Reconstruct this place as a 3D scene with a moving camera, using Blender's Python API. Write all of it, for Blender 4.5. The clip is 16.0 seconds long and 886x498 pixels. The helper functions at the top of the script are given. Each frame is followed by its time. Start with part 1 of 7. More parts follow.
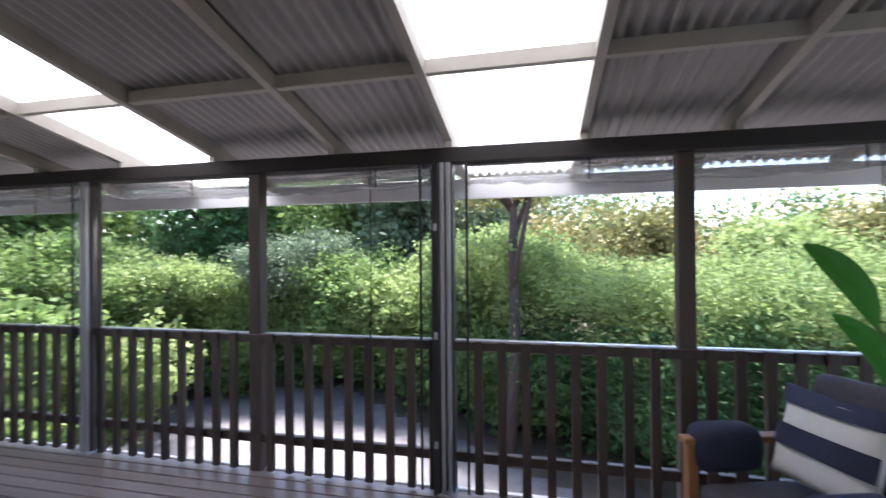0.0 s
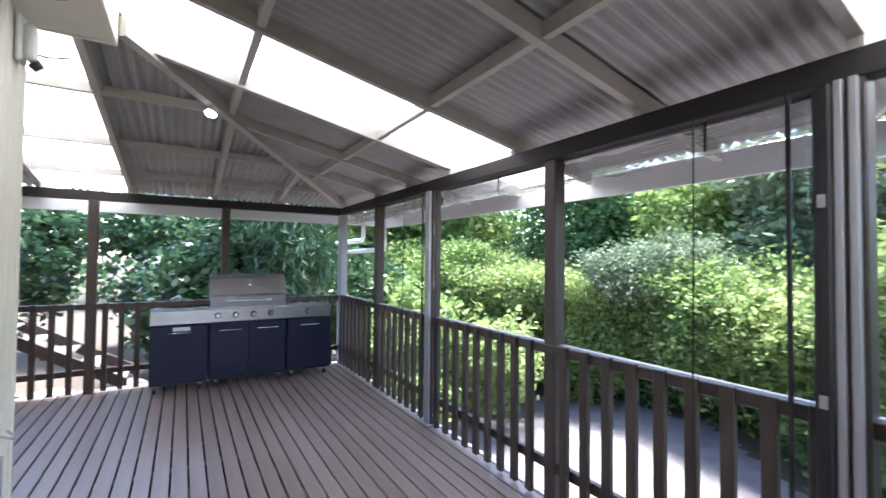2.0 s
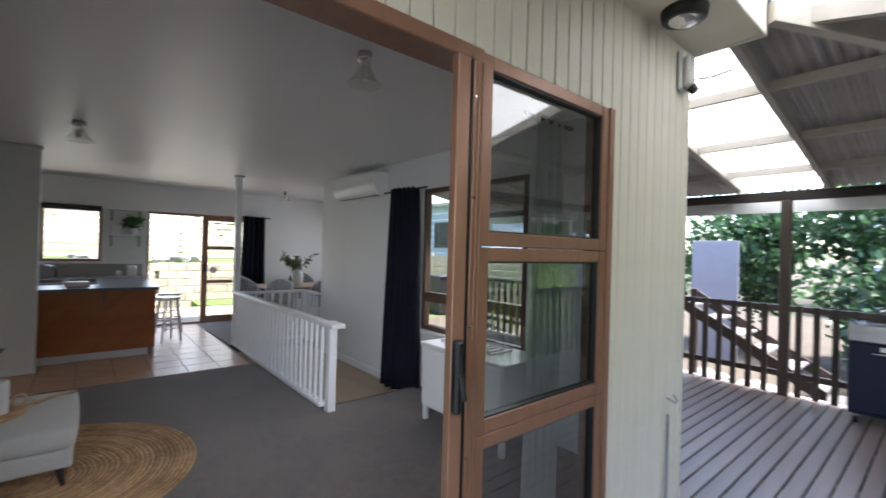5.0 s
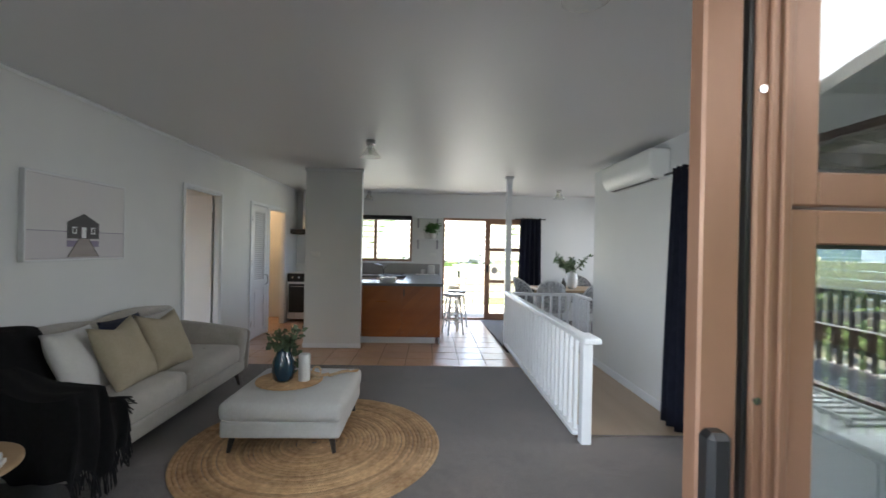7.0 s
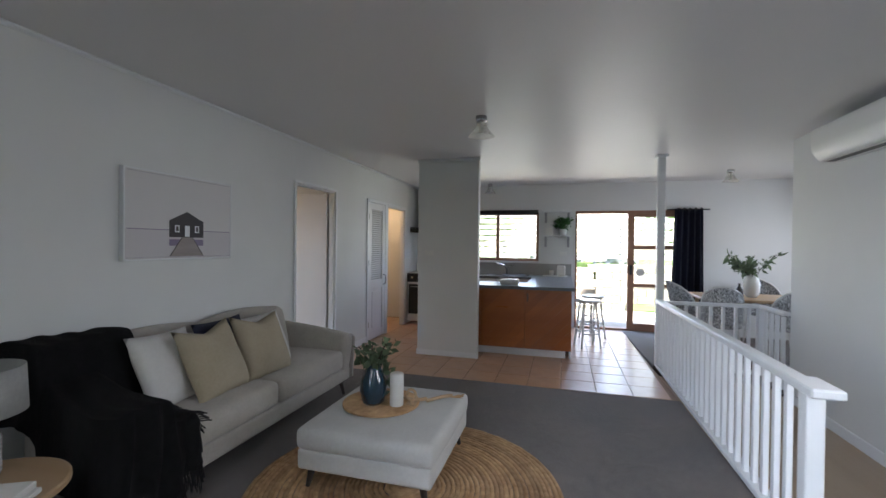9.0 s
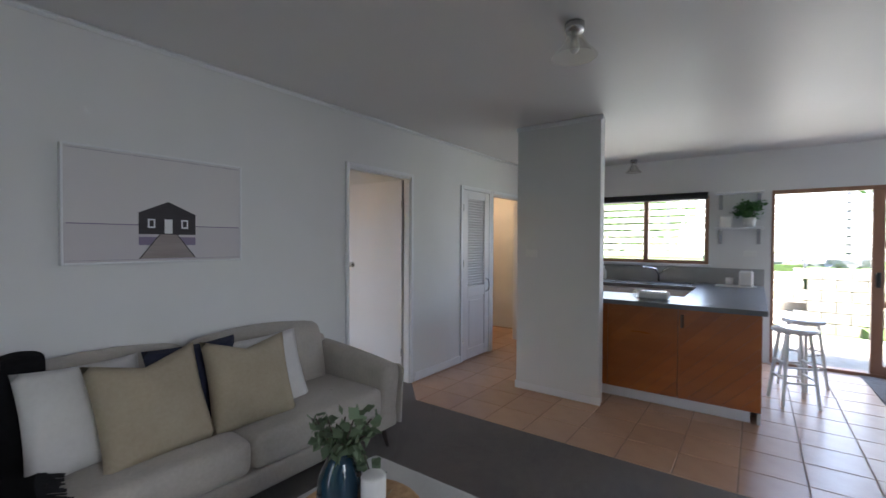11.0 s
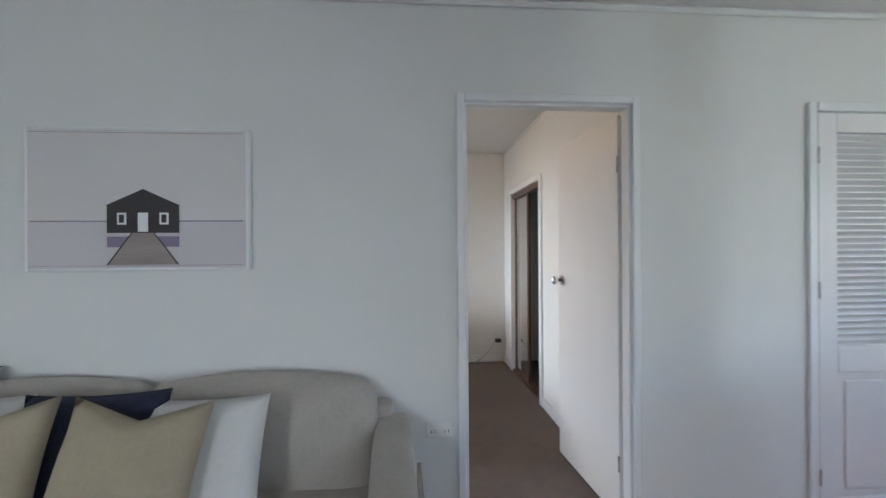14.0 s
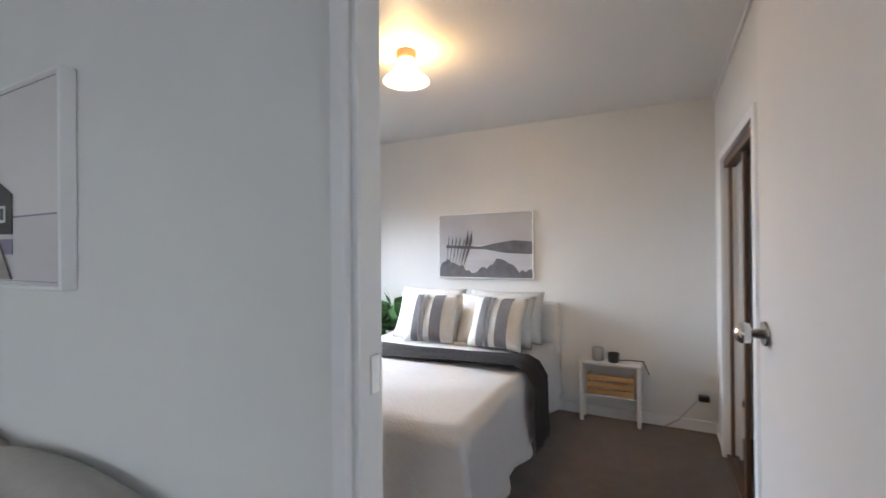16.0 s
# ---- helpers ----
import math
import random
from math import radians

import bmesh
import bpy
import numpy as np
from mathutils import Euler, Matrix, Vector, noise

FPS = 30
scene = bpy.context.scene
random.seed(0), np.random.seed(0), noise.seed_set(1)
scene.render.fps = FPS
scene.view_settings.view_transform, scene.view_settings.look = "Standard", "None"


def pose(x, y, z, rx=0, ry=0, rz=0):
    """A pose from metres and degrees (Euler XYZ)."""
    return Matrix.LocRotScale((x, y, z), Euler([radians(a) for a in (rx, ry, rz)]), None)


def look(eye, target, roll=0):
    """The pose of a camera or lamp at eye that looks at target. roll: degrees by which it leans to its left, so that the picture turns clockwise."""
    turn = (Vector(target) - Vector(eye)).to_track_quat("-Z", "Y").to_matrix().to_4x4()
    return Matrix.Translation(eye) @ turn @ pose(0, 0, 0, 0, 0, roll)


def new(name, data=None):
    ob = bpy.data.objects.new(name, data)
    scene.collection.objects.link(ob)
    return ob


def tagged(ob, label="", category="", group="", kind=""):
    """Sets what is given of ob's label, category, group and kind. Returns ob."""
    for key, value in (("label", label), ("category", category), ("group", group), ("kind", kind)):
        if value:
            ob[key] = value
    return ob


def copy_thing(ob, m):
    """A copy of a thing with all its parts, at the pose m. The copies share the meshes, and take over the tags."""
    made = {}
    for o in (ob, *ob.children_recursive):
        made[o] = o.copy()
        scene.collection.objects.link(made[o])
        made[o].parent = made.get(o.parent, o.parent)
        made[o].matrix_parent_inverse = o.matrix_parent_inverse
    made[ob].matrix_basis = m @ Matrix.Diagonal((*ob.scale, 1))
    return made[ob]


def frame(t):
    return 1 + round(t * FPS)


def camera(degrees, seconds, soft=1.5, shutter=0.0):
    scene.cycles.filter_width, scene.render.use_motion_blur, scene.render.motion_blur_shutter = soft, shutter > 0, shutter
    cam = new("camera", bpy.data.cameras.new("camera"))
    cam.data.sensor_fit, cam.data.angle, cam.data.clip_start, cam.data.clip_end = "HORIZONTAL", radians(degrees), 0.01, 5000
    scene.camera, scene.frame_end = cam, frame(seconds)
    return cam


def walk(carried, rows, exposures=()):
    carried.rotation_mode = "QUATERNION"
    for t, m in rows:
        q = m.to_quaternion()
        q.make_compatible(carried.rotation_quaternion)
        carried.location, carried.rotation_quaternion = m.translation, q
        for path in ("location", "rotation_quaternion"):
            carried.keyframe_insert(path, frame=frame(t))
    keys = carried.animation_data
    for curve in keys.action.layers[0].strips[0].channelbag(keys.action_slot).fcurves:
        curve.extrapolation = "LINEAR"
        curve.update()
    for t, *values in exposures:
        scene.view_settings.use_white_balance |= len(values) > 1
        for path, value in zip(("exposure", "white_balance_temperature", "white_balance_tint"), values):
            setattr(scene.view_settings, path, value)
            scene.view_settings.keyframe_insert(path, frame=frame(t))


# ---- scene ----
cam = camera(92.1, 16.0, shutter=0.35)
PATH = [
    (0, (0.188, 0.634, 1.55), (-0.234, 2.589, 1.566), -0.5),
    (0.5, (0.201, 0.795, 1.568), (-0.653, 2.603, 1.603), -0.3),
    (1, (0.207, 1.032, 1.536), (-1.034, 2.599, 1.585), 0.0),
    (1.5, (0.191, 1.242, 1.503), (-1.312, 2.56, 1.557), 0.2),
    (2, (0.142, 1.457, 1.492), (-1.566, 2.496, 1.543), 0.5),
    (2.5, (0.122, 1.557, 1.506), (-1.731, 2.308, 1.556), 0.5),
    (3, (0.086, 1.684, 1.483), (-1.893, 1.974, 1.531), 0.7),
    (3.5, (0.1, 1.734, 1.455), (-1.888, 1.523, 1.496), 1.2),
    (4, (0.152, 1.773, 1.454), (-1.697, 1.009, 1.483), 1.3),
    (4.5, (0.103, 1.783, 1.479), (-1.518, 0.612, 1.496), 1.6),
    (5, (-0.052, 1.811, 1.463), (-1.333, 0.276, 1.471), 1.6),
    (5.2, (-0.104, 1.791, 1.448), (-1.264, 0.162, 1.452), 1.6),
    (7.5, (-0.642, 1.17, 1.401), (-0.48, -0.824, 1.396), 1.0),
    (8, (-0.629, 0.98, 1.387), (-0.312, -0.995, 1.377), 0.9),
    (10.5, (-0.718, -0.409, 1.404), (0.259, -2.153, 1.374), 0.4),
    (11, (-0.721, -0.88, 1.395), (0.462, -2.492, 1.361), 0.3),
    (11.5, (-0.692, -1.272, 1.377), (0.646, -2.758, 1.354), 0.2),
    (12, (-0.675, -1.662, 1.388), (0.836, -2.972, 1.362), 0.1),
    (12.5, (-0.612, -2.065, 1.381), (1.084, -3.124, 1.358), -0.0),
    (13, (-0.461, -2.476, 1.396), (1.39, -3.235, 1.366), -0.0),
    (13.5, (-0.238, -2.779, 1.374), (1.711, -3.228, 1.359), -0.3),
    (14, (0.094, -3.042, 1.353), (2.088, -3.19, 1.351), -0.4),
    (14.5, (0.4, -3.277, 1.368), (2.397, -3.172, 1.364), -0.6),
    (15, (0.763, -3.489, 1.385), (2.722, -3.086, 1.376), -0.6),
    (15.5, (1.074, -3.663, 1.378), (2.973, -3.034, 1.371), -0.6),
    (16, (1.423, -3.759, 1.368), (3.212, -2.865, 1.375), -0.5),
]
walk(cam, [(t, look(eye, target, roll)) for t, eye, target, roll in PATH],
     exposures=[(0.0, 2.31, 6250, 19), (1.5, 2.85, 6200, 18), (2.5, 2.94, 6150, 17), (3.5, 2.84, 6150, 17), (5.0, 2.56, 6350, 14), (7.3, 3.3, 6250, 9), (8.0, 3.26, 6200, 12), (10.3, 3.2, 5950, 13), (11.0, 3.24, 5950, 14), (12.0, 3.52, 5900, 12), (13.0, 3.78, 5850, 10), (14.0, 3.92, 5850, 9), (16.0, 3.83, 5950, 12)])

# ---------------------------------------------------------------- light
SUN_DIR = Vector((-0.20, 0.26, 0.94)).normalized()
world = bpy.data.worlds.new("sky")
scene.world = world
world.use_nodes = True
wn = world.node_tree
wn.nodes.clear()
sky = wn.nodes.new("ShaderNodeTexSky")
sky.sky_type = 'NISHITA'
sky.sun_disc = False
sky.sun_elevation = math.asin(SUN_DIR.z)
sky.sun_rotation = math.atan2(SUN_DIR.x, SUN_DIR.y)
sky.air_density, sky.dust_density = 1.0, 1.2
bg = wn.nodes.new("ShaderNodeBackground")
bg.inputs["Strength"].default_value = 0.15
wo = wn.nodes.new("ShaderNodeOutputWorld")
wn.links.new(sky.outputs[0], bg.inputs[0])
wn.links.new(bg.outputs[0], wo.inputs[0])
sun_data = bpy.data.lights.new("sun", 'SUN')
sun_data.energy, sun_data.angle, sun_data.color = 5.0, radians(13), (1.0, 0.965, 0.92)
sun = new("sun", sun_data)
sun.matrix_world = look(SUN_DIR * 60, (0, 0, 0))


def area_light(name, m, w, h, power, colour, spread=180):
    d = bpy.data.lights.new(name, 'AREA')
    d.shape, d.size, d.size_y, d.energy, d.color = 'RECTANGLE', w, h, power, colour
    d.spread = radians(spread)
    ob = new(name, d)
    ob.matrix_world = m
    return ob


SKY_TINT = (0.95, 0.965, 1.0)
# area lamps standing in for sky light by the wide deck doorway, the back sliding door, kitchen and side windows; the
# dining and bedroom windows are unseen additions
area_light("doorway_daylight", look((0.3, 0.80, 1.15), (-2.6, -2.6, 0.5)), 1.6, 1.7, 1.5, (0.88, 0.94, 1.0), 75)
area_light("back_door_daylight", look((-1.7, -7.35, 1.05), (-1.2, -5.0, 0.5)), 1.6, 1.8, 1.9, SKY_TINT, 140)
area_light("kitchen_window_daylight", look((0.48, -7.35, 1.55), (0.48, -5.0, 1.3)), 1.3, 0.8, 0.75, SKY_TINT, 120)
area_light("side_window_daylight", look((-3.05, -1.2, 1.4), (-1.6, -1.2, 0.3)), 1.1, 1.3, 2.4, SKY_TINT, 120)
area_light("dining_added_daylight", look((-4.56, -5.9, 1.45), (-2.6, -6.3, 0.8)), 1.1, 1.0, 1.7, SKY_TINT, 150)
area_light("bedroom_added_daylight", look((4.2, -0.62, 1.5), (4.2, -2.2, 0.4)), 1.3, 1.0, 2.9, (0.90, 0.95, 1.0), 95)

# ---------------------------------------------------------------- materials
MATS = {}


def mat(name, c1, c2=None, scale=8.0, rough=0.6, metal=0.0, bump=0.0, bscale=None, stretch=(1, 1, 1), rnd=0.0, spec=0.5, coat=0.0, island=False, sheen=0.0, trans=0.0, big=0.5):
    """A surface with colour variation at two scales, fine relief, and a random tone from piece to piece."""
    m = bpy.data.materials.new(name)
    MATS[name] = m
    m.use_nodes = True
    nt = m.node_tree
    b = nt.nodes["Principled BSDF"]
    c2 = c2 or tuple(v * 0.85 for v in c1)
    tc = nt.nodes.new("ShaderNodeTexCoord")
    mp = nt.nodes.new("ShaderNodeMapping")
    mp.inputs["Scale"].default_value = stretch
    nt.links.new(tc.outputs["Object"], mp.inputs[0])
    n1 = nt.nodes.new("ShaderNodeTexNoise")
    n1.inputs["Scale"].default_value, n1.inputs["Detail"].default_value = scale, 5
    n2 = nt.nodes.new("ShaderNodeTexNoise")
    n2.inputs["Scale"].default_value, n2.inputs["Detail"].default_value = scale * 0.13, 2
    for n in (n1, n2):
        nt.links.new(mp.outputs[0], n.inputs["Vector"])
    mx = nt.nodes.new("ShaderNodeMix")
    mx.data_type = 'FLOAT'
    mx.inputs[0].default_value = big
    nt.links.new(n1.outputs["Fac"], mx.inputs[2])
    nt.links.new(n2.outputs["Fac"], mx.inputs[3])
    fac = mx.outputs[0]
    ramp = nt.nodes.new("ShaderNodeMapRange")
    ramp.inputs["From Min"].default_value, ramp.inputs["From Max"].default_value = 0.33, 0.67
    nt.links.new(fac, ramp.inputs["Value"])
    col = nt.nodes.new("ShaderNodeMix")
    col.data_type = 'RGBA'
    col.inputs[6].default_value, col.inputs[7].default_value = (*c1, 1), (*c2, 1)
    nt.links.new(ramp.outputs[0], col.inputs[0])
    out = col.outputs[2]
    if rnd or island:
        if island:
            src = nt.nodes.new("ShaderNodeNewGeometry").outputs["Random Per Island"]
        else:
            src = nt.nodes.new("ShaderNodeObjectInfo").outputs["Random"]
        mr = nt.nodes.new("ShaderNodeMapRange")
        mr.inputs["To Min"].default_value, mr.inputs["To Max"].default_value = 1 - rnd, 1 + rnd
        nt.links.new(src, mr.inputs["Value"])
        hsv = nt.nodes.new("ShaderNodeHueSaturation")
        nt.links.new(mr.outputs[0], hsv.inputs["Value"])
        nt.links.new(out, hsv.inputs["Color"])
        out = hsv.outputs[0]
    nt.links.new(out, b.inputs["Base Color"])
    rr = nt.nodes.new("ShaderNodeMapRange")
    rr.inputs["To Min"].default_value, rr.inputs["To Max"].default_value = max(0.02, rough - 0.07), min(1, rough + 0.07)
    nt.links.new(n1.outputs["Fac"], rr.inputs["Value"])
    nt.links.new(rr.outputs[0], b.inputs["Roughness"])
    b.inputs["Metallic"].default_value = metal
    b.inputs["Specular IOR Level"].default_value = spec
    b.inputs["Coat Weight"].default_value = coat
    b.inputs["Sheen Weight"].default_value = sheen
    if bump:
        nb = nt.nodes.new("ShaderNodeTexNoise")
        nb.inputs["Scale"].default_value, nb.inputs["Detail"].default_value = bscale or scale * 4, 4
        nt.links.new(mp.outputs[0], nb.inputs["Vector"])
        bp = nt.nodes.new("ShaderNodeBump")
        bp.inputs["Strength"].default_value, bp.inputs["Distance"].default_value = min(1, bump), 0.01
        nt.links.new(nb.outputs["Fac"], bp.inputs["Height"])
        nt.links.new(bp.outputs[0], b.inputs["Normal"])
    if trans:
        tl = nt.nodes.new("ShaderNodeBsdfTranslucent")
        nt.links.new(out, tl.inputs["Color"])
        ms = nt.nodes.new("ShaderNodeMixShader")
        ms.inputs[0].default_value = trans
        nt.links.new(b.outputs[0], ms.inputs[1])
        nt.links.new(tl.outputs[0], ms.inputs[2])
        nt.links.new(ms.outputs[0], nt.nodes["Material Output"].inputs[0])
    return m


def glass_mat(name, tint, gloss, rough=0.02):
    """Thin clear sheet: passes light straight through, with a Fresnel reflection."""
    m = bpy.data.materials.new(name)
    m.use_nodes = True
    nt = m.node_tree
    nt.nodes.remove(nt.nodes["Principled BSDF"])
    tr = nt.nodes.new("ShaderNodeBsdfTransparent")
    tr.inputs[0].default_value = (*tint, 1)
    gl = nt.nodes.new("ShaderNodeBsdfGlossy")
    gl.inputs["Roughness"].default_value = rough
    lw = nt.nodes.new("ShaderNodeLayerWeight")
    lw.inputs["Blend"].default_value = 0.5
    pw = nt.nodes.new("ShaderNodeMath")
    pw.operation = 'POWER'
    pw.inputs[1].default_value = 4.0
    fr = nt.nodes.new("ShaderNodeMapRange")
    fr.inputs["To Min"].default_value, fr.inputs["To Max"].default_value = ((gloss - 1) / (gloss + 1)) ** 2, 0.9
    nt.links.new(lw.outputs["Facing"], pw.inputs[0])
    nt.links.new(pw.outputs[0], fr.inputs["Value"])
    ms = nt.nodes.new("ShaderNodeMixShader")
    nt.links.new(fr.outputs[0], ms.inputs[0])
    nt.links.new(tr.outputs[0], ms.inputs[1])
    nt.links.new(gl.outputs[0], ms.inputs[2])
    nt.links.new(ms.outputs[0], nt.nodes["Material Output"].inputs[0])
    return m


def glow_mat(name, colour, strength):
    m = bpy.data.materials.new(name)
    m.use_nodes = True
    b = m.node_tree.nodes["Principled BSDF"]
    b.inputs["Base Color"].default_value = (*colour, 1)
    b.inputs["Emission Color"].default_value = (*colour, 1)
    b.inputs["Emission Strength"].default_value = strength
    return m


def half_clear(m, share):
    """Lets a share of the light straight through."""
    nt = m.node_tree
    src = nt.nodes["Material Output"].inputs[0].links[0].from_socket
    tr = nt.nodes.new("ShaderNodeBsdfTransparent")
    ms = nt.nodes.new("ShaderNodeMixShader")
    ms.inputs[0].default_value = share
    nt.links.new(src, ms.inputs[1])
    nt.links.new(tr.outputs[0], ms.inputs[2])
    nt.links.new(ms.outputs[0], nt.nodes["Material Output"].inputs[0])
    return m


def pvc_roll_mat():
    """Many turns of clear plastic film: milky, glossy, half see-through."""
    # Pale and dark colour streaks along the roll stand in for reflections.
    return half_clear(mat("rolled_pvc_blind", (0.62, 0.63, 0.65), (0.10, 0.105, 0.11), 4, 0.07, stretch=(0.35, 6, 9), trans=0.5, big=0.2), 0.58)


M_CLAD = mat("cream_cladding_paint", (0.76, 0.73, 0.63), (0.71, 0.675, 0.57), 6, 0.55, bump=0.06, rnd=0.02)
M_WHITE = mat("white_wall_paint", (0.745, 0.75, 0.745), (0.715, 0.72, 0.715), 3, 0.6, bump=0.03, bscale=90)
M_CEIL = mat("white_ceiling_paint", (0.74, 0.735, 0.73), (0.735, 0.73, 0.725), 2, 0.46, spec=0.35)
M_TRIM = mat("white_gloss_trim", (0.80, 0.81, 0.83), (0.77, 0.78, 0.80), 5, 0.35)
M_BROWN = mat("brown_stained_timber", (0.062, 0.043, 0.034), (0.038, 0.027, 0.022), 14, 0.48, bump=0.2, stretch=(1, 1, 0.15), rnd=0.15)
M_BEAM = mat("dark_brown_beam", (0.020, 0.014, 0.013), (0.012, 0.009, 0.009), 10, 0.62, bump=0.15, stretch=(0.2, 1, 1))
M_BOARD = mat("grey_brown_deck_board", (0.235, 0.185, 0.165), (0.155, 0.12, 0.108), 9, 0.34, bump=0.22, bscale=60, stretch=(0.08, 1, 1), rnd=0.12)
M_JOIST = mat("deck_joist", (0.05, 0.04, 0.035), None, 8, 0.8)
M_RAFTER = mat("cream_grey_rafter_paint", (0.46, 0.435, 0.385), (0.385, 0.36, 0.315), 9, 0.6, bump=0.1)
M_SHEET = mat("painted_corrugated_sheet", (0.40, 0.385, 0.365), (0.31, 0.30, 0.285), 5, 0.55, bump=0.05)
M_POSTPALE = mat("weathered_pale_metal", (0.42, 0.42, 0.44), (0.30, 0.30, 0.32), 12, 0.4, metal=0.4, bump=0.05, stretch=(1, 1, 0.2))
M_JOIN = mat("bronze_joinery", (0.34, 0.185, 0.118), (0.28, 0.148, 0.092), 18, 0.38, metal=0.25, rnd=0.03, stretch=(1, 1, 0.3))
M_JOINDK = mat("dark_bronze_joinery", (0.13, 0.075, 0.05), None, 14, 0.4, metal=0.2)
M_BLACK = mat("black_plastic", (0.018, 0.018, 0.02), None, 20, 0.4)
M_CARPET = mat("grey_loop_carpet", (0.108, 0.080, 0.066), (0.050, 0.038, 0.031), 16, 0.95, bump=0.6, bscale=220, sheen=0.3)
M_BEDCARPET = mat("brown_grey_bedroom_carpet", (0.125, 0.080, 0.056), (0.055, 0.036, 0.027), 11, 0.95, bump=0.6, bscale=220, sheen=0.3)
M_TILE = mat("terracotta_floor_tile", (0.53, 0.33, 0.215), (0.44, 0.26, 0.165), 7, 0.32, bump=0.05, rnd=0.08)
M_GROUT = mat("tile_grout", (0.33, 0.235, 0.17), None, 30, 0.85)
M_SPLASH = mat("pale_grey_splashback", (0.36, 0.36, 0.35), None, 6, 0.4)
M_BEIGE = mat("beige_stair_timber", (0.50, 0.38, 0.27), (0.43, 0.32, 0.22), 10, 0.45, stretch=(1, 0.1, 1))
M_STEEL = mat("brushed_stainless_steel", (0.62, 0.62, 0.63), (0.52, 0.52, 0.53), 4, 0.24, metal=1.0, stretch=(0.3, 1, 8))
M_CHROME = mat("chrome", (0.75, 0.75, 0.76), (0.7, 0.7, 0.7), 10, 0.12, metal=1.0)
M_NAVYPAINT = mat("navy_powder_coat", (0.014, 0.017, 0.040), (0.011, 0.013, 0.032), 12, 0.38, rnd=0.04, spec=0.3)
M_SKYLIGHT = mat("translucent_roof_sheet", (0.58, 0.58, 0.555), (0.53, 0.53, 0.50), 3, 0.5, trans=0.75)
M_PVC = glass_mat("clear_pvc_blind", (0.90, 0.92, 0.93), 1.35, 0.08)
M_PVCROLL = pvc_roll_mat()
M_GLASS = glass_mat("window_glass", (0.96, 0.965, 0.95), 1.5, 0.01)
M_GLASSDK = glass_mat("sidelight_glass", (0.74, 0.77, 0.76), 2.2, 0.01)
M_MIRROR = mat("wardrobe_mirror", (0.82, 0.84, 0.83), None, 4, 0.05, metal=1.0)
M_CONC = mat("pale_concrete", (0.36, 0.31, 0.235), (0.26, 0.22, 0.16), 8, 0.85, bump=0.3, rnd=0.14)
M_GRAVEL = mat("driveway_gravel", (0.17, 0.16, 0.165), (0.10, 0.095, 0.097), 22, 0.9, bump=0.8, bscale=60)
M_SOIL = mat("garden_soil", (0.075, 0.058, 0.042), (0.04, 0.034, 0.022), 5, 0.95, bump=0.6)
M_GRASS = mat("lawn_grass", (0.085, 0.13, 0.024), (0.05, 0.085, 0.015), 20, 0.9, bump=0.7)
M_BARK = mat("tree_bark", (0.085, 0.060, 0.050), (0.045, 0.032, 0.028), 14, 0.9, bump=0.6, stretch=(1, 1, 0.3))
M_ROCK = mat("pale_garden_rock", (0.27, 0.255, 0.24), (0.16, 0.15, 0.135), 6, 0.9, bump=0.5, rnd=0.15)
M_FENCE = mat("weathered_fence_board", (0.17, 0.165, 0.17), (0.12, 0.115, 0.12), 10, 0.85, bump=0.2, rnd=0.15)
M_FENCETAN = mat("tan_fence_board", (0.50, 0.40, 0.27), (0.42, 0.33, 0.22), 10, 0.8, bump=0.2, rnd=0.1)
M_SLAT = mat("cream_fence_slat", (0.48, 0.42, 0.33), (0.40, 0.34, 0.26), 10, 0.75, bump=0.1, rnd=0.08)
M_SHED = mat("blue_grey_cladding", (0.30, 0.34, 0.40), None, 6, 0.6)
M_SOFA = mat("grey_sofa_fabric", (0.45, 0.415, 0.37), (0.38, 0.35, 0.31), 60, 0.9, bump=0.35, bscale=420, sheen=0.2)
M_OTTO = mat("light_grey_ottoman_fabric", (0.53, 0.52, 0.50), (0.47, 0.46, 0.44), 60, 0.9, bump=0.35, bscale=420, sheen=0.2)
M_BEIGEPIL = mat("beige_linen", (0.42, 0.36, 0.265), (0.37, 0.315, 0.225), 70, 0.9, bump=0.4, bscale=380)
M_WHITEPIL = mat("white_linen", (0.68, 0.67, 0.65), (0.62, 0.61, 0.59), 50, 0.9, bump=0.3, bscale=320)
M_NAVY = mat("navy_cotton", (0.022, 0.027, 0.062), (0.016, 0.02, 0.045), 50, 0.85, bump=0.3, bscale=300)
M_BLACKTHROW = mat("black_knitted_throw", (0.010, 0.010, 0.012), (0.006, 0.006, 0.007), 40, 0.95, bump=0.6, bscale=240)
M_CURT = mat("navy_curtain_fabric", (0.016, 0.020, 0.042), (0.010, 0.012, 0.028), 20, 0.85, bump=0.15, bscale=200)
M_SHEER = mat("pale_curtain_fabric", (0.72, 0.75, 0.77), None, 20, 0.9, trans=0.3)
M_JUTE = mat("braided_jute", (0.62, 0.40, 0.21), (0.31, 0.175, 0.08), 26, 0.9, bump=0.9, bscale=130, rnd=0.22, island=True)
M_OAK = mat("light_oak", (0.46, 0.32, 0.19), (0.38, 0.25, 0.14), 9, 0.45, stretch=(0.15, 1, 1), rnd=0.06)
M_RIMU = mat("orange_varnished_timber", (0.40, 0.122, 0.024), (0.28, 0.078, 0.015), 9, 0.3, bump=0.08, stretch=(0.12, 0.5, 1), rnd=0.13, coat=0.2)
M_TEAK = mat("oiled_hardwood", (0.34, 0.165, 0.07), (0.26, 0.12, 0.05), 9, 0.42, stretch=(1, 1, 0.2))
M_DARKLEG = mat("dark_stained_leg", (0.035, 0.026, 0.022), None, 10, 0.4)
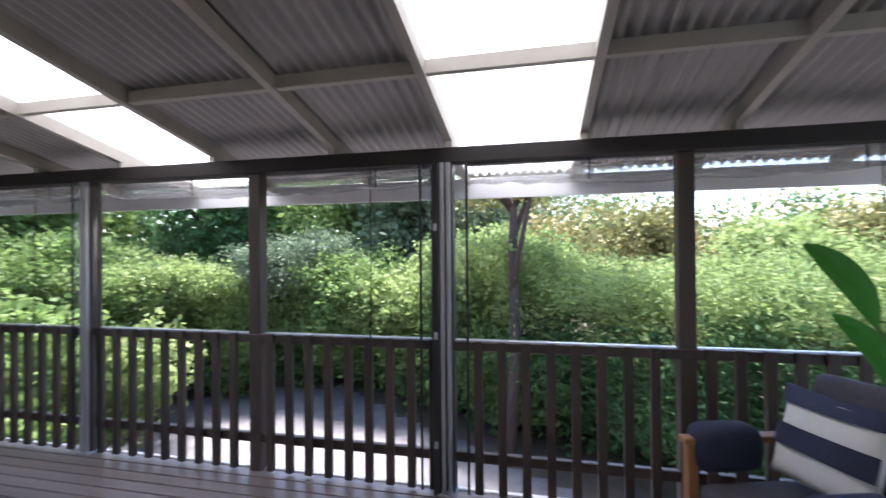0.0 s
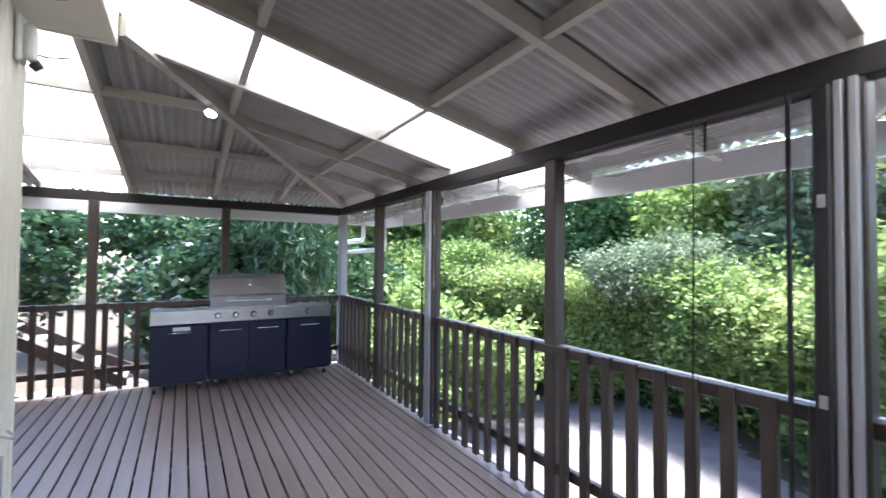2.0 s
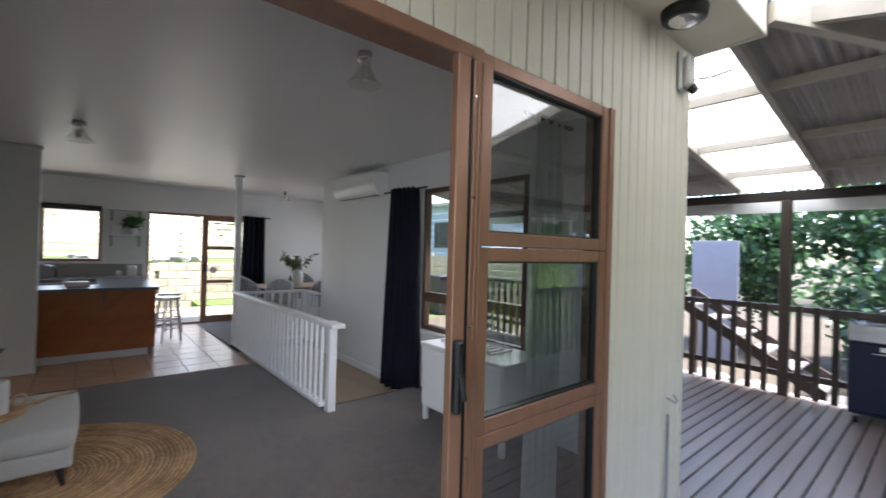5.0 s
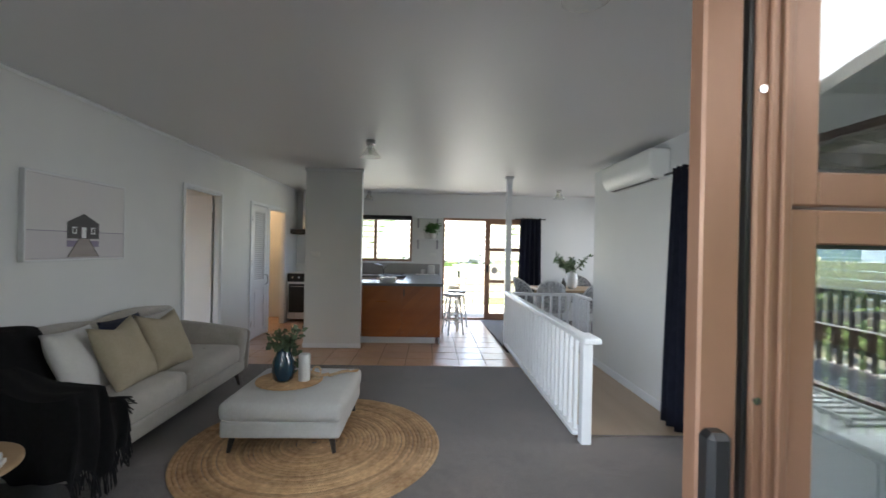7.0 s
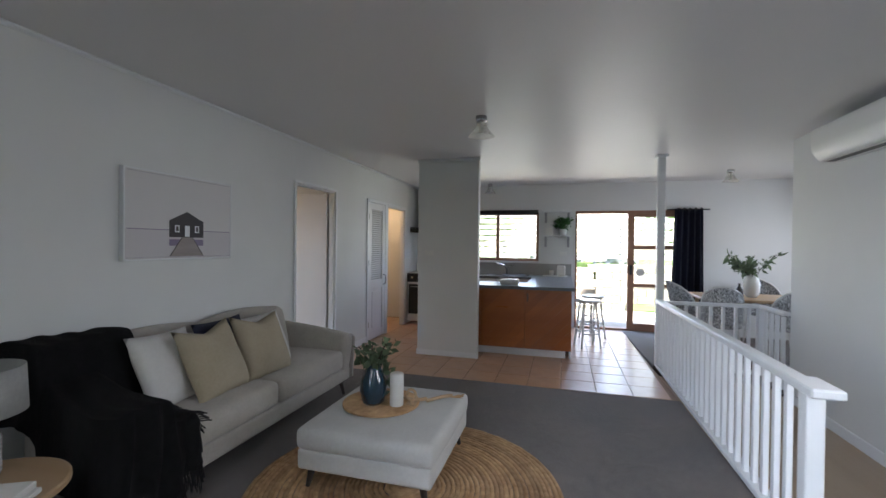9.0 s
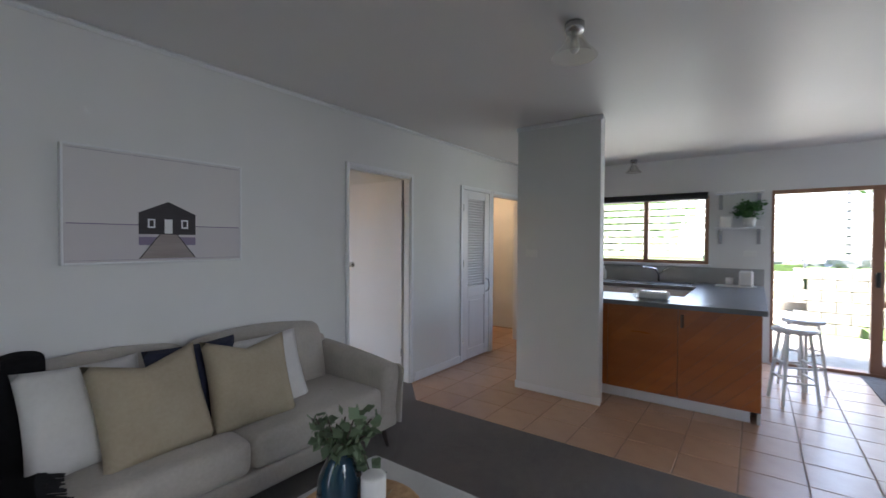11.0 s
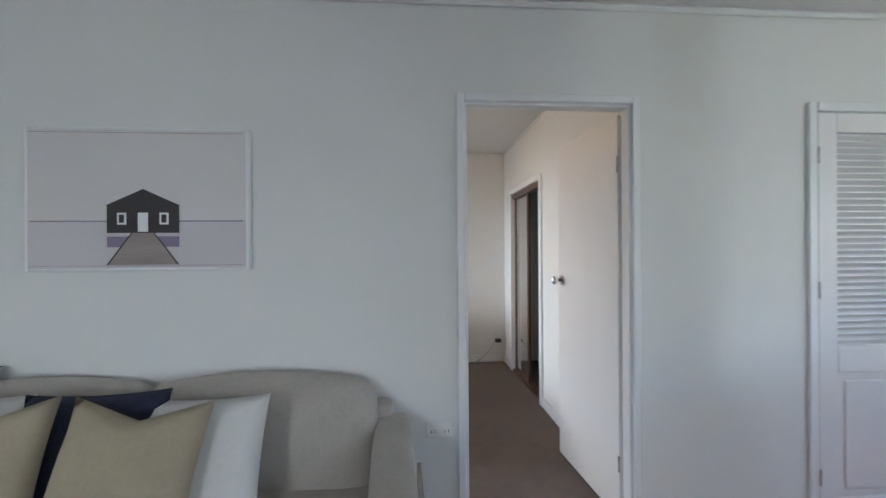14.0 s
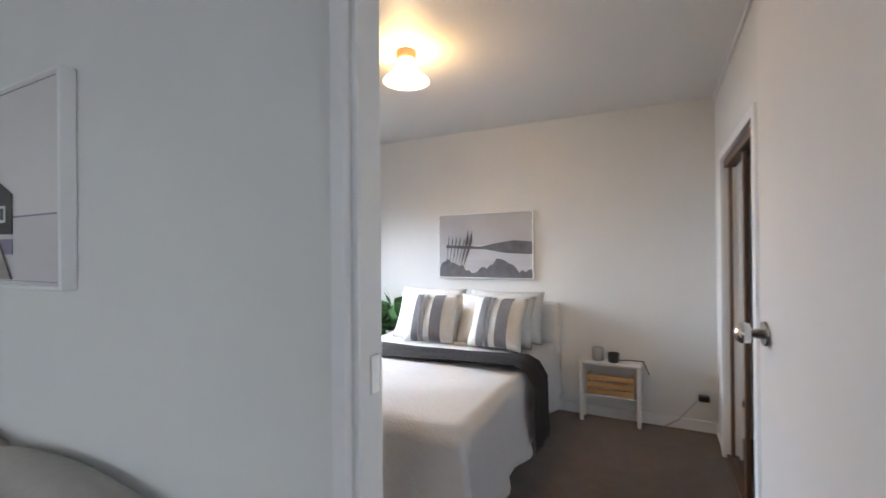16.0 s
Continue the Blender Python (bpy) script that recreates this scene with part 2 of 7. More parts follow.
M_BENCH = mat("grey_laminate_worktop", (0.13, 0.135, 0.14), (0.10, 0.105, 0.11), 60, 0.3)
M_CERAM = mat("white_glazed_ceramic", (0.76, 0.75, 0.73), None, 6, 0.25, coat=0.3)
M_BLUEGLASS = mat("blue_glass", (0.014, 0.042, 0.072), (0.008, 0.026, 0.048), 9, 0.05, coat=0.6)
M_SHADE = mat("grey_lampshade", (0.40, 0.40, 0.39), None, 60, 0.9, bump=0.2, bscale=300, trans=0.2)
M_OPAL = half_clear(mat("frosted_glass_shade", (0.80, 0.78, 0.66), None, 4, 0.25, trans=0.4), 0.80)
M_PLASTIC = mat("white_plastic", (0.78, 0.78, 0.76), (0.75, 0.75, 0.73), 4, 0.35)
M_WHITEDOOR = mat("white_door_paint", (0.78, 0.77, 0.78), (0.75, 0.74, 0.75), 4, 0.4, bump=0.02)
# Hall walls tinted warm: the lamp's glow is put into the colour.
M_WARM = mat("warm_lit_hall_white", (0.80, 0.74, 0.62), None, 3, 0.6)
M_BED = mat("white_duvet", (0.86, 0.86, 0.87), (0.82, 0.82, 0.83), 20, 0.9, bump=0.2, bscale=60)
M_CHAR = mat("charcoal_throw", (0.065, 0.064, 0.068), (0.045, 0.045, 0.048), 30, 0.95, bump=0.6, bscale=160)
M_BASKET = mat("tan_wooden_crate", (0.50, 0.31, 0.13), None, 10, 0.7, bump=0.2, stretch=(1, 0.15, 1))
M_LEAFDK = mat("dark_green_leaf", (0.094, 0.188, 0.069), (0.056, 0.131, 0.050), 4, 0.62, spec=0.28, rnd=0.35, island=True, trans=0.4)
# Glossy leaf darkened so its colour carries the shade of the west garden.
M_LEAFSH = mat("glossy_shaded_leaf", (0.052, 0.115, 0.046), (0.030, 0.072, 0.030), 4, 0.38, rnd=0.4, island=True, trans=0.3)
M_LEAF = mat("mid_green_leaf", (0.205, 0.292, 0.092), (0.124, 0.211, 0.065), 3, 0.62, spec=0.28, rnd=0.35, island=True, trans=0.45)
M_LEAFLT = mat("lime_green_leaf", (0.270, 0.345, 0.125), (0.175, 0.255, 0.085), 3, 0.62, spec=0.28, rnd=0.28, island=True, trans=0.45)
M_LEAFOL = mat("olive_brown_leaf", (0.300, 0.250, 0.100), (0.160, 0.190, 0.070), 3, 0.62, spec=0.28, rnd=0.4, island=True, trans=0.25)
M_LEAFGR = mat("grey_green_leaf", (0.165, 0.220, 0.132), (0.099, 0.143, 0.083), 3, 0.62, spec=0.28, rnd=0.35, island=True, trans=0.25)
M_BIGLEAF = mat("glossy_strelitzia_leaf", (0.065, 0.23, 0.03), (0.038, 0.155, 0.022), 6, 0.28, trans=0.55, stretch=(1, 6, 1))


# ---------------------------------------------------------------- mesh helpers
def finish(bm, name, material, smooth=False):
    me = bpy.data.meshes.new(name)
    bmesh.ops.recalc_face_normals(bm, faces=bm.faces[:])
    bm.to_mesh(me)
    bm.free()
    for mm in (material if isinstance(material, (list, tuple)) else [material]):
        me.materials.append(mm)
    if smooth:
        me.shade_smooth()
    return me


def structure(name, bm, material, label, category, smooth=False):
    return tagged(new(name, finish(bm, name, material, smooth)), label, category, kind="structure")


def thing(name, label, category, m=None, group="", kind=""):
    ob = new(name)
    ob.empty_display_size = 0.1
    if m is not None:
        ob.matrix_basis = m
    return tagged(ob, label, category, group, kind)


def single(name, bm, material, label, category, m=None, group="", kind="", smooth=False):
    ob = new(name, finish(bm, name, material, smooth))
    if m is not None:
        ob.matrix_basis = m
    return tagged(ob, label, category, group, kind)


def part(name, bm, material, parent, label="", smooth=False, m=None, kind=""):
    ob = new(name, bm if isinstance(bm, bpy.types.Mesh) else finish(bm, name, material, smooth))
    ob.parent = parent
    if m is not None:
        ob.matrix_basis = m
    return tagged(ob, label, kind=kind)


def box(x0, x1, y0, y1, z0, z1, bevel=0.0, bm=None, segs=1):
    """A box, its edges rounded by bevel metres."""
    own = bmesh.new()
    r = bmesh.ops.create_cube(own, size=1.0)
    sx, sy, sz = abs(x1 - x0), abs(y1 - y0), abs(z1 - z0)
    for v in r["verts"]:
        v.co = Vector(((x0 + x1) / 2 + v.co.x * sx, (y0 + y1) / 2 + v.co.y * sy, (z0 + z1) / 2 + v.co.z * sz))
    if bevel:
        bmesh.ops.bevel(own, geom=own.edges[:], offset=min(bevel, sx * .49, sy * .49, sz * .49), segments=segs, profile=0.6, affect='EDGES')
    if bm is None:
        return own
    return merge(bm, own)


def merge(bm, own, m=None):
    if m is not None:
        bmesh.ops.transform(own, matrix=m, verts=own.verts[:])
    me = bpy.data.meshes.new("tmp")
    own.to_mesh(me)
    own.free()
    bm.from_mesh(me)
    bpy.data.meshes.remove(me)
    return bm


def rod(p0, p1, r0, r1=None, segs=12, bm=None):
    """A round bar or cone between two points."""
    p0, p1 = Vector(p0), Vector(p1)
    r1 = r0 if r1 is None else r1
    d = p1 - p0
    own = bmesh.new()
    bmesh.ops.create_cone(own, cap_ends=True, segments=segs, radius1=r0, radius2=r1, depth=d.length)
    m = Matrix.Translation((p0 + p1) / 2) @ d.to_track_quat('Z', 'Y').to_matrix().to_4x4()
    bmesh.ops.transform(own, matrix=m, verts=own.verts[:])
    return own if bm is None else merge(bm, own)


def tube(pts, r, segs=8, bm=None):
    """A bent pipe through points."""
    bm = bmesh.new() if bm is None else bm
    pts = [Vector(p) for p in pts]
    rings = []
    for i, p in enumerate(pts):
        d = (pts[min(i + 1, len(pts) - 1)] - pts[max(i - 1, 0)]).normalized()
        q = d.to_track_quat('Z', 'Y')
        rr = r[i] if isinstance(r, (list, tuple)) else r
        rings.append([bm.verts.new(p + q @ Vector((rr * math.cos(a * math.tau / segs), rr * math.sin(a * math.tau / segs), 0))) for a in range(segs)])
    for a, b in zip(rings, rings[1:]):
        for i in range(segs):
            bm.faces.new((a[i], a[(i + 1) % segs], b[(i + 1) % segs], b[i]))
    bm.faces.new(rings[0][::-1])
    bm.faces.new(rings[-1])
    return bm


def lathe(profile, segs=24, bm=None, centre=(0, 0, 0)):
    """A turned body from (radius, height) pairs."""
    bm = bmesh.new() if bm is None else bm
    c = Vector(centre)
    rings = [[bm.verts.new(c + Vector((r * math.cos(a * math.tau / segs), r * math.sin(a * math.tau / segs), z))) for a in range(segs)] for r, z in profile]
    for a, b in zip(rings, rings[1:]):
        for i in range(segs):
            bm.faces.new((a[i], a[(i + 1) % segs], b[(i + 1) % segs], b[i]))
    bm.faces.new(rings[0][::-1])
    bm.faces.new(rings[-1])
    return bm


def prism(outline, z0, z1, bm=None):
    """An upright slab on a flat outline of (x, y)."""
    bm = bmesh.new() if bm is None else bm
    lo = [bm.verts.new((x, y, z0)) for x, y in outline]
    hi = [bm.verts.new((x, y, z1)) for x, y in outline]
    n = len(outline)
    bm.faces.new(lo[::-1])
    bm.faces.new(hi)
    for i in range(n):
        bm.faces.new((lo[i], lo[(i + 1) % n], hi[(i + 1) % n], hi[i]))
    return bm


def beam(p0, p1, w, h, bm=None):
    """A straight timber of width w and depth h whose top edge runs from p0 to p1."""
    p0, p1 = Vector(p0), Vector(p1)
    d = (p1 - p0)
    side = d.cross(Vector((0, 0, 1))).normalized() * (w / 2)
    down = Vector((0, 0, -h))
    bm = bmesh.new() if bm is None else bm
    a = [bm.verts.new(p0 + s + q) for s, q in ((-side, Vector()), (side, Vector()), (side, down), (-side, down))]
    b = [bm.verts.new(p1 + s + q) for s, q in ((-side, Vector()), (side, Vector()), (side, down), (-side, down))]
    bm.faces.new(a[::-1])
    bm.faces.new(b)
    for i in range(4):
        bm.faces.new((a[i], a[(i + 1) % 4], b[(i + 1) % 4], b[i]))
    return bm


def wall_with_holes(axis, face, back, u0, u1, z0, z1, holes):
    """A wall between the planes face and back, across u and z, with rectangular openings (u0, u1, z0, z1) right through it."""
    bm = bmesh.new()
    us = sorted({u0, u1, *[h[0] for h in holes], *[h[1] for h in holes]})
    zs = sorted({z0, z1, *[h[2] for h in holes], *[h[3] for h in holes]})
    us, zs = [u for u in us if u0 <= u <= u1], [z for z in zs if z0 <= z <= z1]
    solid = {(i, j): not any(h[0] < (us[i] + us[i + 1]) / 2 < h[1] and h[2] < (zs[j] + zs[j + 1]) / 2 < h[3] for h in holes)
             for i in range(len(us) - 1) for j in range(len(zs) - 1)}
    cache = {}

    def v(w, i, j):
        if (w, i, j) not in cache:
            p = (w, us[i], zs[j]) if axis == 'x' else (us[i], w, zs[j])
            cache[w, i, j] = bm.verts.new(p)
        return cache[w, i, j]
    for (i, j), s in solid.items():
        if not s:
            continue
        for w in (face, back):
            bm.faces.new((v(w, i, j), v(w, i + 1, j), v(w, i + 1, j + 1), v(w, i, j + 1)))
        for di, dj, a, b in ((-1, 0, (i, j), (i, j + 1)), (1, 0, (i + 1, j), (i + 1, j + 1)), (0, -1, (i, j), (i + 1, j)), (0, 1, (i, j + 1), (i + 1, j + 1))):
            if not solid.get((i + di, j + dj), False):
                bm.faces.new((v(face, *a), v(face, *b), v(back, *b), v(back, *a)))
    return bm


def leaves(n, points, size, aspect=1.6, droop=0.0, seed=1, up=0.0):
    """Many small folded leaf blades at the given points: one mesh of n leaves."""
    rng = np.random.default_rng(seed)
    p = np.asarray(points, float)[:n]
    n = len(p)
    d = rng.normal(size=(n, 3))
    d[:, 2] = d[:, 2] * 0.7 - droop + up
    d /= np.linalg.norm(d, axis=1)[:, None]
    r = rng.normal(size=(n, 3))
    s = np.cross(d, r)
    s /= np.linalg.norm(s, axis=1)[:, None] + 1e-9
    ln = size * rng.uniform(0.6, 1.4, n)[:, None]
    wd = ln / aspect * 0.5
    a, b, c, e = p, p + d * ln * 0.5 + s * wd, p + d * ln, p + d * ln * 0.5 - s * wd
    co = np.stack([a, b, c, e], 1).reshape(-1, 3)
    me = bpy.data.meshes.new("leaves")
    me.from_pydata(co.tolist(), [], np.arange(4 * n).reshape(n, 4).tolist())
    return me


def crown_points(n, blobs, seed=1, shell=0.35, floor=-99.0):
    """Leaf places scattered near the skins of overlapping lumps (x, y, z, rx, ry, rz), clumped on many small twigs."""
    rng = np.random.default_rng(seed)
    vol = np.array([b[3] * b[4] + b[4] * b[5] + b[3] * b[5] for b in blobs])
    pick = rng.choice(len(blobs), n // 14 + 1, p=vol / vol.sum())
    bl = np.array(blobs)[pick]
    d = rng.normal(size=(len(bl), 3))
    d /= np.linalg.norm(d, axis=1)[:, None]
    rad = 1 - shell * rng.random(len(bl))[:, None] ** 1.5 + 0.10 * rng.normal(size=(len(bl), 1))
    twig = bl[:, :3] + d * bl[:, 3:6] * rad
    spread = 0.13 * bl[:, 3:6].mean(1)
    pts = np.repeat(twig, 14, 0)[:n] + rng.normal(size=(n, 3)) * np.repeat(spread, 14)[:n, None]
    return pts[pts[:, 2] > floor]

# ---------------------------------------------------------------- plan
ZD = -0.13            # top of the deck boards
CEIL = 2.48
XE, XW, YN, YS = 2.02, -2.85, 0.60, -7.15   # room faces: picture wall, side wall, deck wall, back wall
RAILY, RAILX = 3.60, -6.42
Z_RAFT, SLOPE = 2.325, 0.215


def ground_z(x, y):
    s = min(1.0, max(0.0, (y - 1.8) / 4.2))
    s = s * s * (3 - 2 * s)
    z = -0.75 - 1.75 * s
    if y < -7.3:
        z = -0.22
    elif y < -4:
        z = -0.22 - 0.53 * (y + 7.3) / 3.3
    return z + 0.05 * noise.noise(Vector((x * 0.25, y * 0.25, 0)))


def build_ground():
    bm = bmesh.new()
    xs = sorted({*[-3000, -600, -150, -60], *[i * 1.0 for i in range(-36, 37)], *[i * 0.25 for i in range(-44, 45)], *[60, 150, 600, 3000]})
    ys = sorted({*[-3000, -600, -150, -60], *[i * 1.0 for i in range(-36, 41)], *[i * 0.25 for i in range(12, 54)], *[60, 150, 600, 3000]})
    grid = [[bm.verts.new((x, y, ground_z(x, y) if abs(x) < 100 and abs(y) < 100 else (-2.5 if y > 0 else -0.3))) for y in ys] for x in xs]
    for i in range(len(xs) - 1):
        for j in range(len(ys) - 1):
            f = bm.faces.new((grid[i][j], grid[i + 1][j], grid[i + 1][j + 1], grid[i][j + 1]))
            cx, cy = (xs[i] + xs[i + 1]) / 2, (ys[j] + ys[j + 1]) / 2
            if ((cx + 3.5) / 9.0) ** 2 + ((cy - 4.5) / 8.4) ** 2 < 1 + 0.12 * noise.noise(Vector((cx, cy, 0))) and 1.5 < cy < 10.8 - 0.75 * (cx + 3) + 0.3 * noise.noise(Vector((cx * 0.9, cy * 0.9, 3))):
                f.material_index = 1
            elif cy < -7 and abs(cx) < 12:
                f.material_index = 2
    structure("ground", bm, [M_SOIL, M_GRAVEL, M_GRASS], "dark garden soil with a pale gravel drive and lawn", "ground", True)


build_ground()

# ---------------------------------------------------------------- house shell
bm = prism([(XW, YN), (XE, YN), (XE, -4.10), (1.68, -3.76), (-1.70, -3.74), (-1.72, -1.87), (XW, -1.87)], -0.20, 0.0)
structure("floor_living", bm, M_CARPET, "worn grey-brown cut pile carpet", "carpet")
bm = prism([(1.68, -3.76), (XE, -4.10), (XE + 0.9, -4.15), (XE + 0.9, YS), (-1.62, YS), (-1.70, -3.74)], -0.20, -0.006)
floor_tiled = structure("floor_kitchen", bm, M_GROUT, "terracotta tiled kitchen floor with dark joints", "tiled floor")
bm = prism([(-1.62, YS), (-1.70, -4.95), (-4.6, -4.95), (-4.6, YS)], -0.20, 0.0)
structure("floor_dining", bm, M_CARPET, "grey carpet under the dining table", "carpet")
bm = box(XW, -1.72, -4.95, -1.87, -0.3, -0.12)
structure("floor_landing", bm, M_BEIGE, "beige timber landing below the white railing", "floor")
bm = box(XE, 5.24, -4.8, -0.5, -0.2, -0.002)
structure("floor_bedroom", bm, M_BEDCARPET, "brown bedroom carpet", "carpet")

# walls
HOLE_DECK = (-1.12, 1.0, -0.01, 2.18)
HOLE_SIDELIGHT = (-2.03, -1.12, -0.01, 2.18)
HOLE_SIDE = (-1.87, -0.45, 0.62, 2.12)
HOLE_BACK = (-2.62, -0.86, -0.01, 2.01)
HOLE_KITCHEN = (-0.24, 1.20, 1.13, 1.99)
HOLE_BED = (-4.07, -3.283, -0.01, 2.02)
HOLE_HALL = (-6.42, -5.68, -0.01, 2.0)
HOLE_BEDWIN = (3.5, 4.9, 0.95, 2.05)
HOLE_ROBE = (3.71, 4.74, -0.01, 1.94)
wall_deck = structure("wall_north", wall_with_holes('y', YN, YN + 0.08, XW - 0.1, 5.3, -0.75, 2.77, [HOLE_DECK, HOLE_SIDELIGHT]), M_WHITE, "white plastered wall around the deck doors", "wall")
wall_side = structure("wall_west", wall_with_holes('x', XW, XW - 0.08, -4.46, YN + 0.08, -0.75, 2.77, [HOLE_SIDE]), M_WHITE, "white wall with window and heat pump", "wall")
structure("wall_dining_north", box(-4.6, XW - 0.08, -4.46, -4.38, -0.75, 2.77), M_WHITE, "white dining room wall", "wall")
# Unseen window opening, added to brighten the dining room wall.
HOLE_DINING = (-6.5, -5.3, 0.9, 2.0)
structure("wall_dining_west", wall_with_holes('x', -4.6, -4.7, YS - 0.1, -4.38, -0.75, 2.77, [HOLE_DINING]), M_WHITE, "white dining room wall", "wall")
structure("wall_south", wall_with_holes('y', YS, YS - 0.12, -4.7, XE + 1.1, -0.75, 2.77, [HOLE_BACK, HOLE_KITCHEN]), M_WHITE, "white kitchen wall with window and sliding door", "wall")
structure("wall_east", wall_with_holes('x', XE, XE + 0.07, YS, YN, -0.2, 2.6, [HOLE_BED, HOLE_HALL, (-5.585, -4.99, -0.01, 2.0)]), M_WHITE, "pale white living room wall", "wall")
structure("wall_linen_back", box(XE + 0.55, XE + 0.6, -5.6, -4.9, -0.2, 2.5), M_WHITE, "white cupboard back", "wall")
structure("wall_hall_back", box(XE + 1.0, XE + 1.1, YS, -4.85, -0.2, 2.6), M_WARM, "hallway wall with warm lamplight in its colour", "wall")
structure("wall_hall_side", box(XE + 0.07, XE + 1.0, -5.67, -5.60, -0.2, 2.6), M_WARM, "hallway wall with warm lamplight in its colour", "wall")
structure("wall_column", box(0.349, 1.123, -4.70, -4.59, 0.0, CEIL, 0.004), M_WHITE, "white wall nib beside the kitchen counter", "wall")
structure("wall_bedroom_east", box(5.14, 5.24, -4.8, -0.5, -0.2, 2.6), M_WHITE, "white bedroom wall behind the bed", "wall")
structure("wall_bedroom_north", wall_with_holes('y', -0.60, -0.50, XE + 0.07, 5.14, -0.2, 2.6, [HOLE_BEDWIN]), M_WHITE, "white bedroom wall with an added unseen window", "wall")
structure("wall_bedroom_south", wall_with_holes('y', -4.155, -4.20, XE + 0.07, 5.14, -0.2, 2.6, [HOLE_ROBE]), M_WHITE, "white bedroom wall with wardrobe opening", "wall")
structure("wall_wardrobe_back", box(XE + 1.1, 5.14, -4.85, -4.80, -0.2, 2.6), M_WHITE, "wardrobe back wall", "wall")
structure("ceiling_main", prism([(XW - 0.05, YN + 0.06), (XE + 1.1, YN + 0.06), (XE + 1.1, YS - 0.1), (-4.65, YS - 0.1), (-4.65, -4.40), (XW - 0.05, -4.40)], CEIL, CEIL + 0.1), M_CEIL, "white satin painted ceiling", "ceiling")
structure("ceiling_bedroom", box(XE + 0.07, 5.24, -4.85, -0.5, 2.487, 2.6), M_CEIL, "white bedroom ceiling", "ceiling")
structure("roof_house", box(-2.92, 5.8, YS - 0.6, YN + 0.1, 2.80, 2.95), M_SHEET, "grey house roof", "roof")
structure("roof_dining", box(-5.0, -2.92, YS - 0.6, -4.38, 2.80, 2.95), M_SHEET, "grey house roof", "roof")

# cornice, skirtings and trims
for nm, b in (("cornice_east", box(XE - 0.028, XE, YS, YN, CEIL - 0.03, CEIL, 0.012)),
              ("cornice_bedroom", box(XE + 0.07, 5.14, -4.155, -4.137, CEIL - 0.012, CEIL + 0.005, 0.005)),
              ("cornice_column", box(0.33, 1.14, -4.605, -4.585, CEIL - 0.045, CEIL, 0.008))):
    structure(nm, b, M_TRIM, "white painted cornice", "trim")
for nm, b in (("baseboard_east", box(XE - 0.014, XE, -3.26, YN, 0, 0.085, 0.004)),
              ("baseboard_hall", box(XE - 0.014, XE, -4.95, -4.14, 0, 0.085, 0.004)),
              ("baseboard_column", box(0.335, 1.137, -4.604, -4.588, 0, 0.07, 0.004)),
              ("baseboard_west", box(XW, XW + 0.014, -4.4, -1.87, -0.12, -0.03, 0.004)),
              ("baseboard_bedroom_east", box(5.126, 5.14, -4.155, -0.6, 0, 0.085, 0.004)),
              ("baseboard_bedroom_south", box(XE + 0.1, 3.65, -4.155, -4.141, 0, 0.085, 0.004)),
              ("baseboard_bedroom_corner", box(4.80, 5.126, -4.155, -4.141, 0, 0.085, 0.004))):
    structure(nm, b, M_TRIM, "white painted skirting board", "baseboard")


def casing(name, x, y0, y1, top, w=0.055, d=0.018, s=-1):
    """Door trim round an opening in a wall at x."""
    t = thing(name, "white painted door casing", "door trim", kind="structure")
    for y, n in ((y0 - w, "jamb_trim"), (y1, "jamb_trim")):
        part(n, box(x, x + s * d, y, y + w, 0, top + w, 0.004), M_TRIM, t)
    part("head_trim", box(x, x + s * (d + 0.003), y0, y1, top, top + w, 0.004), M_TRIM, t)
    part("reveal", box(x - s * 0.001, x - s * 0.069, y0 - 0.001, y0 + 0.014, 0, top, 0.002), M_TRIM, t)
    part("reveal", box(x - s * 0.001, x - s * 0.069, y1 - 0.014, y1 + 0.001, 0, top, 0.002), M_TRIM, t)
    part("reveal", box(x - s * 0.001, x - s * 0.069, y0 + 0.014, y1 - 0.014, top - 0.014, top + 0.001, 0.002), M_TRIM, t)
    return t


casing("door_casing_bedroom", XE, -4.07, -3.283, 2.02, 0.035)
casing("door_casing_cupboard", XE, -5.585, -4.99, 2.0, 0.045)
casing("door_casing_hall", XE, -6.42, -5.68, 2.0, 0.045)

# ---------------------------------------------------------------- deck
deck = thing("floor_deck", "weathered grey-brown timber deck with open joints", "deck", kind="structure")
for i in range(24):
    x = -6.5 + i * 0.45
    part("joist", box(x, x + 0.045, -4.9 if x < -3.05 else 0.72, 3.66, ZD - 0.17, ZD - 0.024), M_JOIST, deck)
BOARD = 0.116
board_me = finish(box(-6.55, 3.7, 0.0, BOARD - 0.013, -0.022, 0.0, 0.003), "board", M_BOARD)
board_west = finish(box(-6.55, -2.99, 0.0, BOARD - 0.013, -0.022, 0.0, 0.003), "board", M_BOARD)
k = 0
y = 3.62 - BOARD
while y > -4.9:
    part("board", board_me if y > 0.70 else board_west, None, deck, m=Matrix.Translation((0, y, ZD)))
    y -= BOARD
structure("deck_fascia_north", box(-6.6, 3.7, 3.66, 3.70, ZD - 0.32, ZD - 0.02, 0.004), M_BROWN, "brown deck edge board", "trim")
# Added white strips stand in for sunlight falling along the deck edge.
structure("deck_edge_strip", box(-6.5, 3.7, 3.622, 3.655, ZD - 0.02, ZD + 0.006, 0.003), M_CERAM, "pale strip standing for sunlight on the deck edge", "trim")
structure("deck_edge_strip_west", box(-6.53, -6.50, -4.9, 3.6, ZD - 0.02, ZD + 0.006, 0.003), M_CERAM, "pale strip standing for sunlight on the deck edge", "trim")
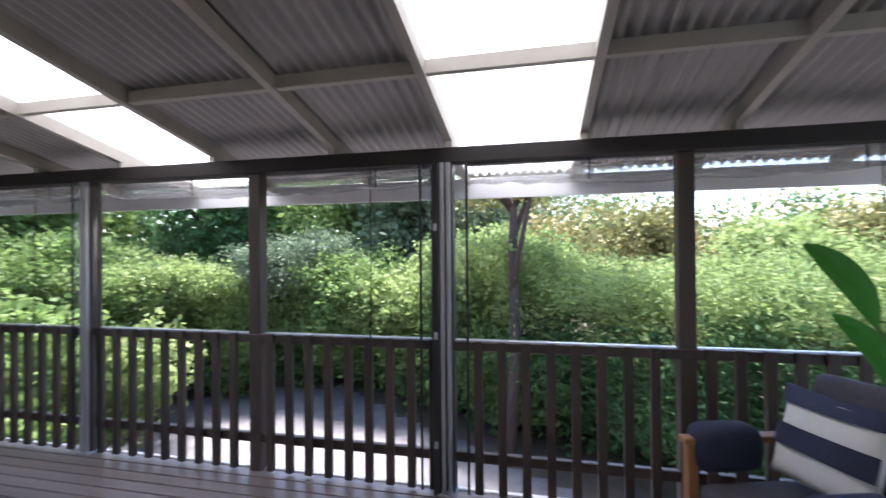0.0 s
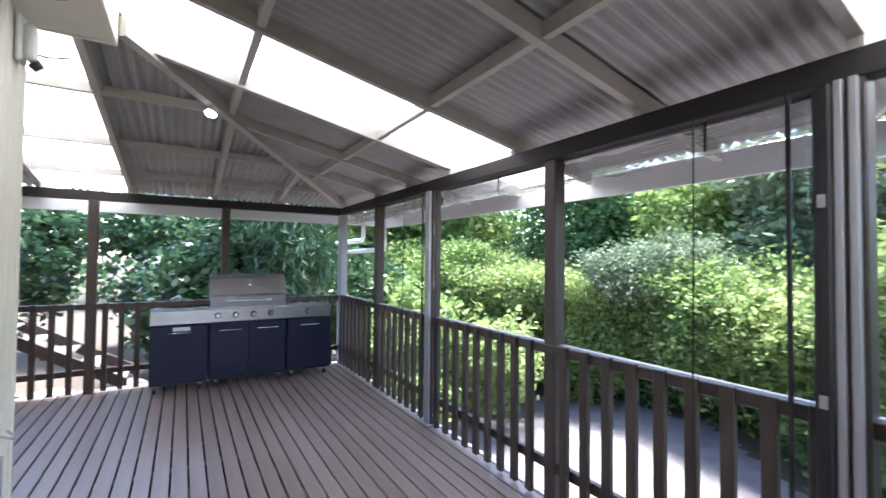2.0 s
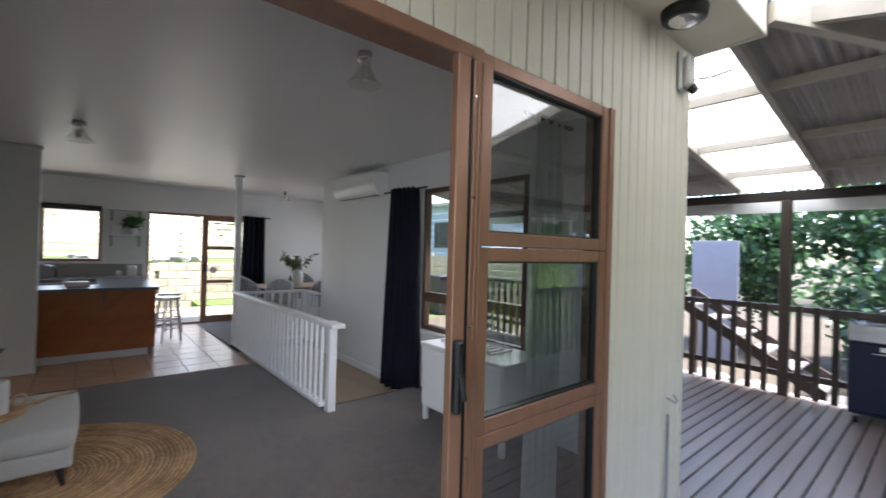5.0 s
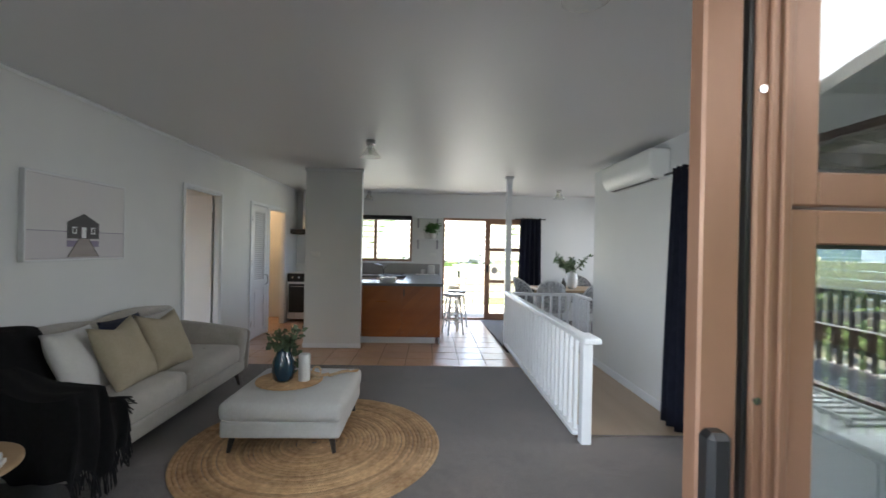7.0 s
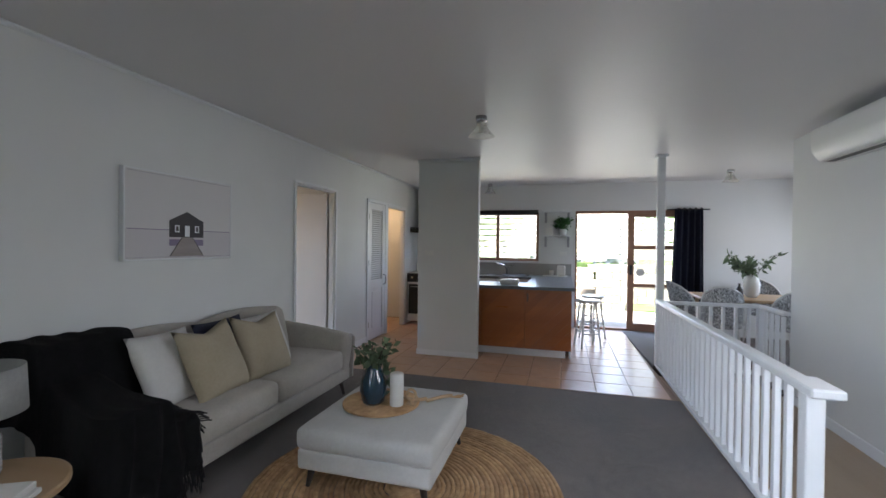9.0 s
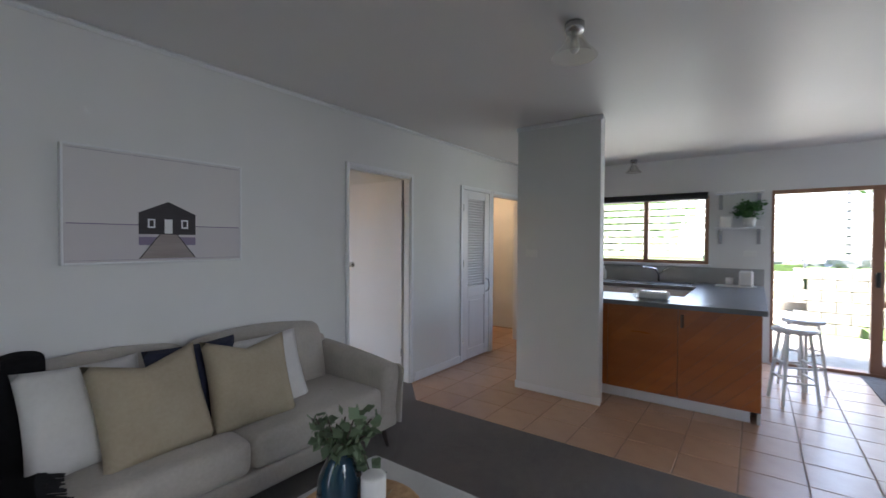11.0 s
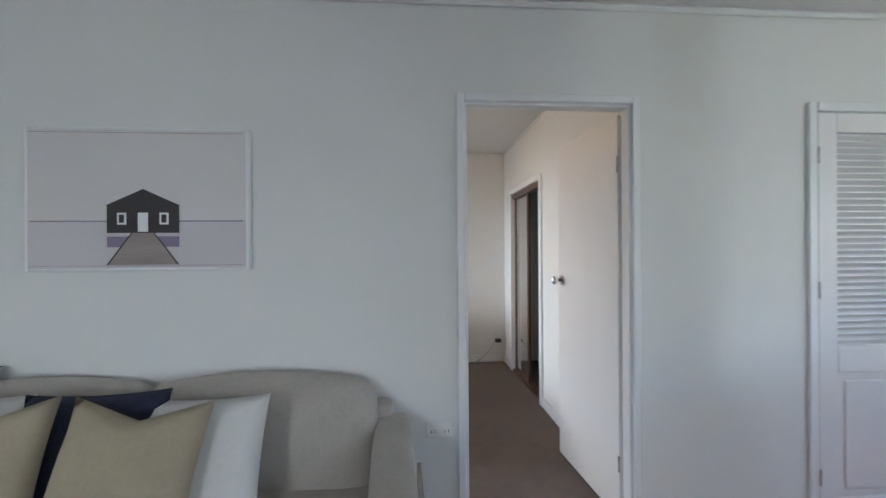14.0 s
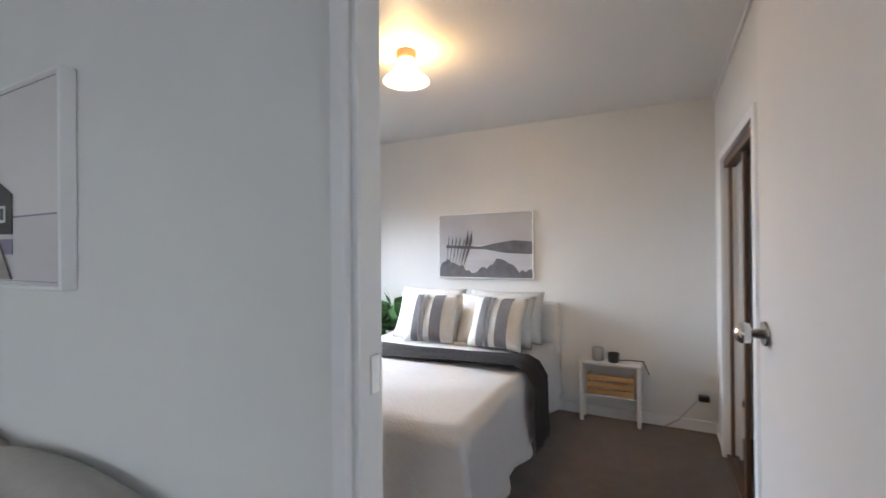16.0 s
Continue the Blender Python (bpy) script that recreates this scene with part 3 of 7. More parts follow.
structure("deck_fascia_west", box(-6.60, -6.56, -5, 3.66, ZD - 0.32, ZD - 0.02, 0.004), M_BROWN, "brown deck edge board", "trim")

balu_me = finish(box(-0.029, 0.029, -0.02, 0.02, ZD + 0.02, 0.938, 0.004), "baluster", M_BROWN)
balu_w = finish(box(-0.02, 0.02, -0.029, 0.029, ZD + 0.02, 0.938, 0.004), "baluster", M_BROWN)
POSTS = [-5.0, -3.5, -1.95, -0.42, 1.12, 2.65]
rail_n = thing("deck_railing", "dark brown timber balustrade with square balusters", "railing", kind="structure")
part("top_rail", box(-6.42, 3.7, 3.565, 3.655, 0.865, 0.93, 0.006), M_BROWN, rail_n)
# White strip imitates the sun catching the outer top of the rail.
part("worn_edge", box(-6.40, 3.7, 3.618, 3.652, 0.93, 0.933), M_CERAM, rail_n, "pale strip standing for sunlight on the rail top")
part("bottom_rail", box(-6.42, 3.7, 3.585, 3.63, 0.085, 0.155, 0.005), M_BROWN, rail_n)
x = -6.30
while x < 3.6:
    if all(abs(x - p) > 0.075 for p in POSTS):
        part("baluster", balu_me, None, rail_n, m=Matrix.Translation((x, 3.562, 0)))
    x += 0.1605
rail_w = thing("deck_railing", "dark brown timber balustrade beside the barbecue", "railing", kind="structure")
part("top_rail", box(-6.465, -6.375, -4.9, 3.56, 0.865, 0.93, 0.006), M_BROWN, rail_w)
part("bottom_rail", box(-6.445, -6.40, -4.9, 3.56, 0.085, 0.155, 0.005), M_BROWN, rail_w)
y = 3.40
while y > -4.8:
    if all(abs(y - p) > 0.075 for p in (1.95, 0.53, -1.2, -2.9)):
        part("baluster", balu_w, None, rail_w, m=Matrix.Translation((-6.37, y, 0)))
    y -= 0.1605
for xp in (-5.0, -1.95, 1.12):
    single("deck_post", box(xp - 0.05, xp + 0.05, 3.57, 3.67, ZD - 0.25, 2.175, 0.006), M_BROWN, "square brown timber deck post", "post", group="deck posts")
for yp in (1.95, 0.53, -1.2, -2.9):
    single("deck_post", box(-6.47, -6.37, yp - 0.05, yp + 0.05, ZD - 0.25, 2.175, 0.006), M_BROWN, "square brown timber deck post", "post", group="deck posts")
for xp in (-3.55, -0.42, 2.65):
    t = thing("blind_post", "pale weathered post with clear blind tracks", "post", pose(xp, 3.60, 0), group="pale posts")
    part("post", box(-0.05, 0.05, -0.05, 0.05, ZD, 2.175, 0.006), M_BROWN, t)
    part("track", box(-0.035, -0.008, -0.085, -0.051, ZD, 2.175, 0.004), M_POSTPALE, t)
    part("track", box(0.008, 0.035, -0.085, -0.051, ZD, 2.175, 0.004), M_POSTPALE, t)
    part("foot", box(-0.06, 0.06, -0.10, 0.05, ZD, ZD + 0.02, 0.004), M_POSTPALE, t)
t = thing("blind_post", "pale weathered corner post of the deck", "post", pose(RAILX, 3.60, 0), group="pale posts")
part("post", box(-0.06, 0.06, -0.06, 0.06, ZD, 2.175, 0.006), M_POSTPALE, t)
part("track", box(0.061, 0.09, -0.05, 0.02, ZD, 2.175, 0.004), M_POSTPALE, t)

# ---------------------------------------------------------------- veranda roof
def zn(y): return Z_RAFT + SLOPE * (3.60 - y)
SLOPE_W = 0.157
def zw(x): return Z_RAFT + SLOPE_W * (x + 6.45)
def hip_y(x): return 3.60 - SLOPE_W / SLOPE * (x + 6.45)
def hip_x(y): return -6.45 + SLOPE / SLOPE_W * (3.60 - y)


structure("beam_north", box(-6.50, 3.9, 3.55, 3.65, 2.175, 2.285, 0.006), M_BEAM, "dark brown veranda beam", "beam")
structure("beam_west", box(-6.50, -6.40, -5, 3.55, 2.175, 2.285, 0.006), M_BEAM, "dark brown veranda beam", "beam")
roof = thing("veranda_roof", "cream painted veranda rafters under corrugated sheets", "veranda roof", kind="structure")


def sheet_n(x0, x1, mat_, nm):
    """Corrugated roof sheets on the slope towards the drive."""
    b = bmesh.new()
    n = int((x1 - x0) / 0.0127)
    lo = hi = None
    for i in range(n + 1):
        x = x0 + (x1 - x0) * i / n
        y0 = min(4.44, max(1.05, hip_y(x)))
        dz = 0.107 + 0.018 * math.sin(x / 0.0762 * math.tau)
        a, c = b.verts.new((x, y0, zn(y0) + dz)), b.verts.new((x, 4.45, zn(4.45) + dz))
        if lo:
            b.faces.new((lo, hi, c, a))
        lo, hi = a, c
    part(nm, b, mat_, roof, smooth=True)


def sheet_w(y0, y1, mat_, nm):
    b = bmesh.new()
    n = int((y1 - y0) / 0.0127)
    lo = hi = None
    for i in range(n + 1):
        y = y0 + (y1 - y0) * i / n
        x1 = max(-6.89, min(-2.98, hip_x(y)))
        dz = 0.107 + 0.018 * math.sin(y / 0.0762 * math.tau)
        a, c = b.verts.new((-6.9, y, zw(-6.9) + dz)), b.verts.new((x1, y, zw(x1) + dz))
        if lo:
            b.faces.new((lo, hi, c, a))
        lo, hi = a, c
    part(nm, b, mat_, roof, smooth=True)


sheet_n(-6.9, -3.22, M_SHEET, "roof_sheet")
sheet_n(-3.22, -2.32, M_SKYLIGHT, "skylight_sheet")
sheet_n(-2.32, -0.40, M_SHEET, "roof_sheet")
sheet_n(-0.40, 0.51, M_SKYLIGHT, "skylight_sheet")
sheet_n(0.51, 4.0, M_SHEET, "roof_sheet")
sheet_w(0.875, 4.05, M_SHEET, "roof_sheet")
sheet_w(0.03, 0.875, M_SKYLIGHT, "skylight_sheet")
sheet_w(-5.0, 0.03, M_SHEET, "roof_sheet")
RAFT_N = [-5.03, -4.12, -3.22, -2.32, -1.29, -0.40, 0.51, 1.42, 2.4, 3.3]
for x in RAFT_N:
    y0 = max(1.10, hip_y(x))
    part("packer", box(x - 0.024, x + 0.024, 3.56, 3.64, 2.285, 2.328), M_RAFTER, roof)
    part("rafter", beam((x, y0, zn(y0) + 0.094), (x, 4.42, zn(4.42) + 0.094), 0.05, 0.095), M_RAFTER, roof)
for y in (2.64, 1.815, 0.875, 0.03, -0.9, -1.85, -2.8, -3.8):
    x1 = min(-3.0, hip_x(y))
    part("packer", box(-6.49, -6.41, y - 0.024, y + 0.024, 2.285, 2.328), M_RAFTER, roof)
    part("rafter", beam((-6.83, y, zw(-6.83) + 0.094), (x1, y, zw(x1) + 0.094), 0.05, 0.095), M_RAFTER, roof)
part("hip_rafter", beam((-6.9, hip_y(-6.9), zn(hip_y(-6.9)) + 0.085), (-3.04, hip_y(-3.04), zn(hip_y(-3.04)) + 0.085), 0.07, 0.12), M_RAFTER, roof)
for y in (2.85, 1.79):
    x = hip_x(y)
    part("purlin", beam((x, y, zn(y) + 0.092), (3.9, y, zn(y) + 0.092), 0.045, 0.075), M_RAFTER, roof)
for x in (-5.95, -5.03, -3.98):
    y = min(3.5, hip_y(x))
    part("purlin", beam((x, -4.9, zw(x) + 0.092), (x, y, zw(x) + 0.092), 0.045, 0.075), M_RAFTER, roof)
part("fascia", box(-6.95, 4.0, 4.44, 4.46, 2.03, 2.215, 0.004), M_TRIM, roof)
part("fascia", box(-6.87, -6.85, -5, 4.44, 2.07, 2.335, 0.004), M_TRIM, roof)
# house eaves
structure("soffit_north", box(-3.05, 5.3, YN + 0.08, 1.09, 2.77, 2.79), M_CLAD, "cream flat eave soffit", "soffit")
structure("fascia_north", box(-3.06, 5.3, 1.07, 1.095, 2.76, 3.02, 0.004), M_CLAD, "cream fascia board", "fascia")
structure("fascia_end", box(-3.06, -3.035, 0.70, 1.095, 2.76, 3.02, 0.004), M_CLAD, "cream fascia board", "fascia")
structure("wall_west_upper", box(-2.98, -2.93, -4.38, 0.70, 2.77, 3.2), M_CLAD, "cream wall head above the eave", "wall")

# ---------------------------------------------------------------- deck doors
def frame_rect(u0, u1, z0, z1, w, y0, y1, m, parent, names=("stile", "stile", "rail", "rail")):
    part(names[0], box(u0, u0 + w, y0, y1, z0, z1, 0.003), m, parent)
    part(names[1], box(u1 - w, u1, y0, y1, z0, z1, 0.003), m, parent)
    part(names[2], box(u0 + w, u1 - w, y0 + 0.002, y1 - 0.002, z0, z0 + w, 0.003), m, parent)
    part(names[3], box(u0 + w, u1 - w, y0 + 0.002, y1 - 0.002, z1 - w, z1, 0.003), m, parent)


door1 = thing("door_1", "bronze aluminium deck door standing open with three-pane sidelight", "sliding door", kind="structure")
part("head_frame", box(-1.122, 1.0, 0.60, 0.735, 2.125, 2.18, 0.004), M_JOIN, door1)
part("sill", box(-2.03, 1.0, 0.60, 0.76, -0.05, 0.012, 0.004), M_JOIN, door1)
part("jamb", box(-1.125, -1.066, 0.68, 0.742, 0.012, 2.125, 0.004), M_JOIN, door1)
part("jamb", box(0.95, 1.0, 0.60, 0.735, 0.012, 2.125, 0.004), M_JOIN, door1)
part("jamb", box(-2.03, -1.985, 0.60, 0.735, 0.012, 2.18, 0.004), M_JOIN, door1)
for z0, z1 in ((1.485, 2.178), (0.80, 1.48), (0.012, 0.795)):
    frame_rect(-1.985, -1.125, z0, z1, 0.052, 0.665, 0.725, M_JOIN, door1, ("frame", "frame", "frame", "frame"))
    b = bmesh.new()
    for xa, xb, za, zb in ((-1.937, -1.929, z0 + 0.05, z1 - 0.05), (-1.181, -1.173, z0 + 0.05, z1 - 0.05), (-1.929, -1.181, z0 + 0.05, z0 + 0.058), (-1.929, -1.181, z1 - 0.058, z1 - 0.05)):
        box(xa, xb, 0.68, 0.715, za, zb, 0, b)
    part("gasket", b, M_BLACK, door1)
    part("pane", box(-1.935, -1.175, 0.690, 0.696, z0 + 0.05, z1 - 0.05), M_GLASSDK, door1)
for xa in (-1.112, -1.092):
    part("bead", box(xa, xa + 0.010, 0.742, 0.748, 0.012, 2.125, 0.002), M_JOIN, door1)
part("seal", box(-1.066, -1.058, 0.70, 0.735, 0.012, 2.15), M_BLACK, door1)
for z in (0.35, 0.75, 1.2, 1.65, 2.0):
    part("screw", rod((-1.074, 0.742, z), (-1.074, 0.745, z), 0.006, 0.006, 8), M_CHROME, door1)
leaf = part("door_leaf", box(-1.036, -0.978, 0.722, 0.757, 0.02, 2.12, 0.004), M_JOIN, door1, "opened leaf folded behind the sidelight")
part("latch", box(-1.010, -0.976, 0.757, 0.79, 0.93, 1.17, 0.008), M_BLACK, leaf, "black lever latch")
part("lever", rod((-0.994, 0.79, 1.06), (-0.997, 0.805, 0.98), 0.011), M_BLACK, leaf)

# ---------------------------------------------------------------- barbecue
def build_bbq():
    t = thing("barbecue", "navy and stainless outdoor barbecue kitchen on castors", "barbecue", pose(-5.90, 1.14, ZD, 0, 0, 90) @ Matrix.Diagonal((1.005, 1.0, 1.095, 1.0)))
    # local x along the front, y into the rail, z up
    D, H = 0.54, 0.90
    for x0, x1 in ((0.0, 0.60), (0.61, 1.52), (1.53, 2.12)):
        part("cabinet_body", box(x0, x1, 0.03, D, 0.09, 0.74, 0.006), M_NAVYPAINT, t)
    for i, (x0, x1) in enumerate(((0.01, 0.59), (0.625, 1.06), (1.07, 1.51), (1.54, 2.11))):
        d = part("cabinet_door", box(x0, x1, 0.0, 0.03, 0.12, 0.735, 0.006), M_NAVYPAINT, t)
        c = (x0 + x1) / 2
        part("handle", tube([(c - 0.12, 0.0, 0.655), (c - 0.12, -0.035, 0.655), (c + 0.12, -0.035, 0.655), (c + 0.12, 0.0, 0.655)], 0.007), M_STEEL, d, "steel bar handle", True)
        if i == 0:
            part("badge", box(x0 + 0.22, x0 + 0.40, -0.004, 0.0, 0.675, 0.715), M_CERAM, d, "pale maker's badge")
    part("control_panel", box(0.0, 2.12, -0.012, 0.06, 0.745, 0.90, 0.008), M_STEEL, t, "brushed steel fascia")
    for x in (0.70, 0.90, 1.11, 1.32, 1.80):
        k_ = part("knob", rod((x, -0.012, 0.825), (x, -0.05, 0.825), 0.026, 0.021, 18), M_CHROME, t, smooth=False)
        part("bezel", rod((x, -0.012, 0.825), (x, -0.018, 0.825), 0.036, 0.034, 18), M_BLACK, k_)
    part("worktop", box(0.0, 0.61, 0.06, D, 0.87, 0.905, 0.006), M_STEEL, t)
    part("worktop", box(1.53, 2.12, 0.06, D, 0.87, 0.905, 0.006), M_STEEL, t)
    part("sink_bowl", box(0.12, 0.46, 0.14, 0.44, 0.906, 0.910, 0.002), M_CHROME, t)
    part("tap", tube([(0.30, 0.47, 0.905), (0.30, 0.47, 1.0), (0.28, 0.42, 1.03), (0.20, 0.33, 1.0)], 0.011), M_CHROME, t, "chrome tap", True)
    # curved hood
    b = bmesh.new()
    prof = [(0.02, 0.90), (0.0, 1.04), (0.02, 1.06), (0.10, 1.24), (0.16, 1.285), (0.42, 1.285), (0.50, 1.16), (0.52, 0.90)]
    for xa, xb in ((0.62, 1.51),):
        A = [b.verts.new((xa, y, z)) for y, z in prof]
        B = [b.verts.new((xb, y, z)) for y, z in prof]
        b.faces.new(A)
        b.faces.new(B[::-1])
        for i in range(len(prof)):
            j = (i + 1) % len(prof)
            b.faces.new((A[i], B[i], B[j], A[j]))
    hood = part("hood", b, M_STEEL, t, "stainless curved lid")
    part("lid_handle", tube([(0.80, 0.02, 0.985), (0.80, -0.045, 0.985), (1.33, -0.045, 0.985), (1.33, 0.02, 0.985)], 0.011), M_CHROME, hood, smooth=True)
    part("thermometer", rod((1.065, 0.12, 1.17), (1.065, 0.045, 1.20), 0.03, 0.03, 18), M_CHROME, hood)
    for x in (0.06, 0.52, 0.70, 1.45, 1.60, 2.05):
        for y in (0.08, 0.46):
            w = part("castor", rod((x - 0.015, y, 0.034), (x + 0.015, y, 0.034), 0.034, 0.034, 14), M_BLACK, t)
            part("fork", box(x - 0.022, x + 0.022, y - 0.02, y + 0.02, 0.05, 0.09, 0.004), M_STEEL, w)
    return t


build_bbq()


# ---------------------------------------------------------------- soft things
def cushion_mesh(w, h, d, material, name="cushion", seed=0, pinch=0.06, chop=0.0):
    """A square cushion with pinched corners and a soft swell, standing in the xz plane."""
    b = bmesh.new()
    n = 14
    rng = random.Random(seed)
    ph = rng.random() * 6
    sides = []
    for s in (-1, 1):
        g = []
        for i in range(n + 1):
            row = []
            for j in range(n + 1):
                u, v = i / n * 2 - 1, j / n * 2 - 1
                sw = max(0.0, (1 - u ** 2) * (1 - v ** 2)) ** 0.45
                chop_ = chop * max(0.0, v) ** 2 * (1 - abs(u)) ** 1.2
                px = u * w / 2 * (1 - pinch * (1 - v * v))
                pz = v * h / 2 * (1 - pinch * (1 - u * u)) - chop_
                wr = 0.010 * math.sin(5 * u + ph) * math.sin(4 * v + ph) * sw
                row.append(b.verts.new((px, s * (d / 2 * sw + wr), pz)))
            g.append(row)
        for i in range(n):
            for j in range(n):
                f = (g[i][j], g[i + 1][j], g[i + 1][j + 1], g[i][j + 1])
                b.faces.new(f)
        sides.append(g)
    bmesh.ops.remove_doubles(b, verts=b.verts[:], dist=0.0015)
    return finish(b, name, material, True)


def soft_box(x0, x1, y0, y1, z0, z1, r=0.05, puff=0.02, segs=3):
    """A padded upholstery block."""
    b = box(x0, x1, y0, y1, z0, z1, r, segs=segs)
    bmesh.ops.subdivide_edges(b, edges=[e for e in b.edges if e.calc_length() > 0.2], cuts=5, use_grid_fill=True)
    c = Vector(((x0 + x1) / 2, (y0 + y1) / 2, (z0 + z1) / 2))
    h = Vector(((x1 - x0) / 2, (y1 - y0) / 2, (z1 - z0) / 2))
    for v in b.verts:
        q = v.co - c
        u = [q[i] / h[i] for i in range(3)]
        for i in range(3):
            o = [u[k_] for k_ in range(3) if k_ != i]
            q[i] += puff * u[i] * max(0, 1 - o[0] ** 2) * max(0, 1 - o[1] ** 2)
        v.co = c + q
    return b


def build_sofa():
    # local: x along the length, y towards the wall, z up; origin at the front end by the lamp table
    t = thing("sofa", "grey fabric three seat sofa against the white wall", "sofa", pose(1.24, -0.95, 0, 0, 0, -90))
    L = 2.11
    part("base", soft_box(0.0, L, 0.02, 0.76, 0.13, 0.25, 0.025, 0.0), M_SOFA, t, smooth=True)
    for i in range(2):
        x0 = 0.155 + i * 0.90
        b = soft_box(x0, x0 + 0.895, 0.0, 0.62, 0.255, 0.43, 0.05, 0.025)
        for v in b.verts:
            if v.co.z > 0.38:
                for tx, ty in ((0.25, 0.22), (0.65, 0.22), (0.25, 0.45), (0.65, 0.45)):
                    v.co.z -= 0.012 * math.exp(-((v.co.x - x0 - tx) ** 2 + (v.co.y - ty) ** 2) / 0.004)
        c = part("seat_cushion", b, M_SOFA, t, smooth=True)
        for tx in (0.25, 0.65):
            part("button", lathe([(0.003, -0.004), (0.012, -0.002), (0.013, 0.003), (0.004, 0.006)], 12, centre=(x0 + tx, 0.22, 0.445)), M_SOFA, c, smooth=True)
    for i in range(2):
        x0 = 0.12 + i * 0.905
        b = soft_box(x0, x0 + 0.90, 0.0, 0.20, 0.0, 0.52, 0.09, 0.03, 4)
        for v in b.verts:
            v.co.z -= 0.012 * math.sin(v.co.x * 7 + i) * max(0.0, v.co.z - 0.3) * 2
        bmesh.ops.transform(b, matrix=pose(0, 0.50, 0.32, -12), verts=b.verts[:])
        part("back_cushion", b, M_SOFA, t, smooth=True)
    b = soft_box(0.10, L - 0.10, 0.66, 0.77, 0.13, 0.70, 0.04, 0.0)
    part("back", b, M_SOFA, t, smooth=True)
    for x0, s in ((0.0, -1), (L - 0.15, 1)):
        b = soft_box(x0, x0 + 0.15, 0.03, 0.75, 0.16, 0.565, 0.05, 0.015)
        for v in b.verts:
            up = min(1.0, max(0.0, (v.co.z - 0.2) / 0.3))
            v.co.z += 0.13 * max(0.0, v.co.y - 0.08) * up
            v.co.y -= 0.04 * up * (1 - v.co.y)
            v.co.x -= s * 0.05 * max(0.0, v.co.y - 0.1) * up
        part("arm", b, M_SOFA, t, smooth=True)
        xs = x0 if s < 0 else x0 + 0.15
        sh = prism([(0.0, 0.15), (0.72, 0.15), (0.72, 0.42), (0.30, 0.53), (0.02, 0.55), (-0.02, 0.52)], 0.0, 0.018)
        bmesh.ops.transform(sh, matrix=Matrix(((0, 0, s, xs), (1, 0, 0, 0), (0, 1, 0, 0), (0, 0, 0, 1))), verts=sh.verts[:])
        part("side_panel", sh, M_SOFA, t)
    for x in (0.10, L - 0.10):
        for y in (0.07, 0.70):
            part("leg", rod((x, y, 0.14), (x + (0.035 if x > 1 else -0.035), y - (0.02 if y < 0.3 else -0.02), 0.0), 0.022, 0.012), M_DARKLEG, t)
    return t


build_sofa()
me_b = cushion_mesh(0.465, 0.485, 0.17, M_BEIGEPIL, seed=1, chop=0.055)
me_w = cushion_mesh(0.47, 0.47, 0.16, M_WHITEPIL, seed=2)
me_n = cushion_mesh(0.48, 0.48, 0.14, M_NAVY, seed=3)


def put_cushion(me, label, x, y, z, rz, tilt=20, roll=0):
    ob = new("cushion", me)
    ob.matrix_basis = pose(x, y, z, 0, 0, rz) @ pose(0, 0, 0, -tilt, roll, 0)
    return tagged(ob, label, "cushion", "sofa cushions")


put_cushion(me_w, "white linen cushion on the grey sofa", 1.62, -1.46, 0.63, -82, 24, 2)
put_cushion(me_b, "beige linen cushion with soft pinched top", 1.49, -1.665, 0.645, -86, 24, -2)
put_cushion(me_n, "navy cushion tucked behind the beige one", 1.63, -1.93, 0.625, -86, 22, 0)
put_cushion(me_b, "beige linen cushion with soft pinched top", 1.50, -2.135, 0.635, -94, 24, 2)
put_cushion(me_w, "white linen cushion on the grey sofa", 1.62, -2.30, 0.605, -96, 22, -3)


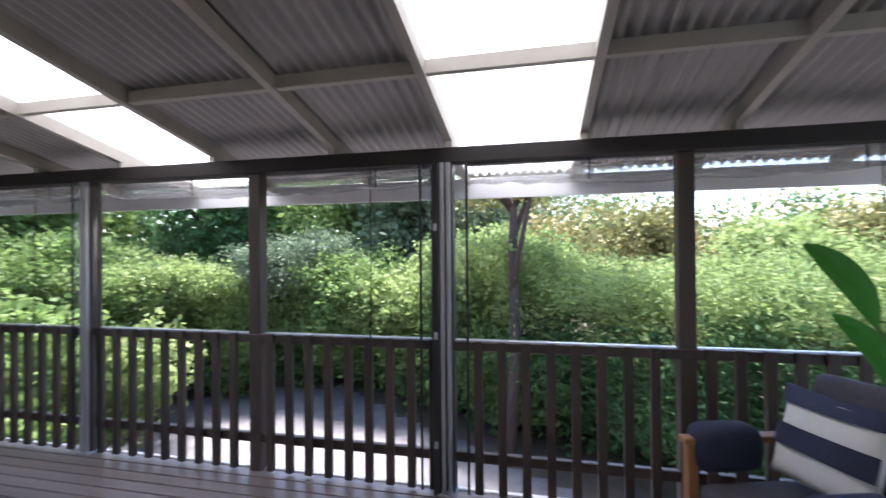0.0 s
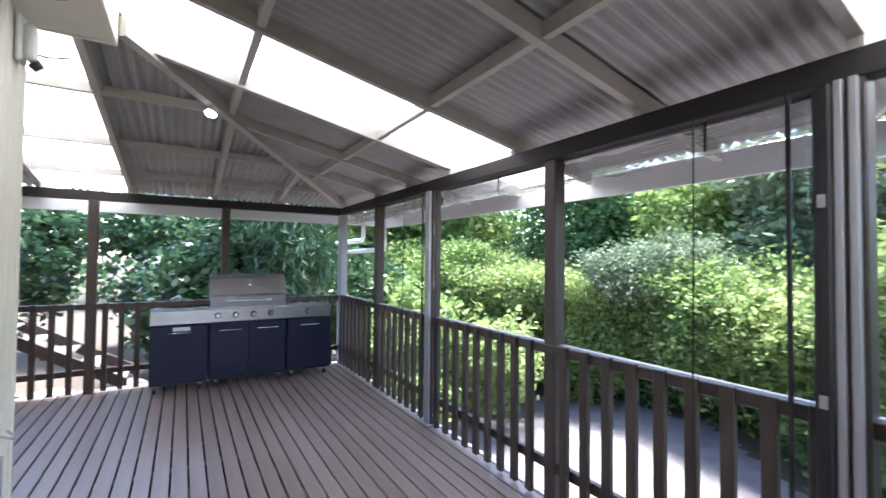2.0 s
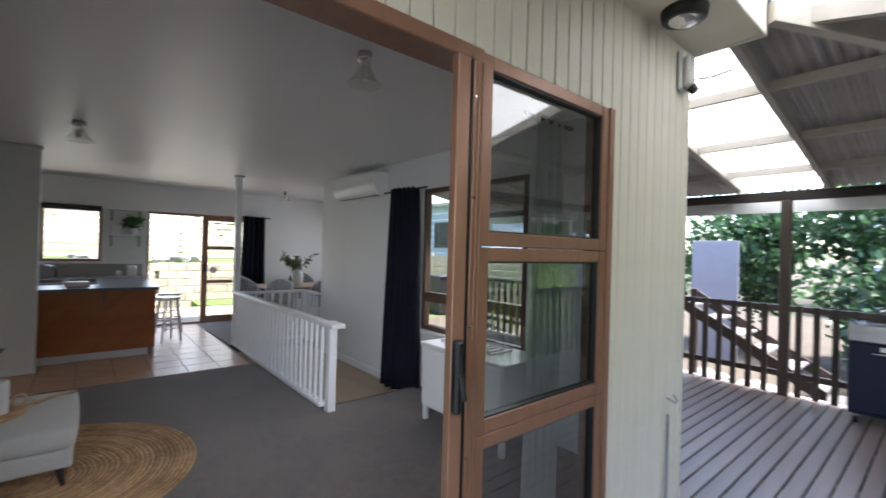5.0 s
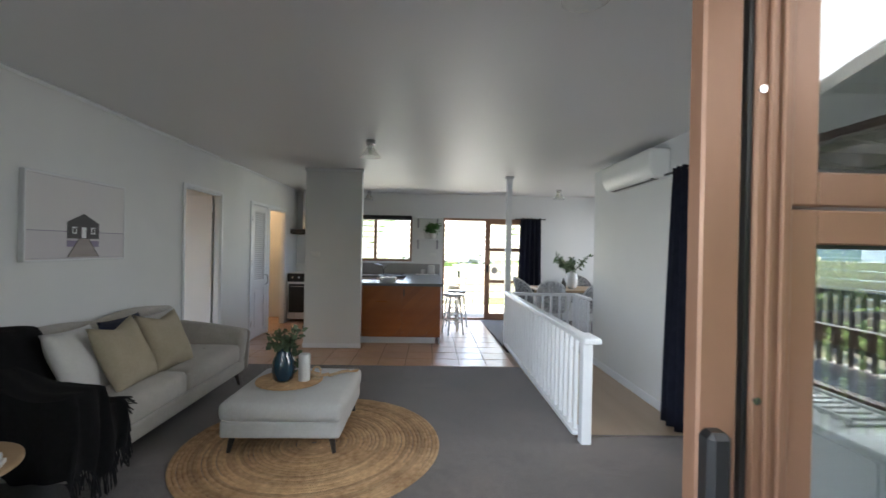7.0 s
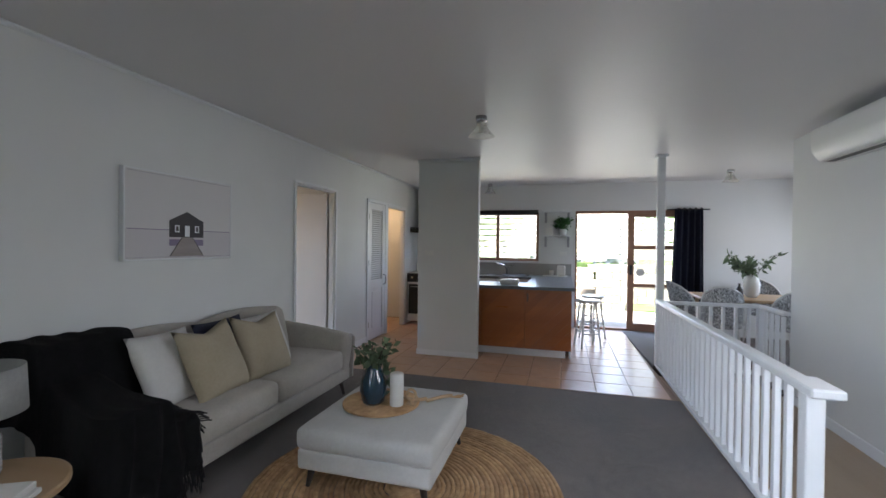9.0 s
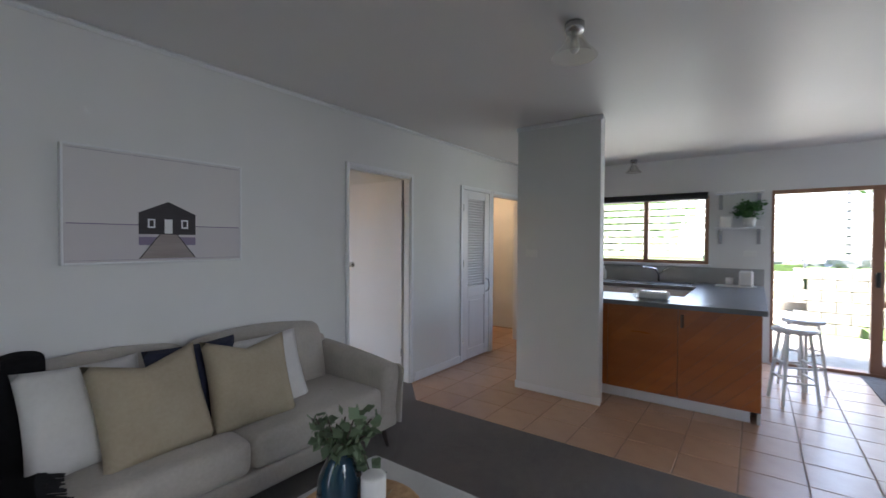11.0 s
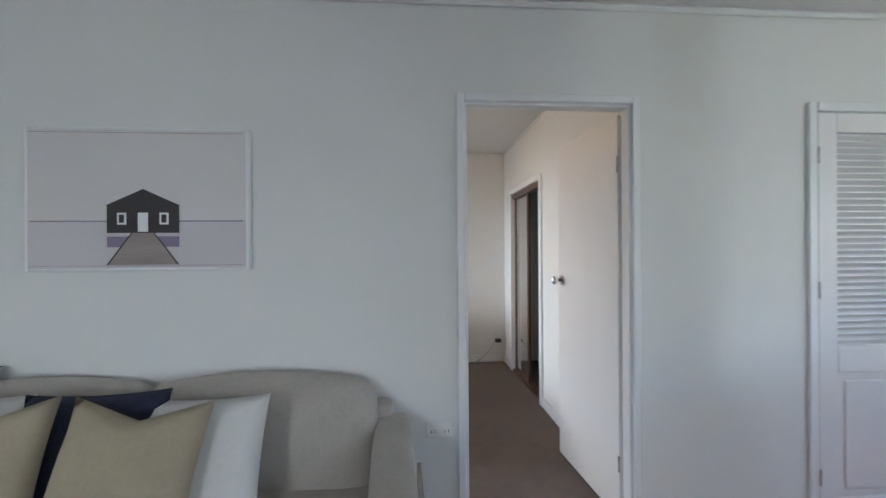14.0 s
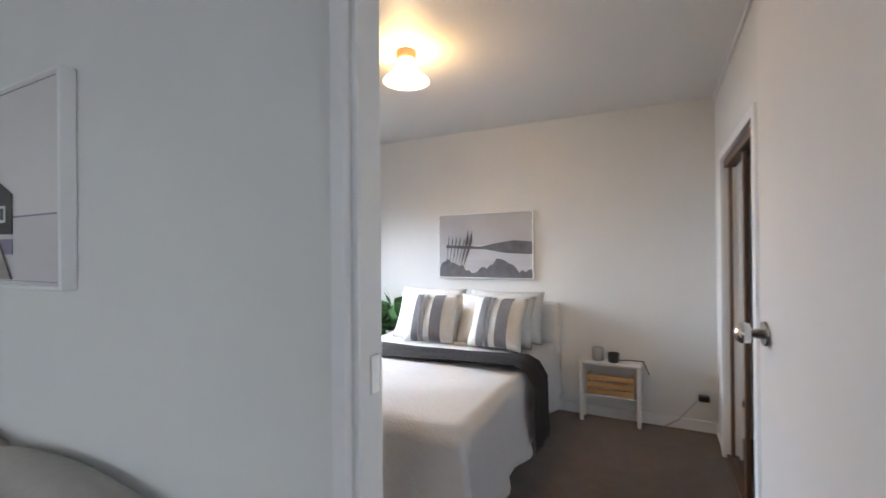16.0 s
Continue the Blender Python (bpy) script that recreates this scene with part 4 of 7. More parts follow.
def build_throw():
    """A black fringed throw over the sofa's end: up the back, over the arm and seat, and down the front."""
    t = thing("throw_blanket", "black knitted throw with fringe draped over the sofa", "throw")
    b = bmesh.new()

    def sm(a, c, v):
        f = min(1.0, max(0.0, (v - a) / (c - a)))
        return f * f * (3 - 2 * f)
    xs = [2.0 - 0.025 * i for i in range(33)]
    n = 34
    rows = []
    for j in range(n + 1):
        v = j / n
        row = []
        for i, x in enumerate(xs):
            f = i / (len(xs) - 1)
            y = -0.84 - v * (0.51 - 0.10 * f) - 0.03 * math.sin(f * 6)
            arm = (0.605 + 0.12 * sm(1.3, 1.9, x)) * (1 - sm(1.09, 1.18, -y))
            back = 0.60 + 0.27 * sm(1.62, 1.84, x) if x > 1.55 else 0.0
            back *= sm(1.52, 1.70, x)
            z = max(0.475, arm, back, 0.475 + (0.87 - 0.475) * sm(1.56, 1.82, x))
            fold = 0.005 * math.sin(v * 23 + f * 4) + 0.006 * math.sin(f * 13 + v * 6)
            row.append(b.verts.new((x, y, z + fold + 0.012)))
        for k1 in range(1, 9):
            f = k1 / 8
            last = row[len(xs) - 1].co
            zl = last.z + (0.17 + 0.05 * math.sin(v * 9) - last.z) * f
            row.append(b.verts.new((1.195 - 0.03 * math.sin(f * 2.4) - 0.016 * math.sin(v * 21 + f), last.y - 0.015 * math.sin(v * 15 + 4 * f), zl)))
        rows.append(row)
    for j in range(n):
        for i in range(len(rows[0]) - 1):
            b.faces.new((rows[j][i], rows[j][i + 1], rows[j + 1][i + 1], rows[j + 1][i]))
    ends = [r[-1].co.copy() for r in rows]
    sides = [q.co.copy() for q in rows[-1][18:]]
    outer = [q.co.copy() for q in rows[0]]
    low = [b.verts.new((p.x, p.y + 0.03 + 0.012 * math.sin(i * 1.1), max(0.22, p.z - 0.40))) for i, p in enumerate(outer)]
    for i in range(len(low) - 1):
        b.faces.new((rows[0][i], low[i], low[i + 1], rows[0][i + 1]))
    bmesh.ops.solidify(b, geom=b.faces[:], thickness=0.016)
    part("cloth", b, M_BLACKTHROW, t, smooth=True)
    b = bmesh.new()
    rng = random.Random(4)
    for line in (ends, sides):
        m = len(line) - 1
        for j in range(80):
            u = j / 80 * m
            p = line[int(u)].lerp(line[min(m, int(u) + 1)], u % 1)
            q = p + Vector((rng.uniform(-.02, .01), rng.uniform(-.02, .005), -rng.uniform(0.07, 0.12) if p.z < 0.40 or line is ends else -0.02))
            if line is sides and p.z > 0.44:
                q = p + Vector((rng.uniform(-.01, .01), -rng.uniform(0.05, 0.09), -0.025))
            tube([p, p.lerp(q, 0.5) + Vector((rng.uniform(-.006, .006), 0, 0.004)), q], 0.0035, 4, b)
    part("fringe", b, M_BLACKTHROW, t, kind="stuff")


build_throw()


def build_ottoman():
    t = thing("ottoman", "light grey upholstered ottoman on dark tapered legs", "ottoman", pose(0.375, -1.935, 0.0))
    part("seat_pad", soft_box(-0.405, 0.405, -0.435, 0.435, 0.235, 0.36, 0.045, 0.015), M_OTTO, t, smooth=True)
    part("base", soft_box(-0.395, 0.395, -0.425, 0.425, 0.125, 0.24, 0.02, 0.0), M_OTTO, t, smooth=True)
    for x in (-0.33, 0.33):
        for y in (-0.36, 0.36):
            part("leg", rod((x, y, 0.13), (x * 1.07, y * 1.05, 0.012), 0.024, 0.013), M_DARKLEG, t)


build_ottoman()


def build_rug():
    t = thing("round_rug", "round braided jute rug on grey carpet", "rug", pose(0.20, -1.73, 0.0))
    b = bmesh.new()
    rng = random.Random(2)
    r = 0.03
    while r < 0.90:
        segs = max(10, int(r * 90))
        wob = rng.uniform(-0.003, 0.003)
        rings = []
        for s in range(segs):
            a = s / segs * math.tau
            lump = 0.0022 * math.sin(a * segs / 2.6)
            rings.append([b.verts.new((q * math.cos(a), q * math.sin(a), z + (lump if z > 0.001 else 0))) for q, z in ((r - 0.0135 + wob, 0.0005), (r - 0.008 + wob, 0.010), (r + 0.008 + wob, 0.010), (r + 0.0135 + wob, 0.0005))])
        for s in range(segs):
            A, B = rings[s], rings[(s + 1) % segs]
            for i in range(3):
                b.faces.new((A[i], B[i], B[i + 1], A[i + 1]))
        r += 0.0275
    part("braid", b, M_JUTE, t, smooth=True, kind="stuff")


build_rug()


def build_picture(name, label, x, y0, y1, z0, z1, depth, s=-1):
    t = thing(name, label, "picture")
    w = 0.012
    fr = M_TRIM
    for a, b_ in ((y0, y0 + w), (y1 - w, y1)):
        part("frame_side", box(x, x + s * depth, a, b_, z0, z1, 0.003), fr, t)
    for a, b_ in ((z0, z0 + w), (z1 - w, z1)):
        part("frame_side", box(x, x + s * depth, y0 + w, y1 - w, a, b_, 0.003), fr, t)
    return t


M_PRINTSKY = mat("print_pale_sky", (0.70, 0.68, 0.675), (0.65, 0.63, 0.635), 1.5, 0.5)
M_PRINTSEA = mat("print_pale_sea", (0.63, 0.605, 0.615), (0.58, 0.55, 0.58), 2, 0.5, stretch=(1, 0.3, 3))
M_PRINTDK = mat("print_dark_hut", (0.035, 0.027, 0.033), (0.022, 0.017, 0.021), 20, 0.5, stretch=(1, 1, 8))
M_PRINTPIER = mat("print_pier_boards", (0.34, 0.29, 0.27), (0.25, 0.21, 0.20), 30, 0.5, stretch=(1, 0.2, 4))
M_PRINTLILAC = mat("print_lilac_water", (0.24, 0.20, 0.31), None, 10, 0.5)


def flat(pts, x, d=0.0012):
    """A thin printed shape of (y, z) corners, lying on the plane x."""
    b = bmesh.new()
    A = [b.verts.new((x, p, q)) for p, q in pts]
    B = [b.verts.new((x - d, p, q)) for p, q in pts]
    b.faces.new(A)
    b.faces.new(B[::-1])
    for i in range(len(pts)):
        j = (i + 1) % len(pts)
        b.faces.new((A[i], A[j], B[j], B[i]))
    return b


def build_hut_print():
    y1, y0, z0, z1 = -1.447, -2.347, 1.268, 1.872
    t = build_picture("framed_print", "white framed print of a dark boathouse and pier", XE, y0, y1, z0, z1, 0.04)
    xf = XE - 0.037
    hz = z0 + 0.21
    part("sky_print", box(XE - 0.01, xf, y0 + 0.0125, y1 - 0.0125, hz, z1 - 0.0125), M_PRINTSKY, t)
    part("sea_print", box(XE - 0.01, xf, y0 + 0.0125, y1 - 0.0125, z0 + 0.0125, hz), M_PRINTSEA, t)
    part("dark_edge", box(xf, xf - 0.002, y0 + 0.022, y1 - 0.022, z1 - 0.0235, z1 - 0.022), M_PRINTLILAC, t)
    part("dark_edge", box(xf, xf - 0.002, y0 + 0.022, y1 - 0.022, z0 + 0.022, z0 + 0.0235), M_PRINTLILAC, t)
    part("horizon", box(xf, xf - 0.001, y0 + 0.022, y1 - 0.022, hz - 0.003, hz + 0.002), M_PRINTLILAC, t)
    c = (y0 + y1) / 2 - 0.02
    w = 0.145
    part("hut", flat([(c - w, z0 + 0.16), (c + w, z0 + 0.16), (c + w, z0 + 0.275), (c + w + 0.006, z0 + 0.275), (c, z0 + 0.345), (c - w - 0.006, z0 + 0.275), (c - w, z0 + 0.275)], xf - 0.001, 0.002), M_PRINTDK, t)
    part("reflection_print", flat([(c - w, z0 + 0.10), (c + w, z0 + 0.10), (c + w, z0 + 0.145), (c - w, z0 + 0.145)], xf - 0.001), M_PRINTLILAC, t)
    part("hut_door", box(xf - 0.003, xf - 0.005, c - 0.02, c + 0.02, z0 + 0.165, z0 + 0.245), M_TRIM, t)
    for s in (-0.085, 0.085):
        part("hut_window", box(xf - 0.003, xf - 0.005, c + s - 0.018, c + s + 0.018, z0 + 0.195, z0 + 0.245), M_TRIM, t)
        part("hut_pane", box(xf - 0.005, xf - 0.006, c + s - 0.010, c + s + 0.010, z0 + 0.203, z0 + 0.237), M_PRINTDK, t)
    part("pier", flat([(c - 0.145, z0 + 0.026), (c + 0.145, z0 + 0.026), (c + 0.045, z0 + 0.160), (c - 0.045, z0 + 0.160)], xf - 0.002, 0.002), M_PRINTPIER, t)
    for s in (-1, 1):
        part("pier_edge", flat([(c + s * 0.139, z0 + 0.026), (c + s * 0.146, z0 + 0.026), (c + s * 0.047, z0 + 0.160), (c + s * 0.042, z0 + 0.160)], xf - 0.0045, 0.001), M_PRINTDK, t)


build_hut_print()

# ---------------------------------------------------------------- cladding on the deck side
clad_me = {}
def clad_board(w, z0, z1, parent, m, along_x=True):
    key = (round(w, 3), z0, z1, along_x)
    if key not in clad_me:
        clad_me[key] = finish(box(0, w - 0.006, 0, 0.022, z0, z1, 0.004) if along_x else box(-0.022, 0, 0, w - 0.006, z0, z1, 0.004), "board", M_CLAD)
    part("board", clad_me[key], None, parent, m=m)


for i in range(10):
    clad_board(0.0945, -0.35, 2.77, wall_deck, Matrix.Translation((-2.985 + i * 0.0945, YN + 0.085, 0)))
for i in range(32):
    clad_board(0.0945, 2.184, 2.77, wall_deck, Matrix.Translation((-2.04 + i * 0.0945, YN + 0.085, 0)))
for i in range(20):
    clad_board(0.0945, -0.35, 2.77, wall_deck, Matrix.Translation((1.0 + i * 0.0945, YN + 0.085, 0)))
for i in range(53):
    y = YN + 0.08 - (i + 1) * 0.0945
    if y < HOLE_SIDE[1] + 0.05 and y + 0.0945 > HOLE_SIDE[0] - 0.05:
        clad_board(0.0945, -0.35, 0.58, wall_side, Matrix.Translation((XW - 0.085, y, 0)), False)
        clad_board(0.0945, 2.16, 2.77, wall_side, Matrix.Translation((XW - 0.085, y, 0)), False)
    else:
        clad_board(0.0945, -0.35, 2.77, wall_side, Matrix.Translation((XW - 0.085, y, 0)), False)
structure("trim_corner", box(-2.985, -2.955, 0.66, 0.712, -0.35, 2.77, 0.003), M_CLAD, "cream corner board", "trim")

# eave flood light, small camera on the corner
t = thing("bulkhead_light", "round black and frosted bulkhead light under the eave", "outdoor light", pose(-2.45, 0.875, 2.77))
part("ring", lathe([(0.085, -0.055), (0.108, -0.05), (0.115, -0.01), (0.115, 0.0)], 24), M_BLACK, t, smooth=True)
part("lens", lathe([(0.02, -0.078), (0.055, -0.072), (0.074, -0.058), (0.08, -0.045)], 24), M_CHROME, t, smooth=True)
t = thing("security_camera", "white wall camera with black lens on bracket", "camera", pose(-2.83, 0.712, 2.60))
part("base", box(-0.05, 0.05, 0.0, 0.03, -0.12, 0.12, 0.012), M_PLASTIC, t)
part("body", soft_box(-0.04, 0.04, 0.03, 0.075, -0.10, 0.08, 0.02, 0.005), M_PLASTIC, t, smooth=True)
part("lens", rod((-0.01, 0.06, -0.105), (-0.02, 0.085, -0.135), 0.03, 0.024, 14), M_BLACK, t)
single("cable", tube([(-2.86, 0.76, 2.50), (-3.0, 0.72, 2.60), (-3.25, 0.74, 2.68), (-3.5, 0.80, 2.79)], 0.006), M_BLACK, "thin black cable slung from the corner to the rafters", "cable", smooth=True)
t = thing("hose_hook", "small grey wall hook and pipe", "pipe", pose(-2.80, 0.712, 0.0))
part("pipe", rod((0.05, 0.012, -0.1), (0.05, 0.012, 0.52), 0.008), M_POSTPALE, t)
part("hook", tube([(-0.03, 0.012, 0.62), (0.0, 0.045, 0.60), (0.05, 0.05, 0.60), (0.09, 0.02, 0.63)], 0.006), M_POSTPALE, t, smooth=True)

# rolled clear blinds along the beam, and the narrow strips left hanging by the posts
def build_blind(x0, x1, i):
    t = thing("rolled_blind", "clear plastic cafe blind rolled up under the beam", "blind", group="rolled blinds")
    b = bmesh.new()
    segs, n = 14, 26
    rings = []
    rng = random.Random(i)
    for j in range(n + 1):
        x = x0 + (x1 - x0) * j / n
        sag = 0.03 * math.sin(j / n * math.pi) + 0.008 * rng.uniform(-1, 1)
        rings.append([b.verts.new((x, 3.70 + 0.062 * math.cos(a / segs * math.tau) * (1 + 0.12 * rng.uniform(-1, 1)), 2.115 - sag + 0.068 * math.sin(a / segs * math.tau) * (1 + 0.12 * rng.uniform(-1, 1)))) for a in range(segs)])
    for A, B in zip(rings, rings[1:]):
        for a in range(segs):
            b.faces.new((A[a], A[(a + 1) % segs], B[(a + 1) % segs], B[a]))
    part("roll", b, M_PVCROLL, t, smooth=True)
    part("batten", box(x0 + 0.02, x1 - 0.02, 3.655, 3.675, 2.165, 2.23, 0.003), M_POSTPALE, t)
    part("roller_end", rod((x1 - 0.02, 3.70, 2.11), (x1 + 0.02, 3.70, 2.11), 0.06, 0.06, 16), M_BLACK, t)
    for f in (0.3, 0.85):
        xs = x0 + (x1 - x0) * f
        part("strap", box(xs - 0.006, xs + 0.006, 3.625, 3.630, 2.03, 2.175), M_BLACK, t)
    xs = x0 + (x1 - x0) * 0.85
    part("cord", tube([(xs, 3.52, 2.18), (xs + 0.01, 3.50, 1.6), (xs, 3.50, 0.5)], 0.0045, 6), M_BLACK, t)
    return t


for i, (x0, x1) in enumerate(((-6.30, -3.66), (-3.44, -0.53), (-0.31, 2.54))):
    build_blind(x0, x1, i)
for x0, x1, ed in ((-0.60, -0.47, -0.60), (-0.37, -0.27, -0.27), (-3.46, -3.40, -3.40), (-3.68, -3.60, -3.68)):
    t = thing("blind_edge", "narrow clear plastic blind strip with black binding", "blind", group="hanging blind strips")
    part("strip", box(x0, x1, 3.535, 3.538, ZD + 0.02, 2.17), M_PVC, t)
    part("binding", box(ed - 0.009, ed + 0.009, 3.532, 3.541, ZD + 0.02, 2.17, 0.002), M_BLACK, t)
t = thing("blind_edge", "black binding and clip of the gathered blind by the post", "blind", group="hanging blind strips")
part("binding", box(-0.515, -0.46, 3.505, 3.53, ZD, 2.17, 0.008), M_BLACK, t)
part("strip", box(-0.530, -0.517, 3.510, 3.516, ZD + 0.02, 2.17), M_PVC, t)
for z in (0.2, 0.95, 1.7):
    part("clip", box(-0.50, -0.475, 3.497, 3.504, z, z + 0.05, 0.002), M_POSTPALE, t)

# ---------------------------------------------------------------- side window, curtains, heat pump
win = thing("window_1", "bronze framed side window with two lights", "window", kind="structure")
y0, y1, z0, z1 = HOLE_SIDE
def frame_x(x, ya, yb, za, zb, w, d, m, parent):
    part("window_frame", box(x - d, x + d, ya, ya + w, za, zb, 0.003), m, parent)
    part("window_frame", box(x - d, x + d, yb - w, yb, za, zb, 0.003), m, parent)
    part("window_frame", box(x - d + 0.002, x + d - 0.002, ya + w, yb - w, za, za + w, 0.003), m, parent)
    part("window_frame", box(x - d + 0.002, x + d - 0.002, ya + w, yb - w, zb - w, zb, 0.003), m, parent)
frame_x(XW - 0.03, y0, y1, z0, z1, 0.05, 0.035, M_JOINDK, win)
part("transom", box(XW - 0.06, XW, y0 + 0.05, y1 - 0.05, 0.92, 1.02, 0.003), M_JOINDK, win)
part("mullion", box(XW - 0.06, XW, -1.18, -1.13, 1.02, z1 - 0.05, 0.003), M_JOINDK, win)
part("pane", box(XW - 0.034, XW - 0.030, y0 + 0.04, y1 - 0.04, z0 + 0.04, z1 - 0.04), M_GLASS, win)
part("window_sill", box(XW - 0.02, XW + 0.07, y0 - 0.05, y1 + 0.05, z0 - 0.03, z0, 0.006), M_TRIM, win)


def build_curtain(name, label, p0, p1, z0, z1, material, folds=7, depth=0.05, seed=0, gather=0.82, step=None):
    """A gathered hanging curtain from p0 to p1 with deep soft folds."""
    t = thing(name, label, "curtain", group="dark curtains" if material is M_CURT else "")
    b = bmesh.new()
    n, rows = folds * 8, 9
    p0, p1 = Vector((*p0, 0)), Vector((*p1, 0))
    nrm = (p1 - p0).cross(Vector((0, 0, 1))).normalized()
    rng = random.Random(seed)
    amp = [rng.uniform(0.7, 1.2) for _ in range(folds + 1)]
    grid = []
    for j in range(rows + 1):
        v = j / rows
        row = []
        for i in range(n + 1):
            u = i / n
            w = gather + (1 - gather) * v
            q = p0.lerp(p1, 0.5 + (u - 0.5) * w)
            a = amp[int(u * folds)] * depth * (0.75 + 0.35 * v)
            q = q + nrm * (a * math.sin(u * folds * math.tau + 0.6 * math.sin(v * 3 + u * 5)))
            low = z0 - (0.11 if step is not None and q.y < step else 0.0)
            row.append(b.verts.new((q.x, q.y, z1 + (low - z1) * v + (0.015 * math.sin(u * folds * math.tau) if j == 0 else 0))))
        grid.append(row)
    for j in range(rows):
        for i in range(n):
            b.faces.new((grid[j][i], grid[j][i + 1], grid[j + 1][i + 1], grid[j + 1][i]))
    bmesh.ops.solidify(b, geom=b.faces[:], thickness=0.004)
    part("cloth", b, material, t, smooth=True)
    c = (p1 - p0).normalized()
    a, e = p0 - c * 0.05, p1 + c * 0.06
    part("rod", rod((a.x, a.y, z1 - 0.02), (e.x, e.y, z1 - 0.02), 0.011), M_BLACK, t)
    return t


win4 = thing("window_4", "unseen bronze framed window added to light the dining room", "window", kind="structure")
frame_x(-4.65, *HOLE_DINING, 0.05, 0.035, M_JOINDK, win4)
part("pane", box(-4.652, -4.648, -6.46, -5.34, 0.94, 1.96), M_GLASS, win4)

build_curtain("curtain", "long navy curtain gathered beside the side window", (XW + 0.11, -2.46), (XW + 0.11, -1.76), 0.015, 2.14, M_CURT, 6, 0.05, 1, 0.70, -1.90)
build_curtain("curtain", "navy curtain hanging beside the back sliding door", (-2.83, YS + 0.10), (-2.33, YS + 0.10), 0.03, 2.03, M_CURT, 5, 0.04, 2)
build_curtain("sheer_curtain", "pale curtain drawn back behind the sidelight glass", (-1.95, YN - 0.09), (-1.68, YN - 0.09), 0.02, 2.14, M_SHEER, 4, 0.035, 3, 0.9)

t = thing("heat_pump", "white wall mounted heat pump with open louvre", "heat pump", pose(XW, -3.16, 2.255))
b = soft_box(0.0, 0.21, -0.56, 0.56, -0.14, 0.14, 0.03, 0.0)
for v in b.verts:
    if v.co.z < 0:
        v.co.x *= 1 - 0.35 * min(1, -v.co.z / 0.14) ** 2
part("casing", b, M_PLASTIC, t, smooth=True)
part("louvre", box(0.09, 0.185, -0.47, 0.47, -0.122, -0.112, 0.003), M_PLASTIC, t, m=pose(0, 0, 0, 0, 8, 0))
part("slot", box(0.075, 0.15, -0.48, 0.48, -0.143, -0.134), M_BLACK, t)
part("grille", box(0.03, 0.17, -0.52, 0.52, 0.139, 0.143), M_POSTPALE, t)

t = thing("cabinet", "low white cabinet with short legs under the window", "cabinet", pose(-2.84, -1.155, 0.0))
part("body", box(0.05, 0.51, 0.0, 0.95, 0.12, 0.64, 0.006), M_PLASTIC, t)
part("top", box(0.04, 0.53, -0.015, 0.965, 0.64, 0.668, 0.006), M_PLASTIC, t)
for yy in (0.02, 0.485):
    part("door", box(0.51, 0.527, yy, yy + 0.445, 0.14, 0.625, 0.004), M_PLASTIC, t)
for xx in (0.06, 0.465):
    for yy in (0.01, 0.90):
        part("leg", box(xx, xx + 0.04, yy, yy + 0.04, 0.0, 0.12, 0.004), M_PLASTIC, t)
t = thing("wire_basket", "flat white slatted tray on the cabinet", "tray", pose(-2.58, -0.75, 0.668))
for i in range(9):
    part("slat", box(-0.13, 0.13, -0.30 + i * 0.07, -0.27 + i * 0.07, 0.0, 0.012, 0.003), M_PLASTIC, t)
for s in (-0.13, 0.12):
    part("runner", box(s, s + 0.012, -0.30, 0.29, 0.012, 0.03, 0.003), M_PLASTIC, t)

# ---------------------------------------------------------------- white stair railing and pole
rail = thing("stair_railing", "white painted timber railing round the stair landing", "railing", kind="structure")
bal = finish(box(-0.015, 0.015, -0.018, 0.018, 0.03, 0.75, 0.003), "baluster", M_TRIM)
part("handrail", box(-1.79, -1.71, -4.90, -1.66, 0.745, 0.79, 0.008), M_TRIM, rail)
part("bottom_rail", box(-1.80, -1.71, -4.90, -1.885, 0.0, 0.035, 0.012, segs=2), M_TRIM, rail)
part("newel", box(-1.80, -1.725, -1.80, -1.725, -0.12, 0.75, 0.005), M_TRIM, rail)
part("newel_cap", box(-1.815, -1.685, -1.83, -1.60, 0.755, 0.797, 0.008), M_TRIM, rail)
for i in range(24):
    part("baluster", bal, None, rail, m=Matrix.Translation((-1.75, -1.94 - i * 0.125, 0)))
part("handrail", box(-2.80, -1.79, -4.965, -4.895, 0.735, 0.775, 0.008), M_TRIM, rail)
part("bottom_rail", box(-2.80, -1.79, -4.955, -4.905, 0.0, 0.035, 0.004), M_TRIM, rail)
for i in range(7):
    part("baluster", bal, None, rail, m=Matrix.Translation((-1.91 - i * 0.125, -4.93, 0)))
part("newel", box(-2.81, -2.74, -4.965, -4.895, 0.0, 0.735, 0.005), M_TRIM, rail)
part("handrail", box(-2.81, -2.74, -4.895, -4.36, 0.735, 0.775, 0.008), M_TRIM, rail)
for i in range(4):
    part("baluster", bal, None, rail, m=Matrix.Translation((-2.775, -4.80 + i * 0.125, -0.03)))
structure("post_white", box(-1.795, -1.715, -4.98, -4.90, 0.0, CEIL, 0.006), M_TRIM, "slim white painted post up to the ceiling", "post")
structure("post_cap", box(-1.82, -1.69, -5.005, -4.875, CEIL - 0.035, CEIL, 0.01), M_TRIM, "white moulded post cap", "post")
structure("stair_nosing", box(XW, -1.72, -1.885, -1.855, -0.03, 0.006, 0.006), M_CARPET, "carpet edge above the landing", "trim")

